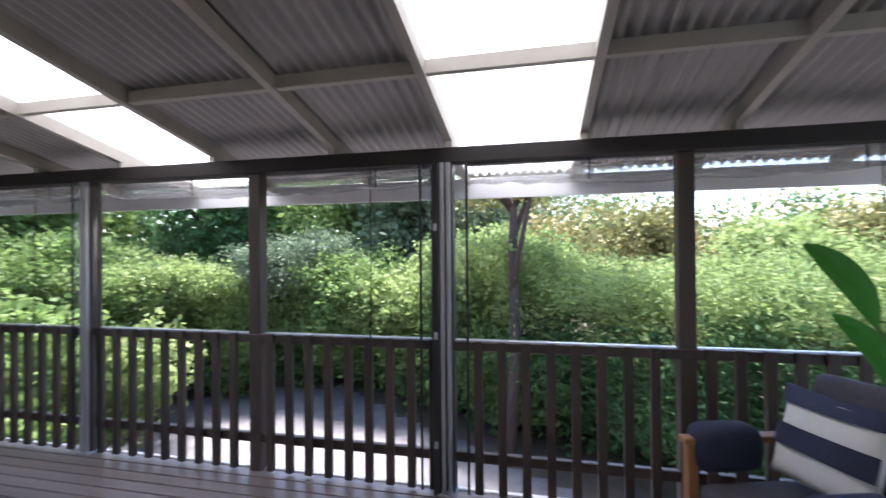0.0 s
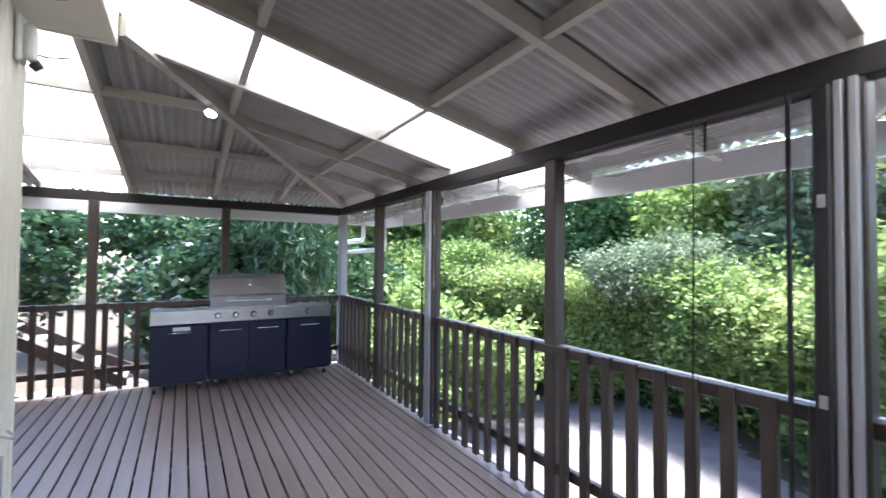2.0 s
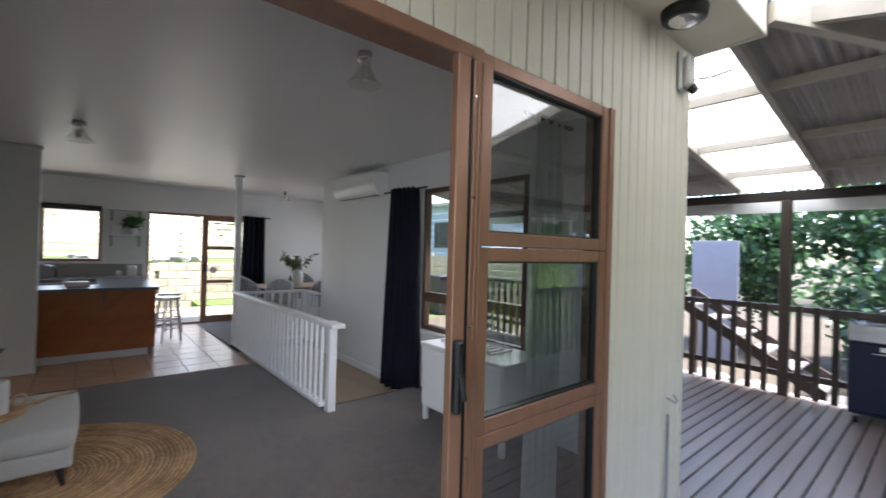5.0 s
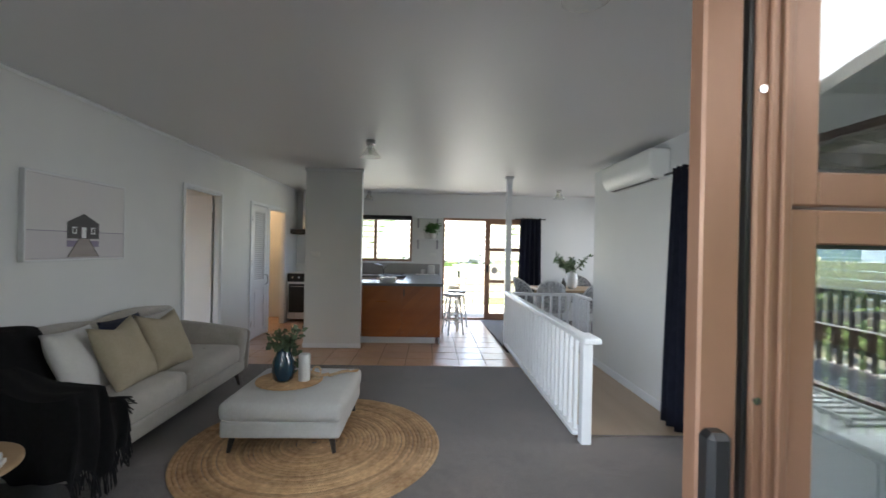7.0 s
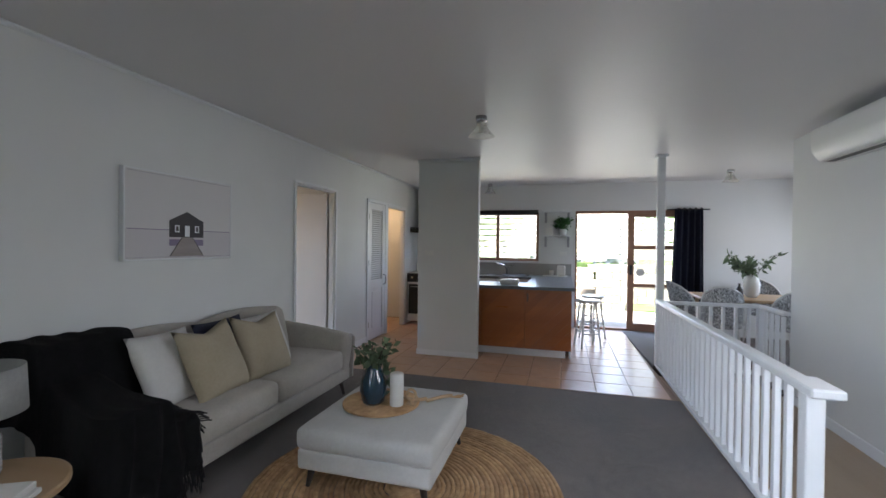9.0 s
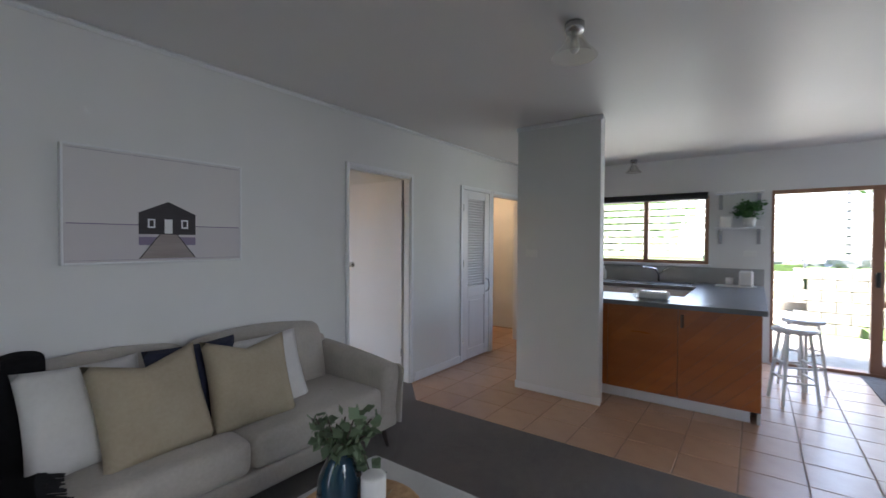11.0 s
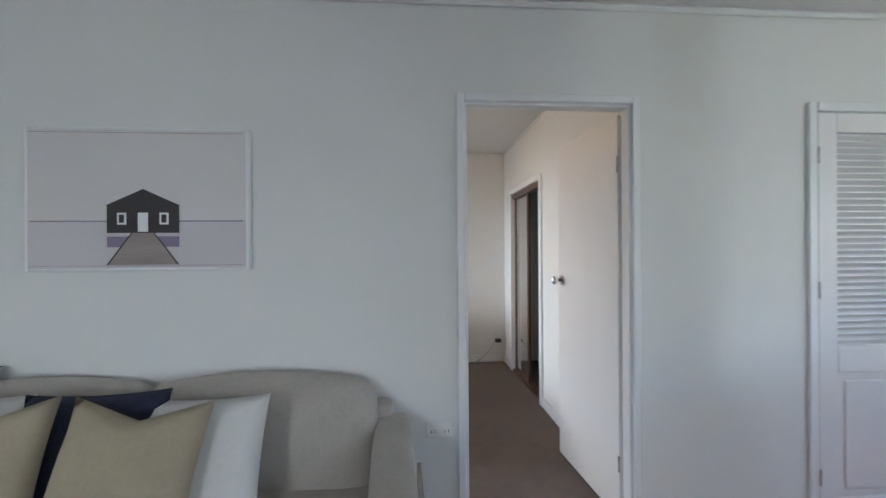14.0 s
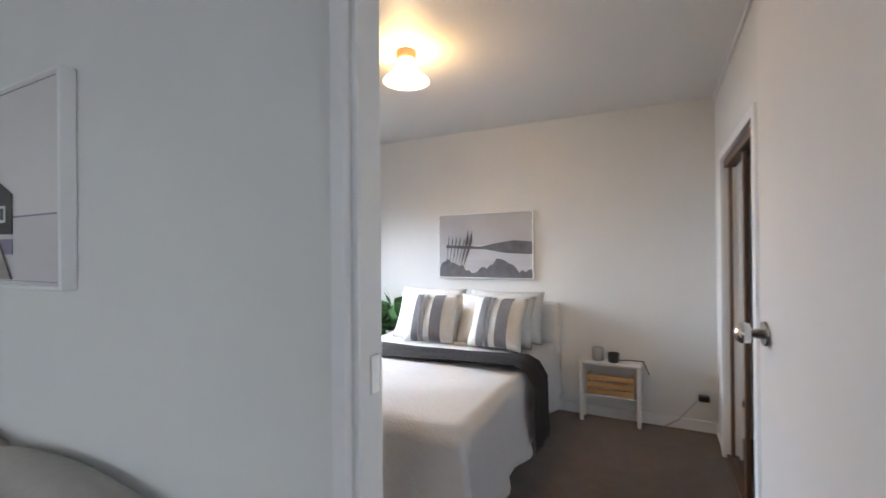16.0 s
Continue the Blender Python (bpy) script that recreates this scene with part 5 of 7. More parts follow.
# ---------------------------------------------------------------- ceiling lamps
def ceiling_lamp(x, y, lit=False, s=1.0, z=CEIL):
    t = thing("ceiling_light", "lit frosted glass bell ceiling light" if lit else "frosted glass bell ceiling light on brass holder", "ceiling light", pose(x, y, z), group="ceiling lights")
    part("rose", lathe([(0.052 * s, -0.045), (0.056 * s, -0.03), (0.056 * s, 0.0)], 24), M_STEEL if not lit else M_OAK, t, smooth=True)
    part("shade", lathe([(0.045 * s, -0.042), (0.05 * s, -0.075), (0.085 * s, -0.125), (0.125 * s, -0.16), (0.13 * s, -0.168), (0.122 * s, -0.168), (0.08 * s, -0.13), (0.04 * s, -0.075)], 28), glow_mat("lit_glass_shade", (1.0, 0.62, 0.24), 1.7) if lit else M_OPAL, t, smooth=True)
    part("bulb", lathe([(0.008 * s, -0.15), (0.026 * s, -0.135), (0.03 * s, -0.115), (0.02 * s, -0.08), (0.015 * s, -0.05)], 16), glow_mat("lamp_bulb", (1.0, 0.78, 0.5), 4.0) if lit else M_CERAM, t, smooth=True)
    return t


ceiling_lamp(0.02, -2.98, s=0.85)
ceiling_lamp(-1.14, -0.17, s=0.68)
ceiling_lamp(0.59, -6.88, s=0.75)
ceiling_lamp(-2.86, -6.15, s=0.8)
ceiling_lamp(3.48, -2.51, True, 1.0, 2.487)
pl = bpy.data.lights.new("bedroom_lamp", 'POINT')
pl.energy, pl.color, pl.shadow_soft_size = 0.7, (1.0, 0.68, 0.40), 0.05
new("bedroom_lamp", pl).location = (3.48, -2.51, 2.27)
pl = bpy.data.lights.new("hall_lamp", 'POINT')
pl.energy, pl.color, pl.shadow_soft_size = 1.25, (1.0, 0.66, 0.36), 0.05
new("hall_lamp", pl).location = (XE + 0.55, -6.3, 2.25)

# ---------------------------------------------------------------- interior doors and small wall things
t = thing("door_2", "white flush bedroom door standing open with chrome knob", "door", pose(XE + 0.098, -4.052, 0, 0, 0, 3.5), kind="structure")
part("slab", box(0.0, 0.725, -0.036, 0.0, 0.012, 2.003, 0.003), M_WHITEDOOR, t)
k_ = part("knob", lathe([(0.012, 0.0), (0.012, 0.03), (0.026, 0.036), (0.028, 0.055), (0.02, 0.066), (0.004, 0.07)], 20), M_CHROME, t, "round chrome knob", True, m=pose(0.665, 0.002, 1.145, -90))
part("rose", rod((0, 0, 0), (0, 0, 0.006), 0.032, 0.03, 20), M_CHROME, k_)
for z in (0.25, 1.72):
    part("hinge", box(-0.007, 0.002, -0.003, 0.006, z, z + 0.08, 0.001), M_CHROME, t)
structure("strike_plate", box(XE + 0.030, XE + 0.055, -3.301, -3.296, 1.11, 1.18, 0.001), M_CHROME, "chrome strike plate in the door jamb", "strike plate")

t = thing("door_3", "narrow white louvred cupboard door with grey pull", "cupboard door", kind="structure")
xa, xb = XE - 0.012, XE + 0.022
for a, b_ in ((-5.58, -5.48), (-5.095, -4.995)):
    part("stile", box(xa, xb, a, b_, 0.01, 1.995, 0.003), M_WHITEDOOR, t)
for a, b_ in ((0.01, 0.13), (0.74, 0.87), (1.90, 1.995)):
    part("rail", box(xa + 0.002, xb - 0.002, -5.48, -5.095, a, b_, 0.003), M_WHITEDOOR, t)
part("panel", box(xa + 0.012, xb - 0.01, -5.48, -5.095, 0.13, 0.74), M_WHITEDOOR, t)
part("panel_field", box(xa + 0.005, xa + 0.014, -5.44, -5.135, 0.17, 0.70, 0.006), M_WHITEDOOR, t)
sl = finish(box(-0.016, 0.016, -0.192, 0.192, -0.003, 0.003, 0.001), "slat", M_WHITEDOOR)
for i in range(33):
    part("slat", sl, None, t, m=pose(XE + 0.005, -5.2875, 0.888 + i * 0.031, 0, 38, 0))
part("slat_backing", box(xb - 0.004, xb, -5.48, -5.095, 0.87, 1.90), M_WHITEDOOR, t)
part("pull_handle", tube([(xa, -5.51, 0.78), (xa - 0.04, -5.51, 0.80), (xa - 0.045, -5.51, 0.86), (xa - 0.04, -5.51, 0.92), (xa, -5.51, 0.94)], 0.009), M_STEEL, t, "grey bow handle", True)
for z in (0.2, 1.1, 1.75):
    part("hinge", box(xa - 0.006, xa + 0.001, -5.0, -4.98, z, z + 0.08, 0.001), M_STEEL, t)

t = thing("power_outlet", "white double power outlet on the wall", "power outlet", pose(XE, -3.165, 0.54))
part("plate", box(-0.010, 0.0, -0.062, 0.062, -0.036, 0.036, 0.003), M_PLASTIC, t)
for s in (-0.03, 0.03):
    part("switch", box(-0.014, -0.010, s - 0.006, s + 0.006, 0.012, 0.026, 0.001), M_PLASTIC, t)
    for q in (-0.008, 0.008):
        part("pin_hole", box(-0.0112, -0.010, s + q - 0.0015, s + q + 0.0015, -0.014, -0.003), M_BLACK, t)
t = thing("light_switch", "slim white light switch on the wall nib", "light switch", pose(0.975, -4.59, 1.29))
part("plate", box(-0.055, 0.055, 0.0, 0.010, -0.033, 0.033, 0.003), M_PLASTIC, t)
for s in (-0.025, 0.025):
    part("rocker", box(s - 0.012, s + 0.012, 0.010, 0.014, -0.012, 0.012, 0.002), M_PLASTIC, t)

# ---------------------------------------------------------------- kitchen
pen = thing("kitchen_peninsula", "orange timber fronted kitchen peninsula with diagonal boards", "kitchen unit", pose(0, 0, 0))
part("carcass", box(-0.74, 1.10, -5.45, -4.93, 0.10, 0.845, 0.003), M_RIMU, pen)
part("plinth", box(-0.70, 1.10, -5.40, -4.95, 0.0, 0.10, 0.003), M_TRIM, pen, "white painted plinth")
part("end_panel", box(-0.765, -0.743, -6.55, -4.935, 0.0, 0.845, 0.003), M_WHITEDOOR, pen)
# diagonal boarded doors, mirrored about the middle
def diagonal_door(x0, x1, lean):
    d = part("cupboard_door", box(x0, x1, -4.93, -4.915, 0.10, 0.845, 0.002), M_RIMU, pen)
    w = 0.085
    H = 0.745
    n = int((x1 - x0 + H) / (w * 1.414)) + 2
    for i in range(-n, n):
        b = bmesh.new()
        c0 = i * w * 1.4142
        # board strip u - lean*v in [c0, c0+w*1.414], clipped to the door
        poly = [(c0 + (0 if lean > 0 else H), 0.0), (c0 + w * 1.4142 - 0.004 + (0 if lean > 0 else H), 0.0), (c0 + w * 1.4142 - 0.004 + (H if lean > 0 else 0), H), (c0 + (H if lean > 0 else 0), H)]
        for side, lim in ((1, 0.0), (-1, x1 - x0)):
            out = []
            for k1 in range(len(poly)):
                a, e = poly[k1], poly[(k1 + 1) % len(poly)]
                ina, ine = side * (a[0] - lim) >= 0, side * (e[0] - lim) >= 0
                if ina:
                    out.append(a)
                if ina != ine:
                    f = (lim - a[0]) / (e[0] - a[0])
                    out.append((lim, a[1] + f * (e[1] - a[1])))
            poly = out
            if not poly:
                break
        if len(poly) < 3:
            continue
        A = [b.verts.new((x0 + u, -4.915, 0.10 + v)) for u, v in poly]
        B = [b.verts.new((x0 + u, -4.906, 0.10 + v)) for u, v in poly]
        b.faces.new(A)
        b.faces.new(B)
        for k1 in range(len(poly)):
            k2 = (k1 + 1) % len(poly)
            b.faces.new((A[k1], A[k2], B[k2], B[k1]))
        part("board", b, M_RIMU, d)
    return d


dl = diagonal_door(-0.767, -0.205, -1)
diagonal_door(-0.20, 0.36, -1)
diagonal_door(0.365, 0.90, -1)
part("pull", box(-0.245, -0.222, -4.906, -4.885, 0.69, 0.80, 0.006), M_JOINDK, dl, "dull metal pull")
b = prism([(-0.80, -4.86), (1.10, -4.86), (1.10, -5.47), (-0.18, -5.47), (-0.18, -6.52), (1.36, -6.52), (1.36, YS + 0.002), (-0.80, YS + 0.002)], 0.848, 0.888)
single("worktop", b, M_BENCH, "dark grey laminate U shaped kitchen worktop", "worktop")
bk = thing("kitchen_base_unit", "white kitchen drawers under the window bench", "kitchen unit")
part("carcass", box(-0.16, 1.36, -7.13, -6.56, 0.10, 0.846, 0.003), M_WHITEDOOR, bk)
part("plinth", box(-0.16, 1.36, -7.13, -6.62, 0.0, 0.10), M_BLACK, bk)
for i in range(3):
    d = part("drawer_front", box(-0.15 + i * 0.5, 0.33 + i * 0.5, -6.56, -6.54, 0.62, 0.835, 0.004), M_WHITEDOOR, bk)
    part("handle", box(0.02 + i * 0.5, 0.16 + i * 0.5, -6.54, -6.52, 0.73, 0.75, 0.004), M_STEEL, d)
    part("cupboard_door", box(-0.15 + i * 0.5, 0.33 + i * 0.5, -6.56, -6.54, 0.11, 0.61, 0.004), M_WHITEDOOR, bk)
part("side_carcass", box(-0.735, -0.19, -6.55, -5.46, 0.0, 0.846, 0.003), M_WHITEDOOR, bk)
single("splashback", box(-0.80, 1.36, YS, YS + 0.008, 0.89, 1.09, 0.002), M_SPLASH, "pale grey tiled kitchen splashback", "splashback")
t = thing("kitchen_sink", "stainless steel sink with chrome mixer tap", "sink", pose(0.35, -6.83, 0.888))
part("tray", box(-0.45, 0.45, -0.24, 0.24, 0.0, 0.006, 0.002), M_STEEL, t)
part("bowl", box(-0.40, 0.0, -0.19, 0.19, 0.006, 0.009, 0.002), M_BLACK, t)
part("tap", tube([(-0.05, -0.20, 0.0), (-0.05, -0.20, 0.10), (-0.02, -0.14, 0.17), (0.10, -0.02, 0.20)], 0.014), M_CHROME, t, "chrome mixer tap", True)
part("tap_lever", rod((-0.05, -0.20, 0.10), (-0.16, -0.20, 0.19), 0.009, 0.006), M_CHROME, t)
t = thing("dish", "white rectangular dish with a folded cloth", "dish", pose(0.02, -5.12, 0.888))
part("bowl", box(-0.12, 0.12, -0.07, 0.07, 0.0, 0.07, 0.015), M_CERAM, t)
part("cloth", box(0.08, 0.17, -0.08, 0.06, 0.0, 0.085, 0.02), M_OPAL, t)
t = thing("toaster", "white toaster on a small tray", "toaster", pose(-0.63, -6.95, 0.888))
part("body", box(-0.07, 0.07, -0.10, 0.10, 0.01, 0.19, 0.02), M_CERAM, t)
part("tray", box(-0.10, 0.30, -0.12, 0.12, 0.0, 0.01, 0.003), M_PLASTIC, t)
single("mug", lathe([(0.03, 0.01), (0.04, 0.015), (0.042, 0.09), (0.036, 0.09), (0.03, 0.03)], 18), M_CERAM, "white mug on the tray by the toaster", "mug", pose(-0.47, -6.95, 0.898), smooth=True)
single("dish_soap", lathe([(0.03, 0.0), (0.034, 0.01), (0.034, 0.12), (0.012, 0.15), (0.012, 0.19)], 14), M_CERAM, "white soap bottle on the window bench", "bottle", pose(0.98, -6.98, 0.888), smooth=True)

# window over the sink
kw = thing("window_2", "bronze kitchen window with dark rolled blind", "window", kind="structure")
x0, x1, z0, z1 = HOLE_KITCHEN
def frame_y(y, xa, xb, za, zb, w, d, m, parent, nm="window_frame"):
    part(nm, box(xa, xa + w, y - d, y + d, za, zb, 0.003), m, parent)
    part(nm, box(xb - w, xb, y - d, y + d, za, zb, 0.003), m, parent)
    part(nm, box(xa + w, xb - w, y - d + 0.002, y + d - 0.002, za, za + w, 0.003), m, parent)
    part(nm, box(xa + w, xb - w, y - d + 0.002, y + d - 0.002, zb - w, zb, 0.003), m, parent)
frame_y(YS - 0.04, x0, x1, z0, z1, 0.045, 0.035, M_JOIN, kw)
part("mullion", box(0.455, 0.515, YS - 0.075, YS - 0.005, z0 + 0.045, z1 - 0.045, 0.003), M_JOIN, kw)
part("pane", box(x0 + 0.03, x1 - 0.03, YS - 0.044, YS - 0.040, z0 + 0.03, z1 - 0.03), M_GLASS, kw)
part("window_sill", box(x0 - 0.03, x1 + 0.03, YS - 0.005, YS + 0.05, z0 - 0.03, z0, 0.004), M_TRIM, kw)
part("blind_roll", rod((x0 + 0.01, YS + 0.03, z1 + 0.0), (x1, YS + 0.03, z1 + 0.0), 0.045, 0.045, 16), M_BLACK, kw, "dark rolled blind")

# sliding back door: left opening clear, the sliding leaf parked over the fixed side
sd = thing("door_4", "bronze back sliding door standing open", "sliding door", kind="structure")
x0, x1, z0, z1 = HOLE_BACK
part("frame", box(x0, x0 + 0.04, YS - 0.09, YS + 0.006, 0.0, z1, 0.003), M_JOIN, sd)
part("frame", box(x1 - 0.03, x1, YS - 0.09, YS + 0.006, 0.0, z1, 0.003), M_JOIN, sd)
part("head", box(x0 + 0.04, x1 - 0.03, YS - 0.088, YS + 0.004, z1 - 0.045, z1, 0.003), M_JOIN, sd)
part("sill", box(x0 + 0.04, x1 - 0.03, YS - 0.12, YS + 0.004, -0.01, 0.03, 0.003), M_JOIN, sd)
lf = part("door_leaf", box(-1.80, -1.70, YS - 0.05, YS - 0.005, 0.03, z1 - 0.045, 0.003), M_JOIN, sd)
for za, zb in ((0.03, 0.12), (0.73, 0.79), (1.36, 1.43), (z1 - 0.11, z1 - 0.045)):
    part("rail", box(x0 + 0.04, -1.80, YS - 0.048, YS - 0.007, za, zb, 0.003), M_JOIN, lf)
part("stile", box(x0 + 0.04, x0 + 0.10, YS - 0.046, YS - 0.009, 0.12, 1.36, 0.003), M_JOIN, lf)
part("pane", box(x0 + 0.05, -1.79, YS - 0.03, YS - 0.026, 0.10, z1 - 0.10), M_GLASS, lf)
part("latch", box(-1.77, -1.73, YS - 0.006, YS + 0.03, 0.94, 1.10, 0.008), M_BLACK, lf)
part("roundel", rod((-1.90, YS - 0.02, 0.98), (-1.90, YS - 0.016, 0.98), 0.065, 0.065, 24), M_CERAM, lf, "round pale safety sticker")

# wall shelf with brackets and a pot plant
t = thing("wall_shelf", "small white wall shelf on grey brackets", "shelf", pose(-0.55, YS, 1.565))
part("board", box(-0.24, 0.24, 0.0, 0.17, 0.0, 0.02, 0.003), M_TRIM, t)
for s in (-0.19, 0.19):
    part("bracket", box(s - 0.02, s + 0.02, 0.0, 0.02, -0.18, 0.0, 0.003), M_POSTPALE, t)
    part("bracket_arm", box(s - 0.012, s + 0.012, 0.02, 0.14, -0.02, -0.001, 0.003), M_POSTPALE, t)
t = thing("wall_shelf", "upper white wall shelf on grey brackets", "shelf", pose(-0.55, YS, 1.985))
part("board", box(-0.24, 0.24, 0.0, 0.17, 0.0, 0.02, 0.003), M_TRIM, t)
for s in (-0.19, 0.19):
    part("bracket", box(s - 0.02, s + 0.02, 0.0, 0.02, -0.18, 0.0, 0.003), M_POSTPALE, t)


def pot_plant(name, label, m, pot_r, pot_h, pot_mat, crown, leaf, n, leaf_mat, seed, stems=6):
    t = thing(name, label, "plant", m)
    part("pot", lathe([(pot_r * 0.75, 0.0), (pot_r, pot_h), (pot_r * 0.92, pot_h), (pot_r * 0.7, pot_h * 0.4)], 20), pot_mat, t, smooth=True)
    rng = random.Random(seed)
    b = bmesh.new()
    for i in range(stems):
        a = rng.uniform(0, math.tau)
        tip = Vector((crown[3] * 0.7 * math.cos(a) + crown[0], crown[4] * 0.7 * math.sin(a) + crown[1], crown[2] + rng.uniform(-0.3, 0.6) * crown[5]))
        tube([(0, 0, pot_h * 0.5), tip.lerp(Vector((0, 0, pot_h)), 0.5) + Vector((0, 0, 0.02)), tip], [0.004, 0.003, 0.0015], 5, b)
    part("stems", b, M_BARK, t)
    me = leaves(n, crown_points(n, [crown], seed, 0.8), leaf, 1.7, 0.0, seed)
    me.materials.append(leaf_mat)
    part("foliage", me, None, t, kind="stuff")
    return t


pot_plant("pot_plant", "dark trailing plant in a white pot on the shelf", pose(-0.65, YS + 0.09, 1.585), 0.07, 0.11, M_CERAM, (0, 0.03, 0.20, 0.15, 0.10, 0.11), 0.05, 500, M_LEAFDK, 11)

single("storage_box", box(-0.06, 0.06, 0.0, 0.11, 0.0, 0.13, 0.006), M_PLASTIC, "small white box on the kitchen wall shelf", "box", pose(-0.42, YS + 0.02, 1.585))
t = thing("power_outlet", "white double power outlet on the kitchen wall", "power outlet", pose(-0.66, YS, 1.27))
part("plate", box(-0.06, 0.06, 0.0, 0.010, -0.036, 0.036, 0.003), M_PLASTIC, t)
for q in (-0.03, 0.03):
    part("switch", box(q - 0.006, q + 0.006, 0.010, 0.014, 0.010, 0.024, 0.001), M_PLASTIC, t)

# stove in the back corner
t = thing("stove", "white freestanding oven with black door", "oven", pose(1.44, -7.12, 0))
part("body", box(0.0, 0.56, 0.0, 0.55, 0.05, 0.90, 0.006), M_PLASTIC, t)
part("oven_door", box(0.03, 0.53, 0.55, 0.575, 0.18, 0.70, 0.006), M_BLACK, t)
part("door_handle", tube([(0.08, 0.575, 0.66), (0.08, 0.61, 0.66), (0.48, 0.61, 0.66), (0.48, 0.575, 0.66)], 0.008), M_CHROME, t, smooth=True)
part("control_panel", box(0.0, 0.56, 0.55, 0.57, 0.74, 0.89, 0.004), M_BLACK, t)
for i in range(4):
    part("knob", rod((0.10 + i * 0.12, 0.57, 0.82), (0.10 + i * 0.12, 0.595, 0.82), 0.02, 0.017, 14), M_CHROME, t)
part("backguard", box(0.0, 0.56, 0.0, 0.05, 0.90, 1.05, 0.004), M_PLASTIC, t)
t = thing("range_hood", "dark range hood above the oven", "range hood", pose(1.44, -7.15, 1.62))
part("canopy", box(0.0, 0.56, 0.0, 0.48, 0.0, 0.09, 0.01), M_BLACK, t)
part("duct", box(0.16, 0.40, 0.0, 0.25, 0.09, 0.86, 0.005), M_STEEL, t)


def build_stool(m):
    t = thing("bar_stool", "white bar stool with pale seat by the worktop", "stool", m, group="bar stools")
    part("seat", lathe([(0.15, 0.62), (0.168, 0.63), (0.168, 0.65), (0.155, 0.66), (0.02, 0.655)], 24), M_CERAM, t, smooth=True)
    for a in range(4):
        q = math.tau * (a + 0.5) / 4
        c, s = math.cos(q), math.sin(q)
        part("leg", rod((0.11 * c, 0.11 * s, 0.63), (0.19 * c, 0.19 * s, 0.0), 0.016, 0.013), M_CERAM, t)
    for h in (0.2, 0.33):
        r = 0.19 - 0.08 * h / 0.63
        for a in range(4):
            q, w = math.tau * (a + 0.5) / 4, math.tau * (a + 1.5) / 4
            part("rung", rod((r * math.cos(q), r * math.sin(q), h + 0.03 * (a % 2)), (r * math.cos(w), r * math.sin(w), h + 0.03 * (a % 2)), 0.009), M_CERAM, t)
    return t


st = build_stool(pose(-1.0, -5.70, 0, 0, 0, 20))
copy_thing(st, pose(-1.10, -6.30, 0, 0, 0, 50))

# ---------------------------------------------------------------- dining set
t = thing("dining_table", "oak dining table with pale top and trestle legs", "table", pose(-3.15, -6.0, 0))
part("tabletop", box(-0.75, 0.75, -0.45, 0.45, 0.72, 0.755, 0.008), M_OAK, t)
for x in (-0.62, 0.62):
    for y in (-0.34, 0.34):
        part("leg", rod((x, y, 0.72), (x * 1.08, y * 1.05, 0.0), 0.028, 0.018), M_OAK, t)


M_WICKER = mat("black_and_white_weave", (0.72, 0.72, 0.72), (0.05, 0.05, 0.055), 90, 0.6, bump=0.3, stretch=(1, 1, 0.4), big=0.0)


def build_bistro(m):
    t = thing("dining_chair", "black and white woven bistro chair with rounded back", "chair", m, group="chairs round the table")
    part("seat", lathe([(0.19, 0.43), (0.215, 0.44), (0.215, 0.455), (0.19, 0.465), (0.02, 0.46)], 22), M_WICKER, t, smooth=True)
    b = bmesh.new()
    n, rows = 16, 8
    g = []
    for j in range(rows + 1):
        v = j / rows
        half = math.radians(85) * math.sqrt(max(0.0, 1 - (v * 0.98) ** 2.2)) + 0.05
        g.append([b.verts.new((0.225 * math.sin(-half + 2 * half * i / n), -(0.215 + 0.10 * v) * math.cos(-half + 2 * half * i / n) + 0.02, 0.47 + 0.46 * v)) for i in range(n + 1)])
    for j in range(rows):
        for i in range(n):
            b.faces.new((g[j][i], g[j][i + 1], g[j + 1][i + 1], g[j + 1][i]))
    rim = [r[0].co.copy() for r in g] + [r[-1].co.copy() for r in g[::-1]]
    bmesh.ops.solidify(b, geom=b.faces[:], thickness=0.012)
    part("backrest", b, M_WICKER, t, smooth=True)
    part("back_frame", tube(rim, 0.012, 8), M_CERAM, t, smooth=True)
    for x in (-0.16, 0.16):
        for y in (-0.16, 0.16):
            part("leg", rod((x, y, 0.44), (x * 1.25, y * 1.25, 0.0), 0.013, 0.011), M_CERAM, t)
    return t


ch = build_bistro(pose(-2.55, -5.42, 0, 0, 0, 165))
copy_thing(ch, pose(-2.34, -6.05, 0, 0, 0, 100))
copy_thing(ch, pose(-3.25, -5.40, 0, 0, 0, 190))
copy_thing(ch, pose(-3.5, -6.62, 0, 0, 0, 10))
t = thing("vase", "white ribbed vase on the dining table", "vase", pose(-3.06, -5.95, 0.755))
part("body", lathe([(0.05, 0.0), (0.085, 0.04), (0.095, 0.18), (0.07, 0.27), (0.038, 0.32), (0.046, 0.35), (0.03, 0.34)], 22), M_CERAM, t, smooth=True)
b = bmesh.new()
rng = random.Random(6)
tips = []
for i in range(9):
    a = rng.uniform(0, math.tau)
    tip = Vector((0.34 * math.cos(a) * rng.uniform(.5, 1), 0.34 * math.sin(a) * rng.uniform(.5, 1), rng.uniform(0.36, 0.62)))
    tips.append(tip)
    tube([(0, 0, 0.2), tip.lerp(Vector((0, 0, 0.3)), 0.5), tip], [0.005, 0.004, 0.002], 5, b)
part("branches", b, M_BARK, t)
pts = np.concatenate([np.array([Vector((0, 0, 0.28)).lerp(tp, 0.35 + 0.65 * k1 / 26) for k1 in range(26)]) for tp in tips]) + np.random.default_rng(3).normal(size=(234, 3)) * 0.02
me = leaves(234, pts, 0.10, 2.4, 0.1, 8)
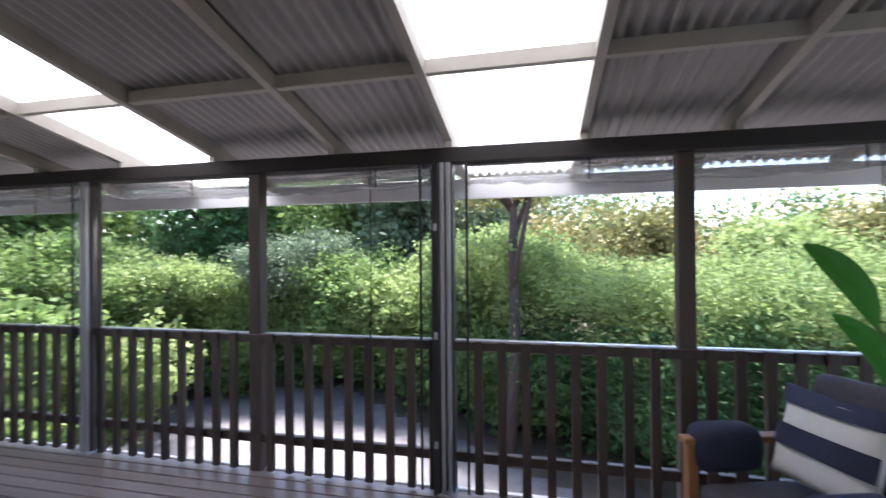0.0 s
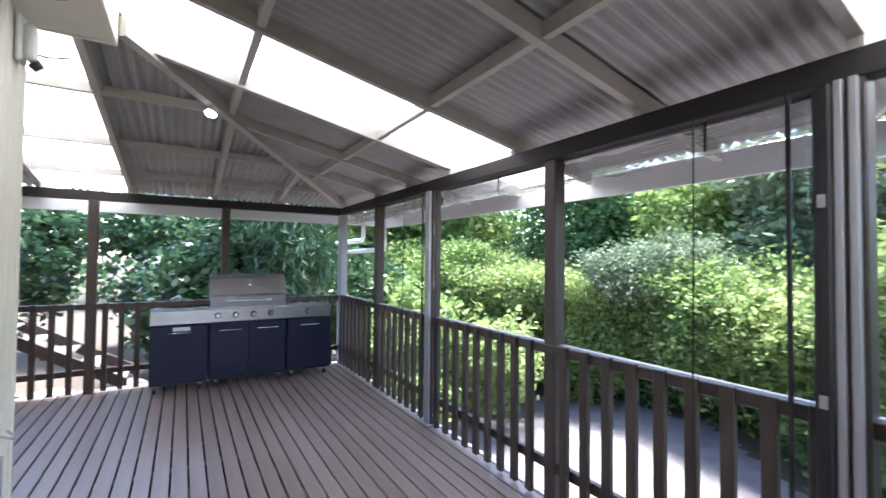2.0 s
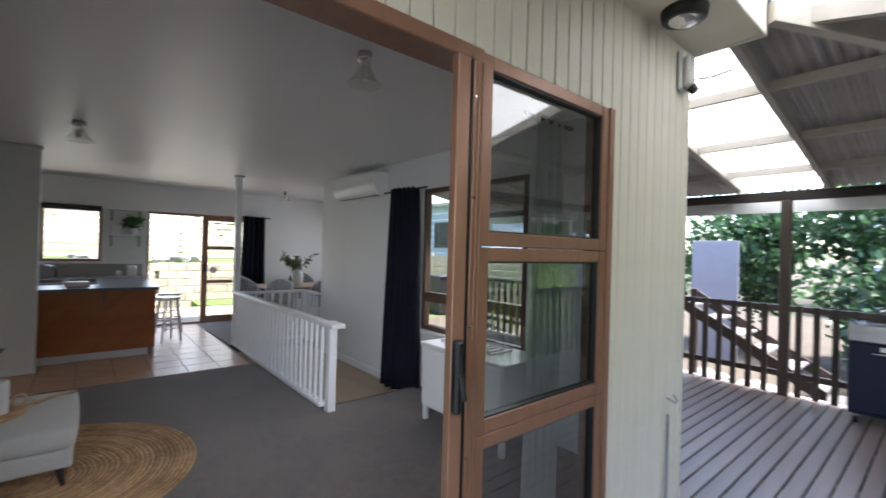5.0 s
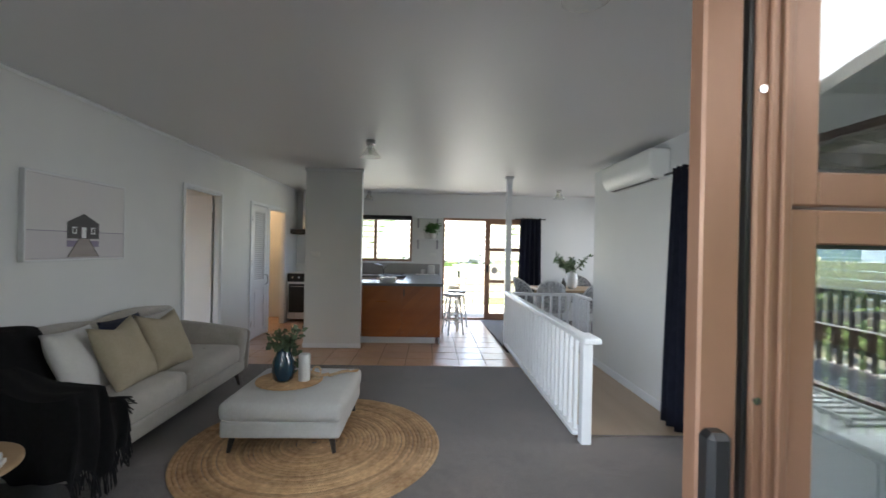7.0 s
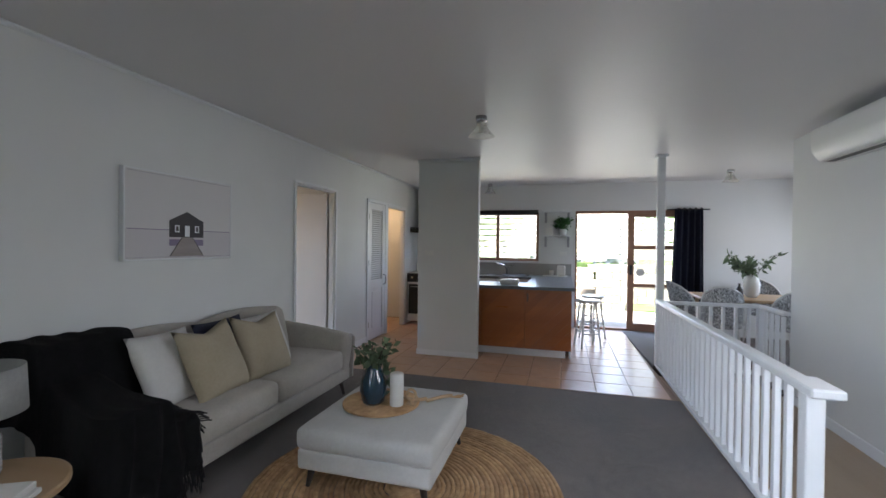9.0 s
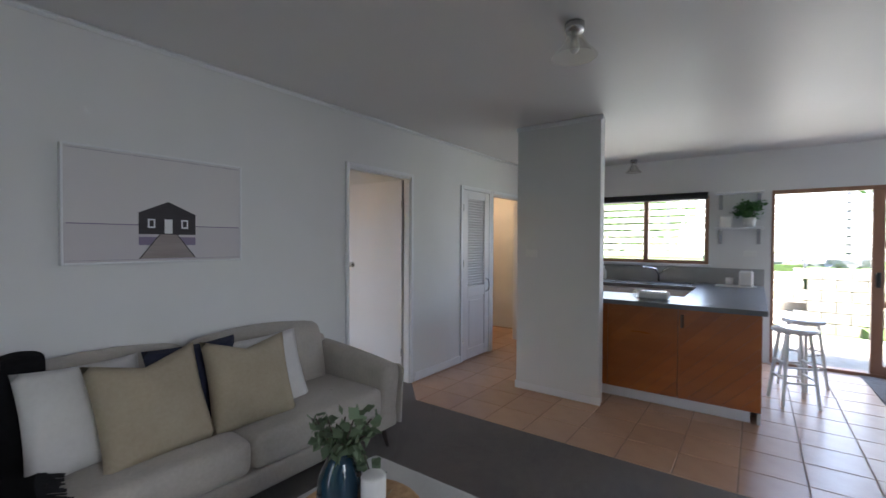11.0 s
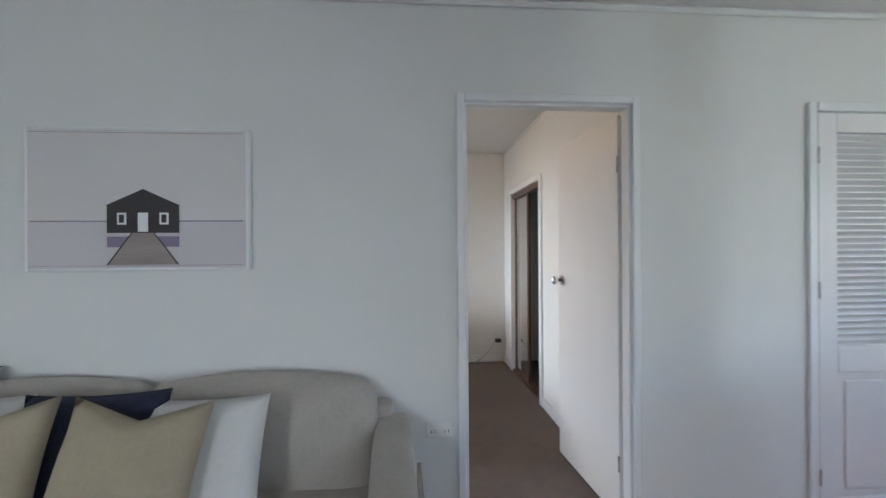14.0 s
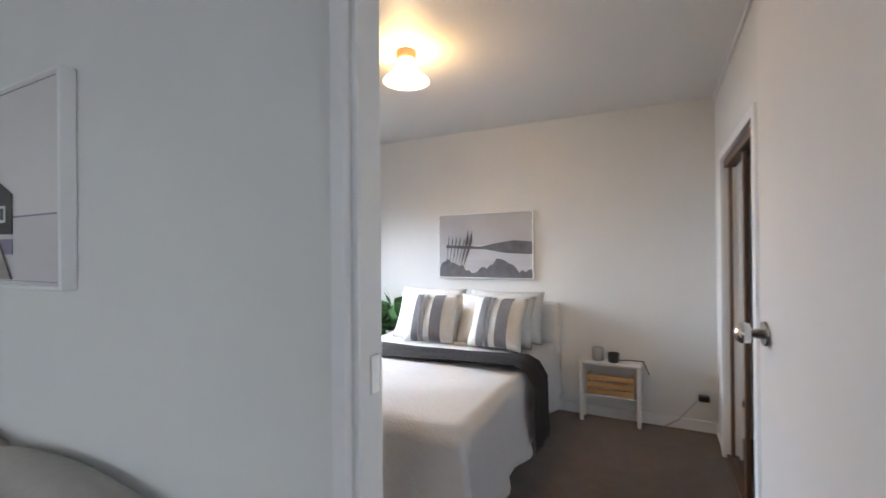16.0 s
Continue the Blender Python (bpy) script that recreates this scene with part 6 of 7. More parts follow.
me.materials.append(M_LEAFGR)
part("foliage", me, None, t, "grey-green gum leaves", kind="stuff")
single("bottle", lathe([(0.035, 0.0), (0.045, 0.02), (0.045, 0.10), (0.015, 0.15), (0.015, 0.19)], 16), M_DARKLEG, "small dark brown bottle on the dining table", "bottle", pose(-2.86, -5.78, 0.755), smooth=True)

# ---------------------------------------------------------------- lamp table, lamp, books, ottoman tray
t = thing("side_table", "round oak side table with three legs", "side table", pose(1.45, -0.47, -0.05))
part("tabletop", lathe([(0.27, 0.47), (0.29, 0.478), (0.29, 0.495), (0.28, 0.50)], 40), M_OAK, t)
for a in range(3):
    q = a * math.tau / 3 + 0.4
    part("leg", rod((0.16 * math.cos(q), 0.16 * math.sin(q), 0.47), (0.25 * math.cos(q), 0.25 * math.sin(q), 0.05), 0.02, 0.014), M_OAK, t)
t = thing("table_lamp", "white ribbed ceramic table lamp with grey drum shade", "table lamp", pose(1.55, -0.52, 0.45))
b = lathe([(0.075, 0.0), (0.085, 0.01), *[(0.088 + 0.003 * math.sin(i * 2.1) - 0.0016 * max(0, i - 22) ** 1.35, 0.02 + i * 0.0062) for i in range(34)], (0.03, 0.245), (0.015, 0.28)], 28)
part("base", b, M_CERAM, t, smooth=True)
part("shade", lathe([(0.168, 0.26), (0.160, 0.44), (0.155, 0.44), (0.163, 0.26)], 36), M_SHADE, t, smooth=True)
t = thing("book_stack", "two pale magazines stacked on the side table", "books", pose(1.30, -0.40, 0.45, 0, 0, 28))
part("book", box(-0.15, 0.15, -0.10, 0.10, 0.0, 0.02, 0.003), M_PLASTIC, t)
part("book", box(-0.14, 0.14, -0.09, 0.10, 0.021, 0.05, 0.004), M_WHITEPIL, t)

t = thing("round_tray", "round woven jute tray on the ottoman", "tray", pose(0.455, -1.96, 0.372))
part("base", lathe([(0.235, 0.0), (0.245, 0.004), (0.245, 0.014), (0.235, 0.018), (0.02, 0.016)], 40), M_JUTE, t, smooth=True)
t = thing("vase", "blue dimpled glass vase with leafy sprigs", "vase", pose(0.485, -1.90, 0.389) @ Matrix.Scale(1.13, 4))
part("body", lathe([(0.045, 0.0), (0.065, 0.02), (0.075, 0.08), (0.070, 0.14), (0.045, 0.19), (0.040, 0.215), (0.046, 0.225), (0.036, 0.22)], 12), M_BLUEGLASS, t, smooth=True)
b = bmesh.new()
tips = []
rng = random.Random(9)
for i in range(12):
    a = rng.uniform(0, math.tau)
    tip = Vector((rng.uniform(.4, 1) * 0.13 * math.cos(a), rng.uniform(.4, 1) * 0.13 * math.sin(a), rng.uniform(0.24, 0.36)))
    tips.append(tip)
    tube([(0, 0, 0.16), (tip.x * .4, tip.y * .4, 0.25), tip], 0.0025, 5, b)
for i in range(3):
    tip = Vector((-0.10 - 0.03 * i, -0.08 + 0.02 * i, 0.02 + 0.03 * i))
    tips.append(tip)
    tube([(0, 0, 0.21), (-0.06, -0.04, 0.22), (-0.09, -0.06, 0.12), tip], 0.0022, 5, b)
part("stems", b, M_BARK, t)
pts = np.concatenate([np.array([Vector((tp.x * .35, tp.y * .35, 0.23)).lerp(tp, k1 / 13) for k1 in range(14)]) for tp in tips]) + np.random.default_rng(5).normal(size=(14 * 15, 3)) * 0.012
me = leaves(210, pts, 0.042, 1.3, 0.0, 10)
me.materials.append(M_LEAFGR)
part("foliage", me, None, t, "soft green silver-dollar leaves", kind="stuff")
single("candle", lathe([(0.041, 0.0), (0.043, 0.004), (0.043, 0.195), (0.038, 0.201), (0.004, 0.196)], 24), M_WHITEPIL, "thick white pillar candle on the tray", "candle", pose(0.335, -1.92, 0.389), smooth=True)
t = thing("bead_garland", "pale wooden bead garland with tassel", "beads", pose(0, 0, 0))
bead = finish(lathe([(0.003, -0.012), (0.010, -0.008), (0.0125, 0.0), (0.010, 0.008), (0.003, 0.012)], 12), "bead", M_OAK, True)
for i in range(26):
    f = i / 25
    part("bead", bead, None, t, m=pose(0.31 - 0.26 * f, -2.02 - 0.12 * f + 0.05 * math.sin(f * 5), (0.402 if f < .5 else 0.387), 0, 90, 200))
b = bmesh.new()
for i in range(26):
    rr = random.Random(i)
    rod((0.05, -2.18, 0.380), (-0.02 + rr.uniform(-.012, .012), -2.22 + rr.uniform(-.03, .03), 0.376 + rr.uniform(0, .015)), 0.002, 0.002, 5, b)
part("tassel", b, M_JUTE, t, kind="stuff")
t = thing("ornament", "small timber and glass ornament beside the candle", "ornament", pose(0.25, -1.96, 0.389))
part("base", box(-0.03, 0.03, -0.03, 0.03, 0.0, 0.012, 0.003), M_OAK, t)
part("loop", tube([(0.03 * math.cos(a * .5), 0.005, 0.06 + 0.035 * math.sin(a * .5)) for a in range(13)], 0.009), M_OAK, t, smooth=True)
part("stem", rod((0, 0.005, 0.012), (0, 0.005, 0.03), 0.006), M_OAK, t)

# ---------------------------------------------------------------- bedroom
def drape(x0, x1, y0, y1, ztop, zlow, over, n=26, seed=0, wave=0.03):
    """Bed linen: flat on top, rounded over the sides and foot, falling in folds."""
    b = bmesh.new()
    nu, nv = 40, 40
    rng = random.Random(seed)
    W, Lh = (y1 - y0), (x1 - x0)
    drop = ztop - zlow
    grid = []
    for i in range(nu + 1):
        u = -drop + (Lh + drop) * i / nu
        row = []
        for j in range(nv + 1):
            v = -drop + (W + 2 * drop) * j / nv
            x, z = x0 + u, ztop
            y = y0 + v
            ox = max(0.0, -u)
            oy = max(0.0, -v, v - W)
            fall = max(ox, oy)
            if ox > 0:
                x = x0 - 0.02 - 0.16 * (ox / drop) * 0.5
            if v < 0:
                y = y0 - 0.02 - 0.04 * (oy / drop)
            elif v > W:
                y = y1 + 0.02 + 0.10 * (oy / drop)
            z = ztop - fall * 0.98 - 0.03 * min(1, fall * 12)
            f = min(1, fall / drop)
            if ox >= oy:
                x -= wave * 2 * f * (0.5 + 0.5 * math.sin(y * 17 + seed))
            if oy > ox:
                y += (1 if v > W else -1) * wave * 2 * f * (0.5 + 0.5 * math.sin(x * 15 + seed))
            z += 0.006 * math.sin(x * 9 + y * 4) * (1 - f)
            row.append(b.verts.new((x, y, max(z, zlow))))
        grid.append(row)
    for i in range(nu):
        for j in range(nv):
            b.faces.new((grid[i][j], grid[i + 1][j], grid[i + 1][j + 1], grid[i][j + 1]))
    bmesh.ops.solidify(b, geom=b.faces[:], thickness=0.012)
    return b


BY0, BY1 = -3.0, -1.50
t = thing("bed", "double bed made up with white linen", "bed")
part("base", box(3.12, 5.10, BY0 + 0.02, BY1 - 0.02, 0.03, 0.32, 0.02), M_BED, t)
part("mattress", soft_box(3.12, 5.10, BY0, BY1, 0.32, 0.56, 0.05, 0.01), M_BED, t, smooth=True)
for x in (3.2, 5.0):
    for y in (BY0 + 0.1, BY1 - 0.1):
        part("leg", rod((x, y, 0.06), (x, y, 0.0), 0.03), M_DARKLEG, t)
part("headboard", soft_box(5.08, 5.135, BY0 - 0.02, BY1 + 0.02, 0.2, 0.92, 0.03, 0.01), M_WHITEPIL, t, smooth=True)
single("duvet", drape(3.12, 4.95, BY0, BY1, 0.60, 0.20, 0.4, seed=1), M_BED, "white duvet hanging in folds over the bed", "duvet", smooth=True)


def runner():
    b = bmesh.new()
    rows = []
    path = [(BY0 - 0.125, 0.17), (BY0 - 0.115, 0.34), (BY0 - 0.085, 0.50), (BY0 - 0.03, 0.60), (BY0 + 0.04, 0.635), *[(BY0 + 0.04 + (BY1 - BY0 - 0.08) * i / 10, 0.632) for i in range(1, 11)], (BY1 + 0.06, 0.56), (BY1 + 0.12, 0.3)]
    n = 16
    for k1, (y, z) in enumerate(path):
        skew = -0.05 * (y - BY0)
        rows.append([b.verts.new((4.00 + 0.36 * i / n + skew - (0.12 if k1 < 2 else 0), y, z + 0.016 * math.sin(i * 1.7 + k1 * 0.35) + 0.01 * math.sin(i * 0.8))) for i in range(n + 1)])
    for A, B in zip(rows, rows[1:]):
        for i in range(n):
            b.faces.new((A[i], A[i + 1], B[i + 1], B[i]))
    bmesh.ops.solidify(b, geom=b.faces[:], thickness=0.014)
    return b


single("bed_throw", runner(), M_CHAR, "charcoal knitted throw across the bed", "throw", smooth=True)
me_bp = cushion_mesh(0.66, 0.44, 0.18, M_WHITEPIL, seed=5)
M_STRIPE = mat("grey_striped_cushion_band", (0.15, 0.145, 0.155), (0.10, 0.10, 0.11), 60, 0.9, bump=0.3)
for y, x, z in ((-2.60, 4.90, 0.81), (-1.90, 4.90, 0.81), (-2.56, 4.76, 0.79), (-1.95, 4.76, 0.79)):
    ob = new("pillow", me_bp)
    ob.matrix_basis = pose(x, y, z, 0, 0, 90) @ pose(0, 0, 0, 18 if x > 4.8 else 26)
    tagged(ob, "white linen pillow propped on the bed", "pillow", "bed pillows")
for y, rz in ((-2.64, 84), (-2.05, 96)):
    t = thing("cushion", "white cushion with broad charcoal stripes", "cushion", pose(4.60, y, 0.80, 0, 0, rz) @ pose(0, 0, 0, 26), group="striped cushions")
    part("body", cushion_mesh(0.46, 0.42, 0.14, M_WHITEPIL, seed=7), None, t)
    for c, w in ((-0.075, 0.10), (0.045, 0.035), (0.11, 0.06)):
        b = bmesh.new()
        n = 12
        for s in (1, -1):
            g = []
            for j in range(n + 1):
                v = j / n * 2 - 1
                row = []
                for i in (0, 1):
                    u = (c + (i - .5) * w) / 0.23
                    sw = max(0.0, (1 - u * u) * (1 - v * v)) ** 0.45
                    row.append(b.verts.new((u * 0.23 * (1 - 0.06 * (1 - v * v)), s * (0.07 * sw + 0.013), v * 0.21 * (1 - 0.06 * (1 - u * u)))))
                g.append(row)
            for A, B in zip(g, g[1:]):
                b.faces.new((A[0], A[1], B[1], B[0]))
        part("stripe", b, M_STRIPE, t, smooth=True)

t = thing("nightstand", "white open nightstand with slatted wooden crate", "nightstand", pose(5.0, -3.42, 0))
part("top", box(-0.02, 0.12 + 0.0, -0.23, 0.23, 0.455, 0.478, 0.004), M_TRIM, t)
part("shelf", box(-0.005, 0.12, -0.20, 0.20, 0.20, 0.215, 0.003), M_TRIM, t)
for y in (-0.225, 0.195):
    part("leg", box(-0.015, 0.015, y, y + 0.03, 0.0, 0.455, 0.003), M_TRIM, t)
    part("leg", box(0.09, 0.12, y, y + 0.03, 0.0, 0.455, 0.003), M_TRIM, t)
t = thing("crate", "tan slatted wooden crate on the nightstand shelf", "crate", pose(5.05, -3.42, 0.215))
for z in (0.0, 0.055, 0.11):
    part("slat", box(-0.055, -0.045, -0.17, 0.17, z + 0.004, z + 0.045, 0.002), M_BASKET, t)
for y in (-0.17, 0.155):
    part("end_panel", box(-0.045, 0.06, y, y + 0.015, 0.0, 0.155, 0.002), M_BASKET, t)
part("base", box(-0.045, 0.06, -0.155, 0.155, 0.0, 0.01), M_BASKET, t)
single("candle_jar", lathe([(0.04, 0.0), (0.046, 0.005), (0.046, 0.10), (0.04, 0.10), (0.036, 0.03)], 20), M_POSTPALE, "grey stone jar on the nightstand", "jar", pose(5.05, -3.33, 0.478), smooth=True)
single("mug", lathe([(0.03, 0.0), (0.04, 0.008), (0.042, 0.075), (0.036, 0.075), (0.03, 0.02)], 20), M_BLACK, "small black mug on the nightstand", "mug", pose(5.02, -3.45, 0.478), smooth=True)
single("cable", tube([(5.06, -3.46, 0.485), (5.10, -3.55, 0.487), (5.125, -3.66, 0.482), (5.128, -3.70, 0.38)], 0.004), M_BLACK, "black charging cable over the nightstand edge", "cable", smooth=True)
single("cable", tube([(5.125, -4.05, 0.26), (5.09, -4.02, 0.24), (5.10, -3.90, 0.08), (5.11, -3.80, 0.004)], 0.0035), M_POSTPALE, "thin cable from wall plug to floor", "cable", smooth=True)
single("wall_plug", box(5.085, 5.14, -4.10, -4.03, 0.235, 0.275, 0.006), M_BLACK, "black plug in the bedroom wall socket", "plug")
t = thing("nightstand", "white open nightstand on the far side of the bed", "nightstand", pose(5.0, -1.25, 0))
part("top", box(-0.02, 0.12, -0.23, 0.23, 0.455, 0.478, 0.004), M_TRIM, t)
for y in (-0.225, 0.195):
    part("leg", box(-0.015, 0.015, y, y + 0.03, 0.0, 0.455, 0.003), M_TRIM, t)
    part("leg", box(0.09, 0.12, y, y + 0.03, 0.0, 0.455, 0.003), M_TRIM, t)
pot_plant("pot_plant", "spiky green plant in a pale pot by the bed", pose(5.03, -1.36, 0.478), 0.05, 0.10, M_CERAM, (0, 0, 0.24, 0.13, 0.13, 0.13), 0.19, 90, M_LEAFDK, 21)

t = build_picture("framed_print", "white framed grey lake landscape above the bed", 5.14, -2.80, -1.87, 1.105, 1.715, 0.03)
M_P1 = mat("print_grey_sky", (0.50, 0.50, 0.52), (0.42, 0.42, 0.45), 3, 0.5)
M_P2 = mat("print_grey_lake", (0.56, 0.57, 0.60), (0.42, 0.43, 0.46), 8, 0.5, stretch=(1, 0.3, 2))
M_P3 = mat("print_dark_hills", (0.16, 0.16, 0.18), (0.09, 0.09, 0.10), 18, 0.5)
xf = 5.14 - 0.024
part("sky_print", box(5.13, xf, -2.79, -1.88, 1.42, 1.705), M_P1, t)
part("lake_print", box(5.13, xf, -2.79, -1.88, 1.115, 1.42), M_P2, t)
part("hills_print", flat([(-2.788, 1.33), (-2.788, 1.44), (-2.62, 1.455), (-2.45, 1.43), (-2.30, 1.40), (-1.95, 1.42), (-1.95, 1.39), (-2.35, 1.375), (-2.55, 1.34)], xf - 0.001), M_P3, t)
rng = random.Random(13)
b = bmesh.new()
pts = [(-2.788, 1.117)] + [(-1.882, 1.117)] + [(-1.882 - 0.906 * i / 30, 1.19 + 0.06 * rng.random() + 0.05 * math.sin(i * .4)) for i in range(31)]
part("bushes_print", flat(pts, xf - 0.003), M_P3, t)
for i in range(7):
    yb = -1.95 - 0.03 * i
    part("reed_print", flat([(yb, 1.22), (yb - 0.003, 1.22), (yb - 0.03 - 0.01 * i, 1.46 + 0.12 * rng.random()), (yb - 0.034 - 0.01 * i, 1.45)], xf - 0.0045, 0.001), M_P3, t)

# wardrobe with mirror sliders
t = thing("wardrobe", "built in wardrobe with bronze framed sliding mirror door half open", "wardrobe", kind="structure")
x0, x1, z0, z1 = HOLE_ROBE
part("trim", box(x0 - 0.06, x0, -4.155, -4.135, 0, z1 + 0.05, 0.003), M_TRIM, t)
part("trim", box(x1, x1 + 0.06, -4.155, -4.135, 0, z1 + 0.05, 0.003), M_TRIM, t)
part("trim", box(x0, x1, -4.155, -4.133, z1, z1 + 0.05, 0.003), M_TRIM, t)
part("track", box(x0, x1, -4.24, -4.156, z1 - 0.05, z1, 0.002), M_JOINDK, t)
part("track", box(x0, x1, -4.24, -4.156, 0.0, 0.025, 0.002), M_JOINDK, t)
d = part("mirror_door", box(x1 - 0.50, x1 - 0.02, -4.196, -4.190, 0.06, z1 - 0.06), M_MIRROR, t)
for a in (x1 - 0.535, x1 - 0.035):
    part("door_frame", box(a, a + 0.035, -4.205, -4.180, 0.025, z1 - 0.05, 0.002), M_JOINDK, d)
part("shelf", box(x0 + 0.01, x1 - 0.55, -4.78, -4.30, 1.55, 1.57), M_JOINDK, t)
part("lining", box(x0 - 0.3, x0 - 0.28, -4.79, -4.22, 0.0, 1.9), M_JOINDK, t)
b = thing("clothes_pile", "folded dark clothes on the wardrobe floor", "clothes", pose(4.0, -4.5, 0.0))
part("garment", soft_box(-0.2, 0.2, -0.15, 0.15, 0.0, 0.12, 0.04, 0.02), M_NAVY, b, smooth=True)
part("garment", soft_box(-0.18, 0.19, -0.14, 0.14, 0.12, 0.22, 0.04, 0.02), M_CHAR, b, smooth=True)

# frame of the unseen bedroom window, added to give the room daylight
bw = thing("window_3", "unseen white window frame added for bedroom daylight", "window", kind="structure")
frame_y(-0.55, *HOLE_BEDWIN, 0.05, 0.035, M_TRIM, bw)
part("pane", box(3.54, 4.86, -0.552, -0.548, 0.99, 2.01), M_GLASS, bw)


# ---------------------------------------------------------------- deck chair and big leaf plant
def build_armchair():
    t = thing("outdoor_armchair", "timber framed outdoor armchair with navy cushions", "armchair", pose(1.45, 2.93, ZD, 0, 0, 15))
    for s in (-1, 1):
        y = 0.36 * s
        part("front_post", box(-0.40, -0.345, y - 0.03, y + 0.03, 0.0, 0.66, 0.006), M_TEAK, t)
        part("rear_post", box(0.30, 0.35, y - 0.03, y + 0.03, 0.0, 0.70, 0.006), M_TEAK, t)
        part("arm_rail", box(-0.42, 0.36, y - 0.035, y + 0.035, 0.64, 0.675, 0.006), M_TEAK, t)
        part("side_rail", box(-0.345, 0.30, y - 0.02, y + 0.02, 0.22, 0.29, 0.005), M_TEAK, t)
        part("arm_bolster", soft_box(-0.36, -0.01, y - 0.09, y + 0.09, 0.50, 0.735, 0.08, 0.01, 4), M_NAVY, t, smooth=True)
    part("front_rail", box(-0.39, -0.35, -0.33, 0.33, 0.22, 0.30, 0.005), M_TEAK, t)
    part("rear_rail", box(0.305, 0.345, -0.33, 0.33, 0.22, 0.30, 0.005), M_TEAK, t)
    part("seat_cushion", soft_box(-0.36, 0.28, -0.32, 0.32, 0.29, 0.45, 0.05, 0.02), M_SEATGREY, t, smooth=True)
    b = soft_box(-0.07, 0.07, -0.33, 0.33, 0.0, 0.52, 0.05, 0.02)
    bmesh.ops.transform(b, matrix=pose(0.24, 0, 0.50, 0, 14, 0), verts=b.verts[:])
    part("back_cushion", b, M_SEATGREY, t, smooth=True)
    return t


M_SEATGREY = mat("charcoal_outdoor_fabric", (0.075, 0.068, 0.085), (0.055, 0.05, 0.065), 40, 0.85, bump=0.3, bscale=260)
build_armchair()
t = thing("cushion", "navy and cream broad striped outdoor cushion", "cushion", pose(1.51, 2.96, ZD + 0.765, 0, 0, 105) @ pose(0, 0, 0, 18, 3, 0))
part("body", cushion_mesh(0.54, 0.46, 0.15, M_WHITEPIL, seed=31), None, t)
for c, w in ((0.190, 0.10), (-0.02, 0.11)):
    b = bmesh.new()
    rows_ = []
    for s in (1, -1):
        g = []
        for j in range(15):
            u = (j / 14 * 2 - 1) * 0.995
            row = []
            for i in (0, 1):
                v = (c + (i - .5) * w) / 0.23
                v = max(-1, min(1, v))
                sw = max(0.0, (1 - u * u) * (1 - v * v)) ** 0.45
                row.append(b.verts.new((u * 0.27 * (1 - 0.06 * (1 - v * v)), s * (0.075 * sw + 0.020), v * 0.23 * (1 - 0.06 * (1 - u * u)))))
            g.append(row)
        rows_.append(g)
        for A, B in zip(g, g[1:]):
            b.faces.new((A[0], A[1], B[1], B[0]))
    if c > 0.15:
        for j in range(14):
            b.faces.new((rows_[0][j][1], rows_[0][j + 1][1], rows_[1][j + 1][1], rows_[1][j][1]))
    part("stripe", b, M_NAVY, t, smooth=True)


def big_leaf(base, mid, tip, width, bm):
    """A long paddle leaf with a folded midrib."""
    base, mid, tip = Vector(base), Vector(mid), Vector(tip)
    n = 14
    prev = None
    for i in range(n + 1):
        f = i / n
        p = base.lerp(mid, f).lerp(mid.lerp(tip, f), f)
        d = (mid.lerp(tip, f) - base.lerp(mid, f)).normalized()
        side = d.cross(Vector((0.5, 0.82, 0.12))).normalized()
        nrm = side.cross(d)
        w = width * math.sin(min(1.0, f * 0.97 + 0.02) * math.pi) ** 0.7
        row = [bm.verts.new(p - side * w + nrm * w * 0.35), bm.verts.new(p - side * w * 0.5 + nrm * w * 0.1), bm.verts.new(p), bm.verts.new(p + side * w * 0.5 + nrm * w * 0.1), bm.verts.new(p + side * w + nrm * w * 0.35)]
        if prev:
            for k1 in range(4):
                bm.faces.new((prev[k1], prev[k1 + 1], row[k1 + 1], row[k1]))
        prev = row
    return bm


t = thing("strelitzia", "tall bird of paradise plant with glossy paddle leaves", "plant")
part("pot", lathe([(0.15, ZD), (0.19, ZD + 0.36), (0.18, ZD + 0.36), (0.14, ZD + 0.30)], 24, centre=(2.30, 3.12, 0)), M_CERAM, t, smooth=True)
for base, mid, tip, w in (((1.80, 3.10, 1.17), (1.73, 3.10, 1.44), (1.49, 3.08, 1.575), 0.066), ((1.92, 3.1, 0.78), (1.82, 3.08, 1.10), (1.59, 3.06, 1.235), 0.058), ((2.32, 3.1, 0.9), (2.42, 3.0, 1.4), (2.65, 2.9, 1.7), 0.11), ((2.05, 3.0, 0.85), (1.92, 2.9, 0.98), (1.82, 2.86, 0.78), 0.10)):
    lf_ = part("leaf", big_leaf(base, mid, tip, w, bmesh.new()), M_BIGLEAF, t, smooth=True)
    part("stalk", tube([(2.30, 3.12, ZD + 0.28), Vector(base).lerp(Vector((2.30, 3.12, ZD + 0.3)), 0.5), base], [0.018, 0.014, 0.009], 8), M_BIGLEAF, t, smooth=True)

# ---------------------------------------------------------------- hedge, trees and garden
def foliage(name, label, blobs, n, size, material, seed, aspect=1.7, droop=0.1, shell=0.4, floor=-2.6):
    me = leaves(n, crown_points(n, blobs, seed, shell, floor), size, aspect, droop, seed)
    me.materials.append(material)
    return tagged(new(name, me), label, "hedge" if name == "hedge" else "foliage", kind="stuff")


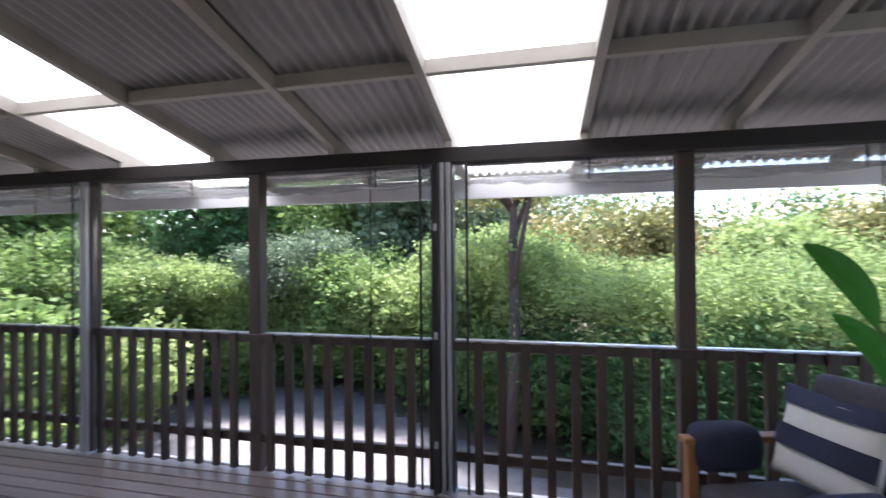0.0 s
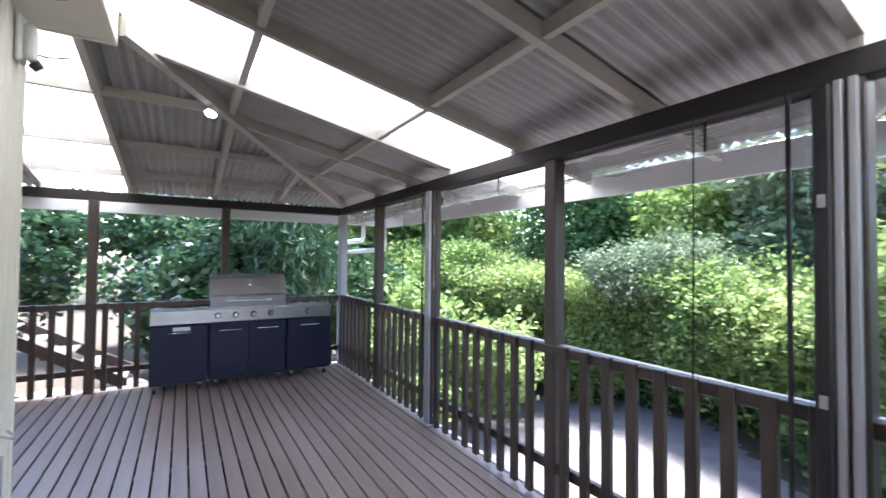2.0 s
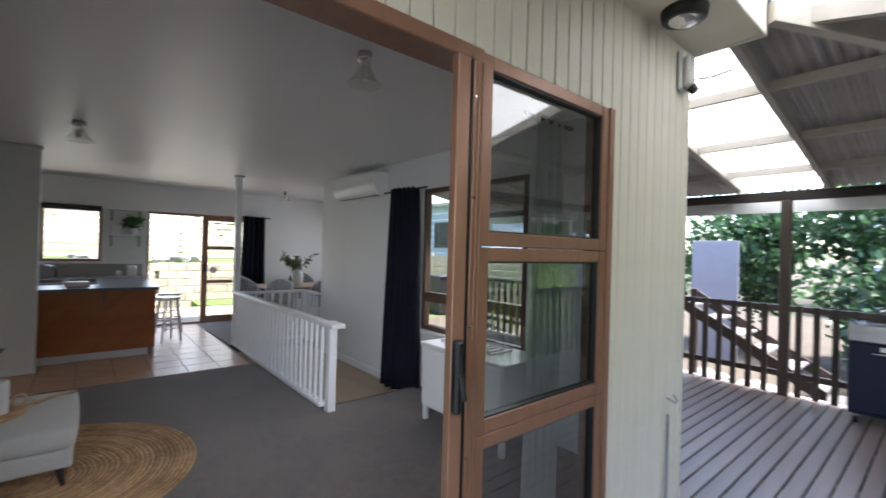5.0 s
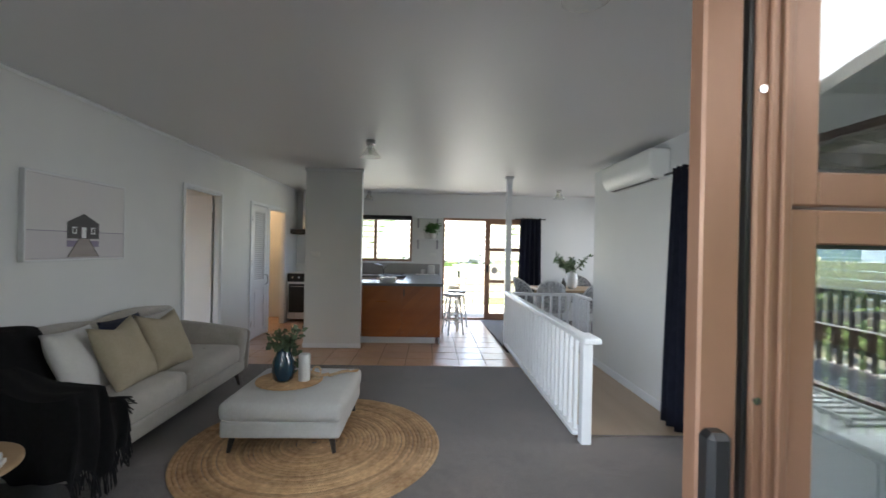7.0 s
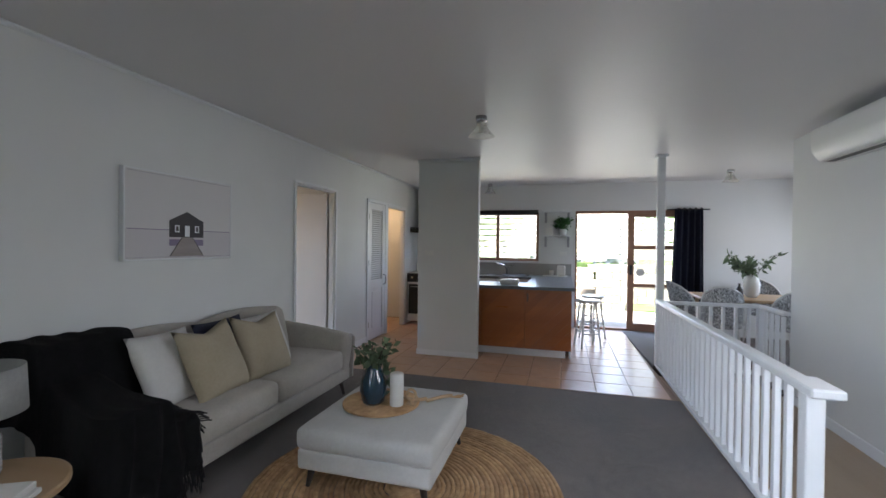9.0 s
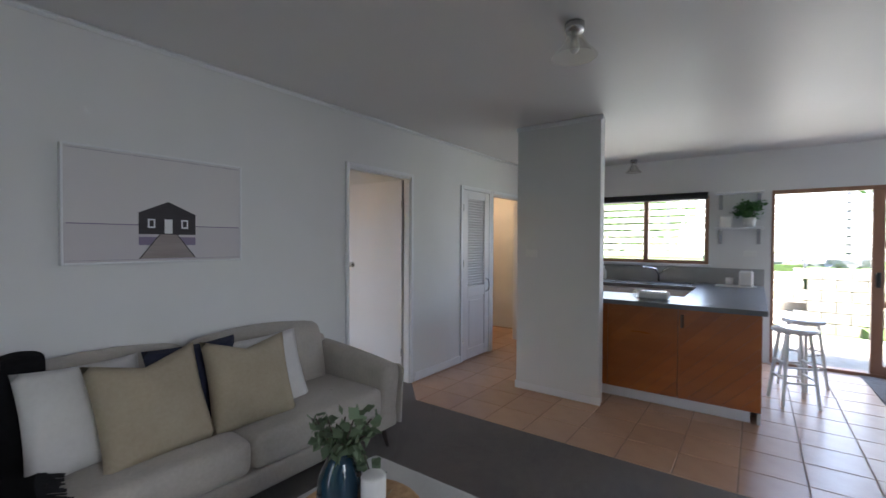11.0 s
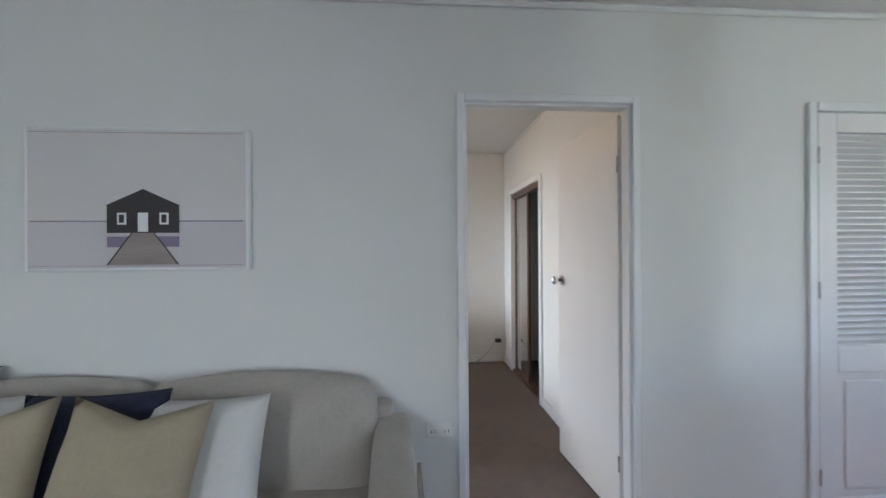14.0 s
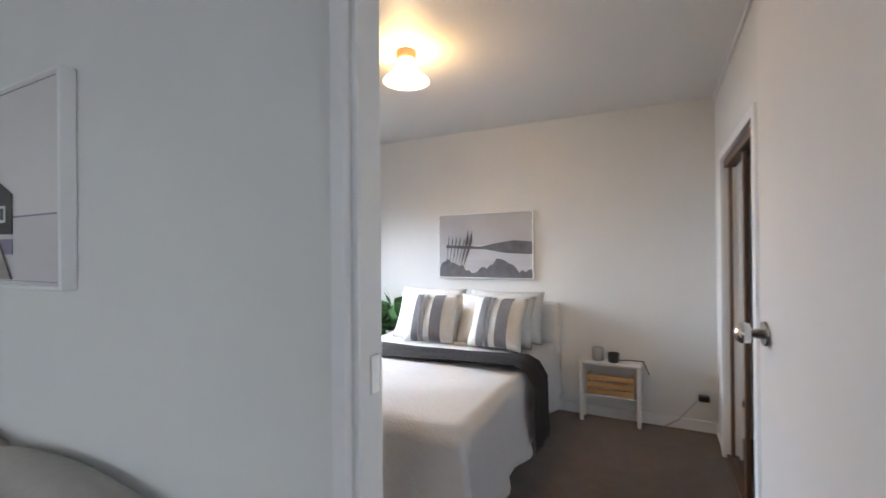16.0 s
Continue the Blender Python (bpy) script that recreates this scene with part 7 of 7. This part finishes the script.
def lumps(x, y, z, r, h, n, seed):
    rng = random.Random(seed)
    out = [(x, y, z, r * 0.8, r * 0.8, h * 0.8)]
    for i in range(n):
        a = rng.uniform(0, math.tau)
        out.append((x + r * 0.6 * math.cos(a), y + r * 0.6 * math.sin(a), z + h * rng.uniform(-0.5, 0.6), r * rng.uniform(0.35, 0.6), r * rng.uniform(0.35, 0.6), h * rng.uniform(0.25, 0.5)))
    return out


def tree(label, x, y, ztop, r, h, trunk_r, n, size, material, seed, lean=(0, 0), fork=4, aspect=1.8, droop=0.15):
    """A tapered trunk with limbs and a crown of many small leaves."""
    gz = ground_z(x, y)
    t = thing("tree", label, "tree", group="garden trees")
    rng = random.Random(seed)
    zc = ztop - h
    top = Vector((x + lean[0], y + lean[1], zc - 0.2 * h))
    b = tube([(x, y, gz - 0.1), Vector((x, y, gz)).lerp(top, 0.4) + Vector((0.1, 0, 0)), Vector((x, y, gz)).lerp(top, 0.75), top], [trunk_r, trunk_r * 0.85, trunk_r * 0.7, trunk_r * 0.5], 9)
    for i in range(fork):
        a = i / fork * math.tau + rng.uniform(-.4, .4)
        s = Vector((x, y, gz)).lerp(top, rng.uniform(0.6, 0.95))
        e = Vector((top.x + r * 0.65 * math.cos(a), top.y + r * 0.65 * math.sin(a), zc + h * rng.uniform(-0.1, 0.6)))
        tube([s, s.lerp(e, 0.5) + Vector((0, 0, 0.15 * h)), e], [trunk_r * 0.5, trunk_r * 0.33, trunk_r * 0.12], 7, b)
    part("trunk", b, M_BARK, t, smooth=True)
    me = leaves(n, crown_points(n, lumps(top.x, top.y, zc, r, h, 9, seed), seed, 0.55, gz + 0.3), size, aspect, droop, seed)
    me.materials.append(material)
    part("crown", me, None, t, kind="stuff")
    return t


hedge_line = [(13.5, 7.0), (11.2, 7.6), (9, 8.0), (6.8, 8.5), (4.8, 9.0), (3.0, 9.6), (1.2, 10.2), (-0.6, 10.9), (-2.6, 12.0), (-4.7, 12.8), (-6.9, 12.8), (-9.0, 12.0), (-10.9, 10.6), (-12.2, 8.8), (-13.0, 6.8)]
for i, (x, y) in enumerate(hedge_line):
    # Leaf colours mostly brighten from foot to top, imitating light from above.
    top = 1.25 + 0.25 * math.sin(i * 2.1) if i < 7 else 1.35 + 0.5 * math.sin(i * 2.1)
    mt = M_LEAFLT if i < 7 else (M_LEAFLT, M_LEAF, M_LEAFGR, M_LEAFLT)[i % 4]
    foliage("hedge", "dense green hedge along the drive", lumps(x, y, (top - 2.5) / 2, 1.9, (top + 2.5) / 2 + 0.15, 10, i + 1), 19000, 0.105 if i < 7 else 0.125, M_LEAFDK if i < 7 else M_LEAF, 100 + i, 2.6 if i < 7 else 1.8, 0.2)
    foliage("hedge", "hedge top in mostly brighter leaf colour standing in for light from above", lumps(x, y - 0.2, top - 0.55, 1.9, 0.95, 12, i + 40), 17000, 0.10 if i < 7 else 0.115, mt, 200 + i, 3.0 if i < 7 else 1.8, 0.1, 0.25 if i < 7 else 0.5)
    foliage("hedge", "hedge foot in dark leaf colour standing in for shade", lumps(x, y + 0.5, -1.6, 1.7, 1.2, 6, i + 70), 6000, 0.17, M_LEAFDK, 300 + i, 1.6, 0.2, 0.8)

tree("slender garden tree with forked reddish trunk beside the drive", -0.35, 8.9, 4.2, 1.7, 1.0, 0.13, 4500, 0.14, M_LEAFOL, 1, (0.15, 0.2), 5)
for k1, (x, y, zt, r, h, mt, n) in enumerate((
        (-3.4, 16.5, 5.4, 3.2, 2.9, M_LEAFGR, 20000), (-7.8, 17.5, 6.0, 3.4, 3.2, M_LEAF, 20000), (-12.3, 15.5, 6.4, 3.4, 3.4, M_LEAFDK, 20000),
        (-15.6, 11.5, 6.2, 3.2, 3.4, M_LEAF, 20000), (-16.5, 7.0, 6.4, 3.0, 3.4, M_LEAF, 20000), (0.8, 19.5, 3.4, 2.6, 2.0, M_LEAFOL, 9000),
        (5.0, 22.0, 3.6, 3.0, 2.2, M_LEAFOL, 9000), (9.8, 21.0, 3.4, 2.8, 2.0, M_LEAFLT, 9000), (14.5, 20.0, 4.4, 3.0, 2.4, M_LEAFOL, 9000), (19.0, 17.0, 3.8, 3.2, 2.4, M_LEAF, 8000))):
    tree("broad leafy tree behind the hedge", x, y, zt, r, h, 0.2, n, 0.24, mt, 20 + k1)
far = []
for i in range(30):
    a = math.radians(-70 + i * 8.2)
    d = 38 + 8 * ((i * 7) % 5) / 5
    far.append((d * math.sin(a), 2 + d * math.cos(a), 2.4 if a < 0.26 else 0.0, 5.5, 5.5, 5.0 + 1.6 * math.sin(i * 1.7)))
foliage("far_woods", "mixed woodland on the rise beyond the garden", far[7:], 90000, 0.36, M_LEAFOL, 400, 1.6, 0.1, 0.3, -3)
foliage("far_woods", "dark woodland beyond the garden", far[:14] + [(-30, 4, 0, 5, 5, 7), (-28, -4, 0, 5, 5, 7)], 40000, 0.45, M_LEAFDK, 401, 1.6, 0.1, 0.3, -3)

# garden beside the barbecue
tree("weeping dark green tree beside the deck", -10.6, 3.5, 4.6, 1.9, 2.4, 0.14, 11000, 0.30, M_LEAFSH, 50, aspect=6, droop=1.4)
for k1, (x, y, zz, r, h, mt) in enumerate(((-9.6, 1.65, 0.7, 1.0, 1.5, M_LEAFSH), (-12.6, -1.7, 1.3, 1.4, 2.0, M_LEAFSH), (-9.4, 6.2, -0.4, 1.5, 1.7, M_LEAF), (-8.6, 8.4, -1.0, 1.5, 1.6, M_LEAFLT), (-12.5, 1.4, 1.6, 1.6, 2.2, M_LEAFSH), (-11.2, 5.6, 0.2, 1.5, 2.0, M_LEAFSH), (-7.9, 5.6, -1.6, 0.9, 0.8, M_LEAF))):
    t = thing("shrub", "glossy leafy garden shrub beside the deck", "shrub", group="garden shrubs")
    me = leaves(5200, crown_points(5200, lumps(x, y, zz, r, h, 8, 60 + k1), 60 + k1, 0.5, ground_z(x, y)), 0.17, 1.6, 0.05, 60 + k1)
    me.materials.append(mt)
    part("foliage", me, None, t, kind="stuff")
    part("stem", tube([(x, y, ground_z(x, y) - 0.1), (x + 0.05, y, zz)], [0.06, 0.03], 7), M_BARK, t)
me = leaves(240, crown_points(240, [(-11.0, 4.1, 0.9, 0.5, 0.5, 0.35)], 77, 0.9), 0.12, 1.2, 0.0, 77)
M_YELLOW = mat("yellow_flower", (0.65, 0.42, 0.02), None, 5, 0.6, rnd=0.2, island=True, trans=0.3)
me.materials.append(M_YELLOW)
tagged(new("flowers", me), "scattered yellow flowers under the weeping tree", "flowers", kind="stuff")


def build_rock(x, y, r, seed):
    b = bmesh.new()
    bmesh.ops.create_icosphere(b, subdivisions=2, radius=1.0)
    for v in b.verts:
        n_ = 0.75 + 0.4 * noise.noise(v.co * 1.6 + Vector((seed * 3.1, 0, 0)))
        v.co = Vector((v.co.x * r * n_ * 1.2, v.co.y * r * n_, v.co.z * r * n_ * 0.7))
    single("garden_rock", b, M_ROCK, "pale weathered garden rock on the bank", "rock", pose(x, y, ground_z(x, y) + r * 0.3, 0, 0, seed * 37), group="garden rocks")


rng = random.Random(77)
for i in range(46):
    build_rock(-7.1 - 1.9 * rng.random(), -2.6 + 4.6 * rng.random(), rng.uniform(0.12, 0.30), i)
# grey board fence and screen, timber stair string
t = thing("board_fence", "weathered dark grey horizontal board fence", "fence", pose(-12.3, 2.0, 0))
for i in range(12):
    part("board", box(-0.02, 0.02, -0.85, 0.85, 0.05 + i * 0.16 - 0.3, 0.195 + i * 0.16 - 0.3, 0.004), M_FENCE, t)
for y in (-0.9, 0.85):
    part("post", box(-0.05, 0.05, y, y + 0.09, -0.9, 1.85, 0.006), M_FENCE, t)
t = thing("screen_panel", "plain lilac grey screen panel standing in the garden", "screen", pose(-10.9, -1.6, 0))
part("panel", box(-0.02, 0.02, -0.50, 0.42, -0.85, 1.86, 0.004), mat("lilac_grey_sheet", (0.34, 0.33, 0.37), None, 4, 0.6), t)
part("post", box(-0.05, -0.02, -0.5, -0.42, -1.0, 1.8, 0.004), M_FENCE, t)
t = thing("garden_steps", "brown timber garden steps beside the deck", "steps", pose(-6.95, 0, 0))
part("string", beam((0.0, -0.95, 0.95), (0.0, 0.85, -0.12), 0.05, 0.16), M_BROWN, t)
part("string", beam((-0.9, -0.95, 0.95), (-0.9, 0.85, -0.12), 0.05, 0.16), M_BROWN, t)
for i in range(6):
    f = (i + 0.5) / 6
    part("tread", box(-0.9, 0.0, -0.95 + 1.8 * f - 0.13, -0.95 + 1.8 * f + 0.13, 0.82 - 1.07 * f, 0.855 - 1.07 * f, 0.004), M_FENCE, t)
part("post", box(-0.05, 0.05, -1.0, -0.9, -0.9, 0.95, 0.005), M_BROWN, t)
part("post", box(-0.95, -0.85, -1.0, -0.9, -0.9, 0.95, 0.005), M_BROWN, t)
# white downpipe bends by the roof corner
t = thing("downpipe", "white plastic downpipe bends below the gutter", "downpipe")
part("pipe", tube([(-5.95, 4.1, 2.30), (-5.95, 4.1, 1.70), (-6.0, 4.1, 1.64), (-8.2, 4.1, 1.62)], 0.04, 10), M_PLASTIC, t, smooth=True)
part("pipe", tube([(-6.84, 4.1, 2.33), (-6.84, 4.1, 1.88), (-6.90, 4.1, 1.82), (-8.3, 4.1, 1.80)], 0.04, 10), M_PLASTIC, t, smooth=True)
# neighbour's white house glimpsed over the fence
h = thing("house", "white neighbouring house glimpsed through the trees", "house", pose(-24, 3.6, 0), kind="structure")
part("wall", box(-3, 0, -4, 4, -1, 4.2), M_TRIM, h)
part("roof", prism([(-3.5, -4.5), (0.5, -4.5), (0.5, 4.5), (-3.5, 4.5)], 4.2, 4.5), M_SHEET, h)
w_ = part("window", box(0.0, 0.04, -1.0, 0.6, 2.2, 3.4), M_BLACK, h)
part("window_frame", box(0.04, 0.06, -1.05, -0.95, 2.15, 3.45), M_TRIM, w_)

# side yard seen by the window: tan fence and a blue-grey shed
t = thing("paling_fence", "sunlit tan horizontal paling fence", "fence", pose(-8.4, -7.2, -0.22))
for i in range(9):
    part("board", box(-0.012, 0.012, -3.4, 3.4, 0.05 + i * 0.165, 0.20 + i * 0.165, 0.004), M_FENCETAN, t)
for y in (-3.3, -1.6, 0.1, 1.8, 3.3):
    part("post", box(-0.06, -0.012, y, y + 0.09, -0.2, 1.6, 0.004), M_FENCETAN, t)
t = thing("shed", "blue-grey clad shed with dark window", "shed", pose(-12.0, -12.2, -0.2), kind="")
part("wall", box(-2.0, 0.0, -3.4, 2.6, 0, 3.6), M_SHED, t)
part("roof", prism([(-2.3, -3.7), (0.3, -3.7), (0.3, 2.9), (-2.3, 2.9)], 3.6, 3.72), M_SHEET, t)
part("window", box(0.0, 0.03, -0.9, 0.5, 1.8, 2.9), M_BLACK, t)
for i in range(12):
    part("weatherboard", box(0.0, 0.015, -3.4, 2.6, 0.1 + i * 0.29, 0.12 + i * 0.29), M_TRIM, t)
t = thing("rubbish_bin", "dark grey wheeled bins by the fence", "bin", pose(-7.6, -7.3, ground_z(-7.6, -7.3)))
part("body", prism([(-0.24, -0.26), (0.24, -0.26), (0.24, 0.26), (-0.24, 0.26)], 0.0, 0.95), M_BLACK, t)
part("lid", box(-0.27, 0.29, -0.29, 0.29, 0.95, 1.02, 0.02), M_BLACK, t)

# ---------------------------------------------------------------- back yard
structure("patio", box(-4.5, 2.6, -9.9, YS - 0.12, -0.30, -0.06), M_CONC, "pale concrete patio outside the back door", "patio")
yard = thing("retaining_wall", "pale block retaining wall with steps", "retaining wall", kind="structure")
blk = finish(box(0, 0.385, 0, 0.19, 0, 0.185, 0.008), "block", M_CONC)
for j in range(6):
    for i in range(24):
        x = -7.0 + i * 0.395 + (0.2 if j % 2 else 0)
        if -1.55 < x < -0.75:
            continue
        part("block", blk, None, yard, m=Matrix.Translation((x, -11.2, -0.22 + j * 0.195)))
for i in range(6):
    structure("garden_step", box(-1.5, -0.65, -11.0 - i * 0.3, -10.7 - i * 0.3, -0.25, -0.05 + i * 0.17, 0.01), M_CONC, "pale concrete garden step", "step")
single("upper_lawn", prism([(-14, -30), (12, -30), (12, -11.4), (-0.6, -11.4), (-0.6, -12.85), (-1.55, -12.85), (-1.55, -11.4), (-14, -11.4)], -0.3, 0.93), M_GRASS, "sunny green lawn above the retaining wall", "lawn", kind="stuff")
single("lawn_strip", box(-9, -2.2, -11.2, -9.95, -0.3, -0.04), M_GRASS, "green lawn strip beside the patio", "lawn", kind="stuff")
t = thing("slat_fence", "pale horizontal slat fence at the top of the lawn", "fence", pose(0, -16.0, 0.9))
for i in range(8):
    part("slat", box(-9, 8, -0.015, 0.015, 0.05 + i * 0.22, 0.21 + i * 0.22, 0.004), M_SLAT, t)
for i in range(9):
    part("post", box(-9 + i * 2.1, -8.9 + i * 2.1, -0.09, -0.02, 0, 1.85, 0.004), M_FENCE, t)
rng = random.Random(5)
for i in range(16):
    b = bmesh.new()
    bmesh.ops.create_icosphere(b, subdivisions=2, radius=1.0)
    r = rng.uniform(0.18, 0.38)
    for v in b.verts:
        v.co = v.co * (0.75 + 0.4 * noise.noise(v.co * 1.6 + Vector((i * 5.1, 2, 0))))
        v.co = Vector((v.co.x * r * 1.4, v.co.y * r, v.co.z * r * 0.7))
    single("garden_rock", b, M_ROCK, "pale rock in the sloping back garden", "rock", pose(-2.4 + 2.6 * rng.random(), -12.2 - 1.6 * rng.random(), 1.0, 0, 0, i * 40), group="back garden rocks")
tree("leafy tree behind the back lawn", 4.0, -19, 5.5, 2.8, 2.4, 0.18, 6000, 0.26, M_LEAF, 91)
tree("leafy tree behind the back lawn", -6.0, -20, 5.8, 2.8, 2.4, 0.18, 6000, 0.26, M_LEAF, 92)
t = thing("spotlight", "small lit spotlight on the hip rafter", "spotlight", pose(-3.77, hip_y(-3.77), zn(hip_y(-3.77)) - 0.045))
part("body", rod((0, 0, 0.02), (0.03, -0.02, -0.05), 0.03, 0.045, 16), M_PLASTIC, t)
part("lens", rod((0.031, -0.021, -0.051), (0.033, -0.022, -0.056), 0.04, 0.04, 16), glow_mat("spotlight_lens", (0.8, 0.88, 1.0), 8.0), t)

# ---------------------------------------------------------------- floor tiles
TS = 0.33
tile_me = finish(box(0, TS - 0.008, 0, TS - 0.008, -0.010, 0.0, 0.002), "tile", M_TILE)
x = -1.64
while x < XE + 0.8:
    y = -3.76 - TS
    while y > YS - 0.02:
        xa, xb = x, min(x + TS - 0.008, XE + 0.9)
        if x < XE - 0.02 or y < -5.6:
            part("tile", tile_me, None, floor_tiled, m=Matrix.Translation((x, y, -0.003)))
        y -= TS
    x += TS
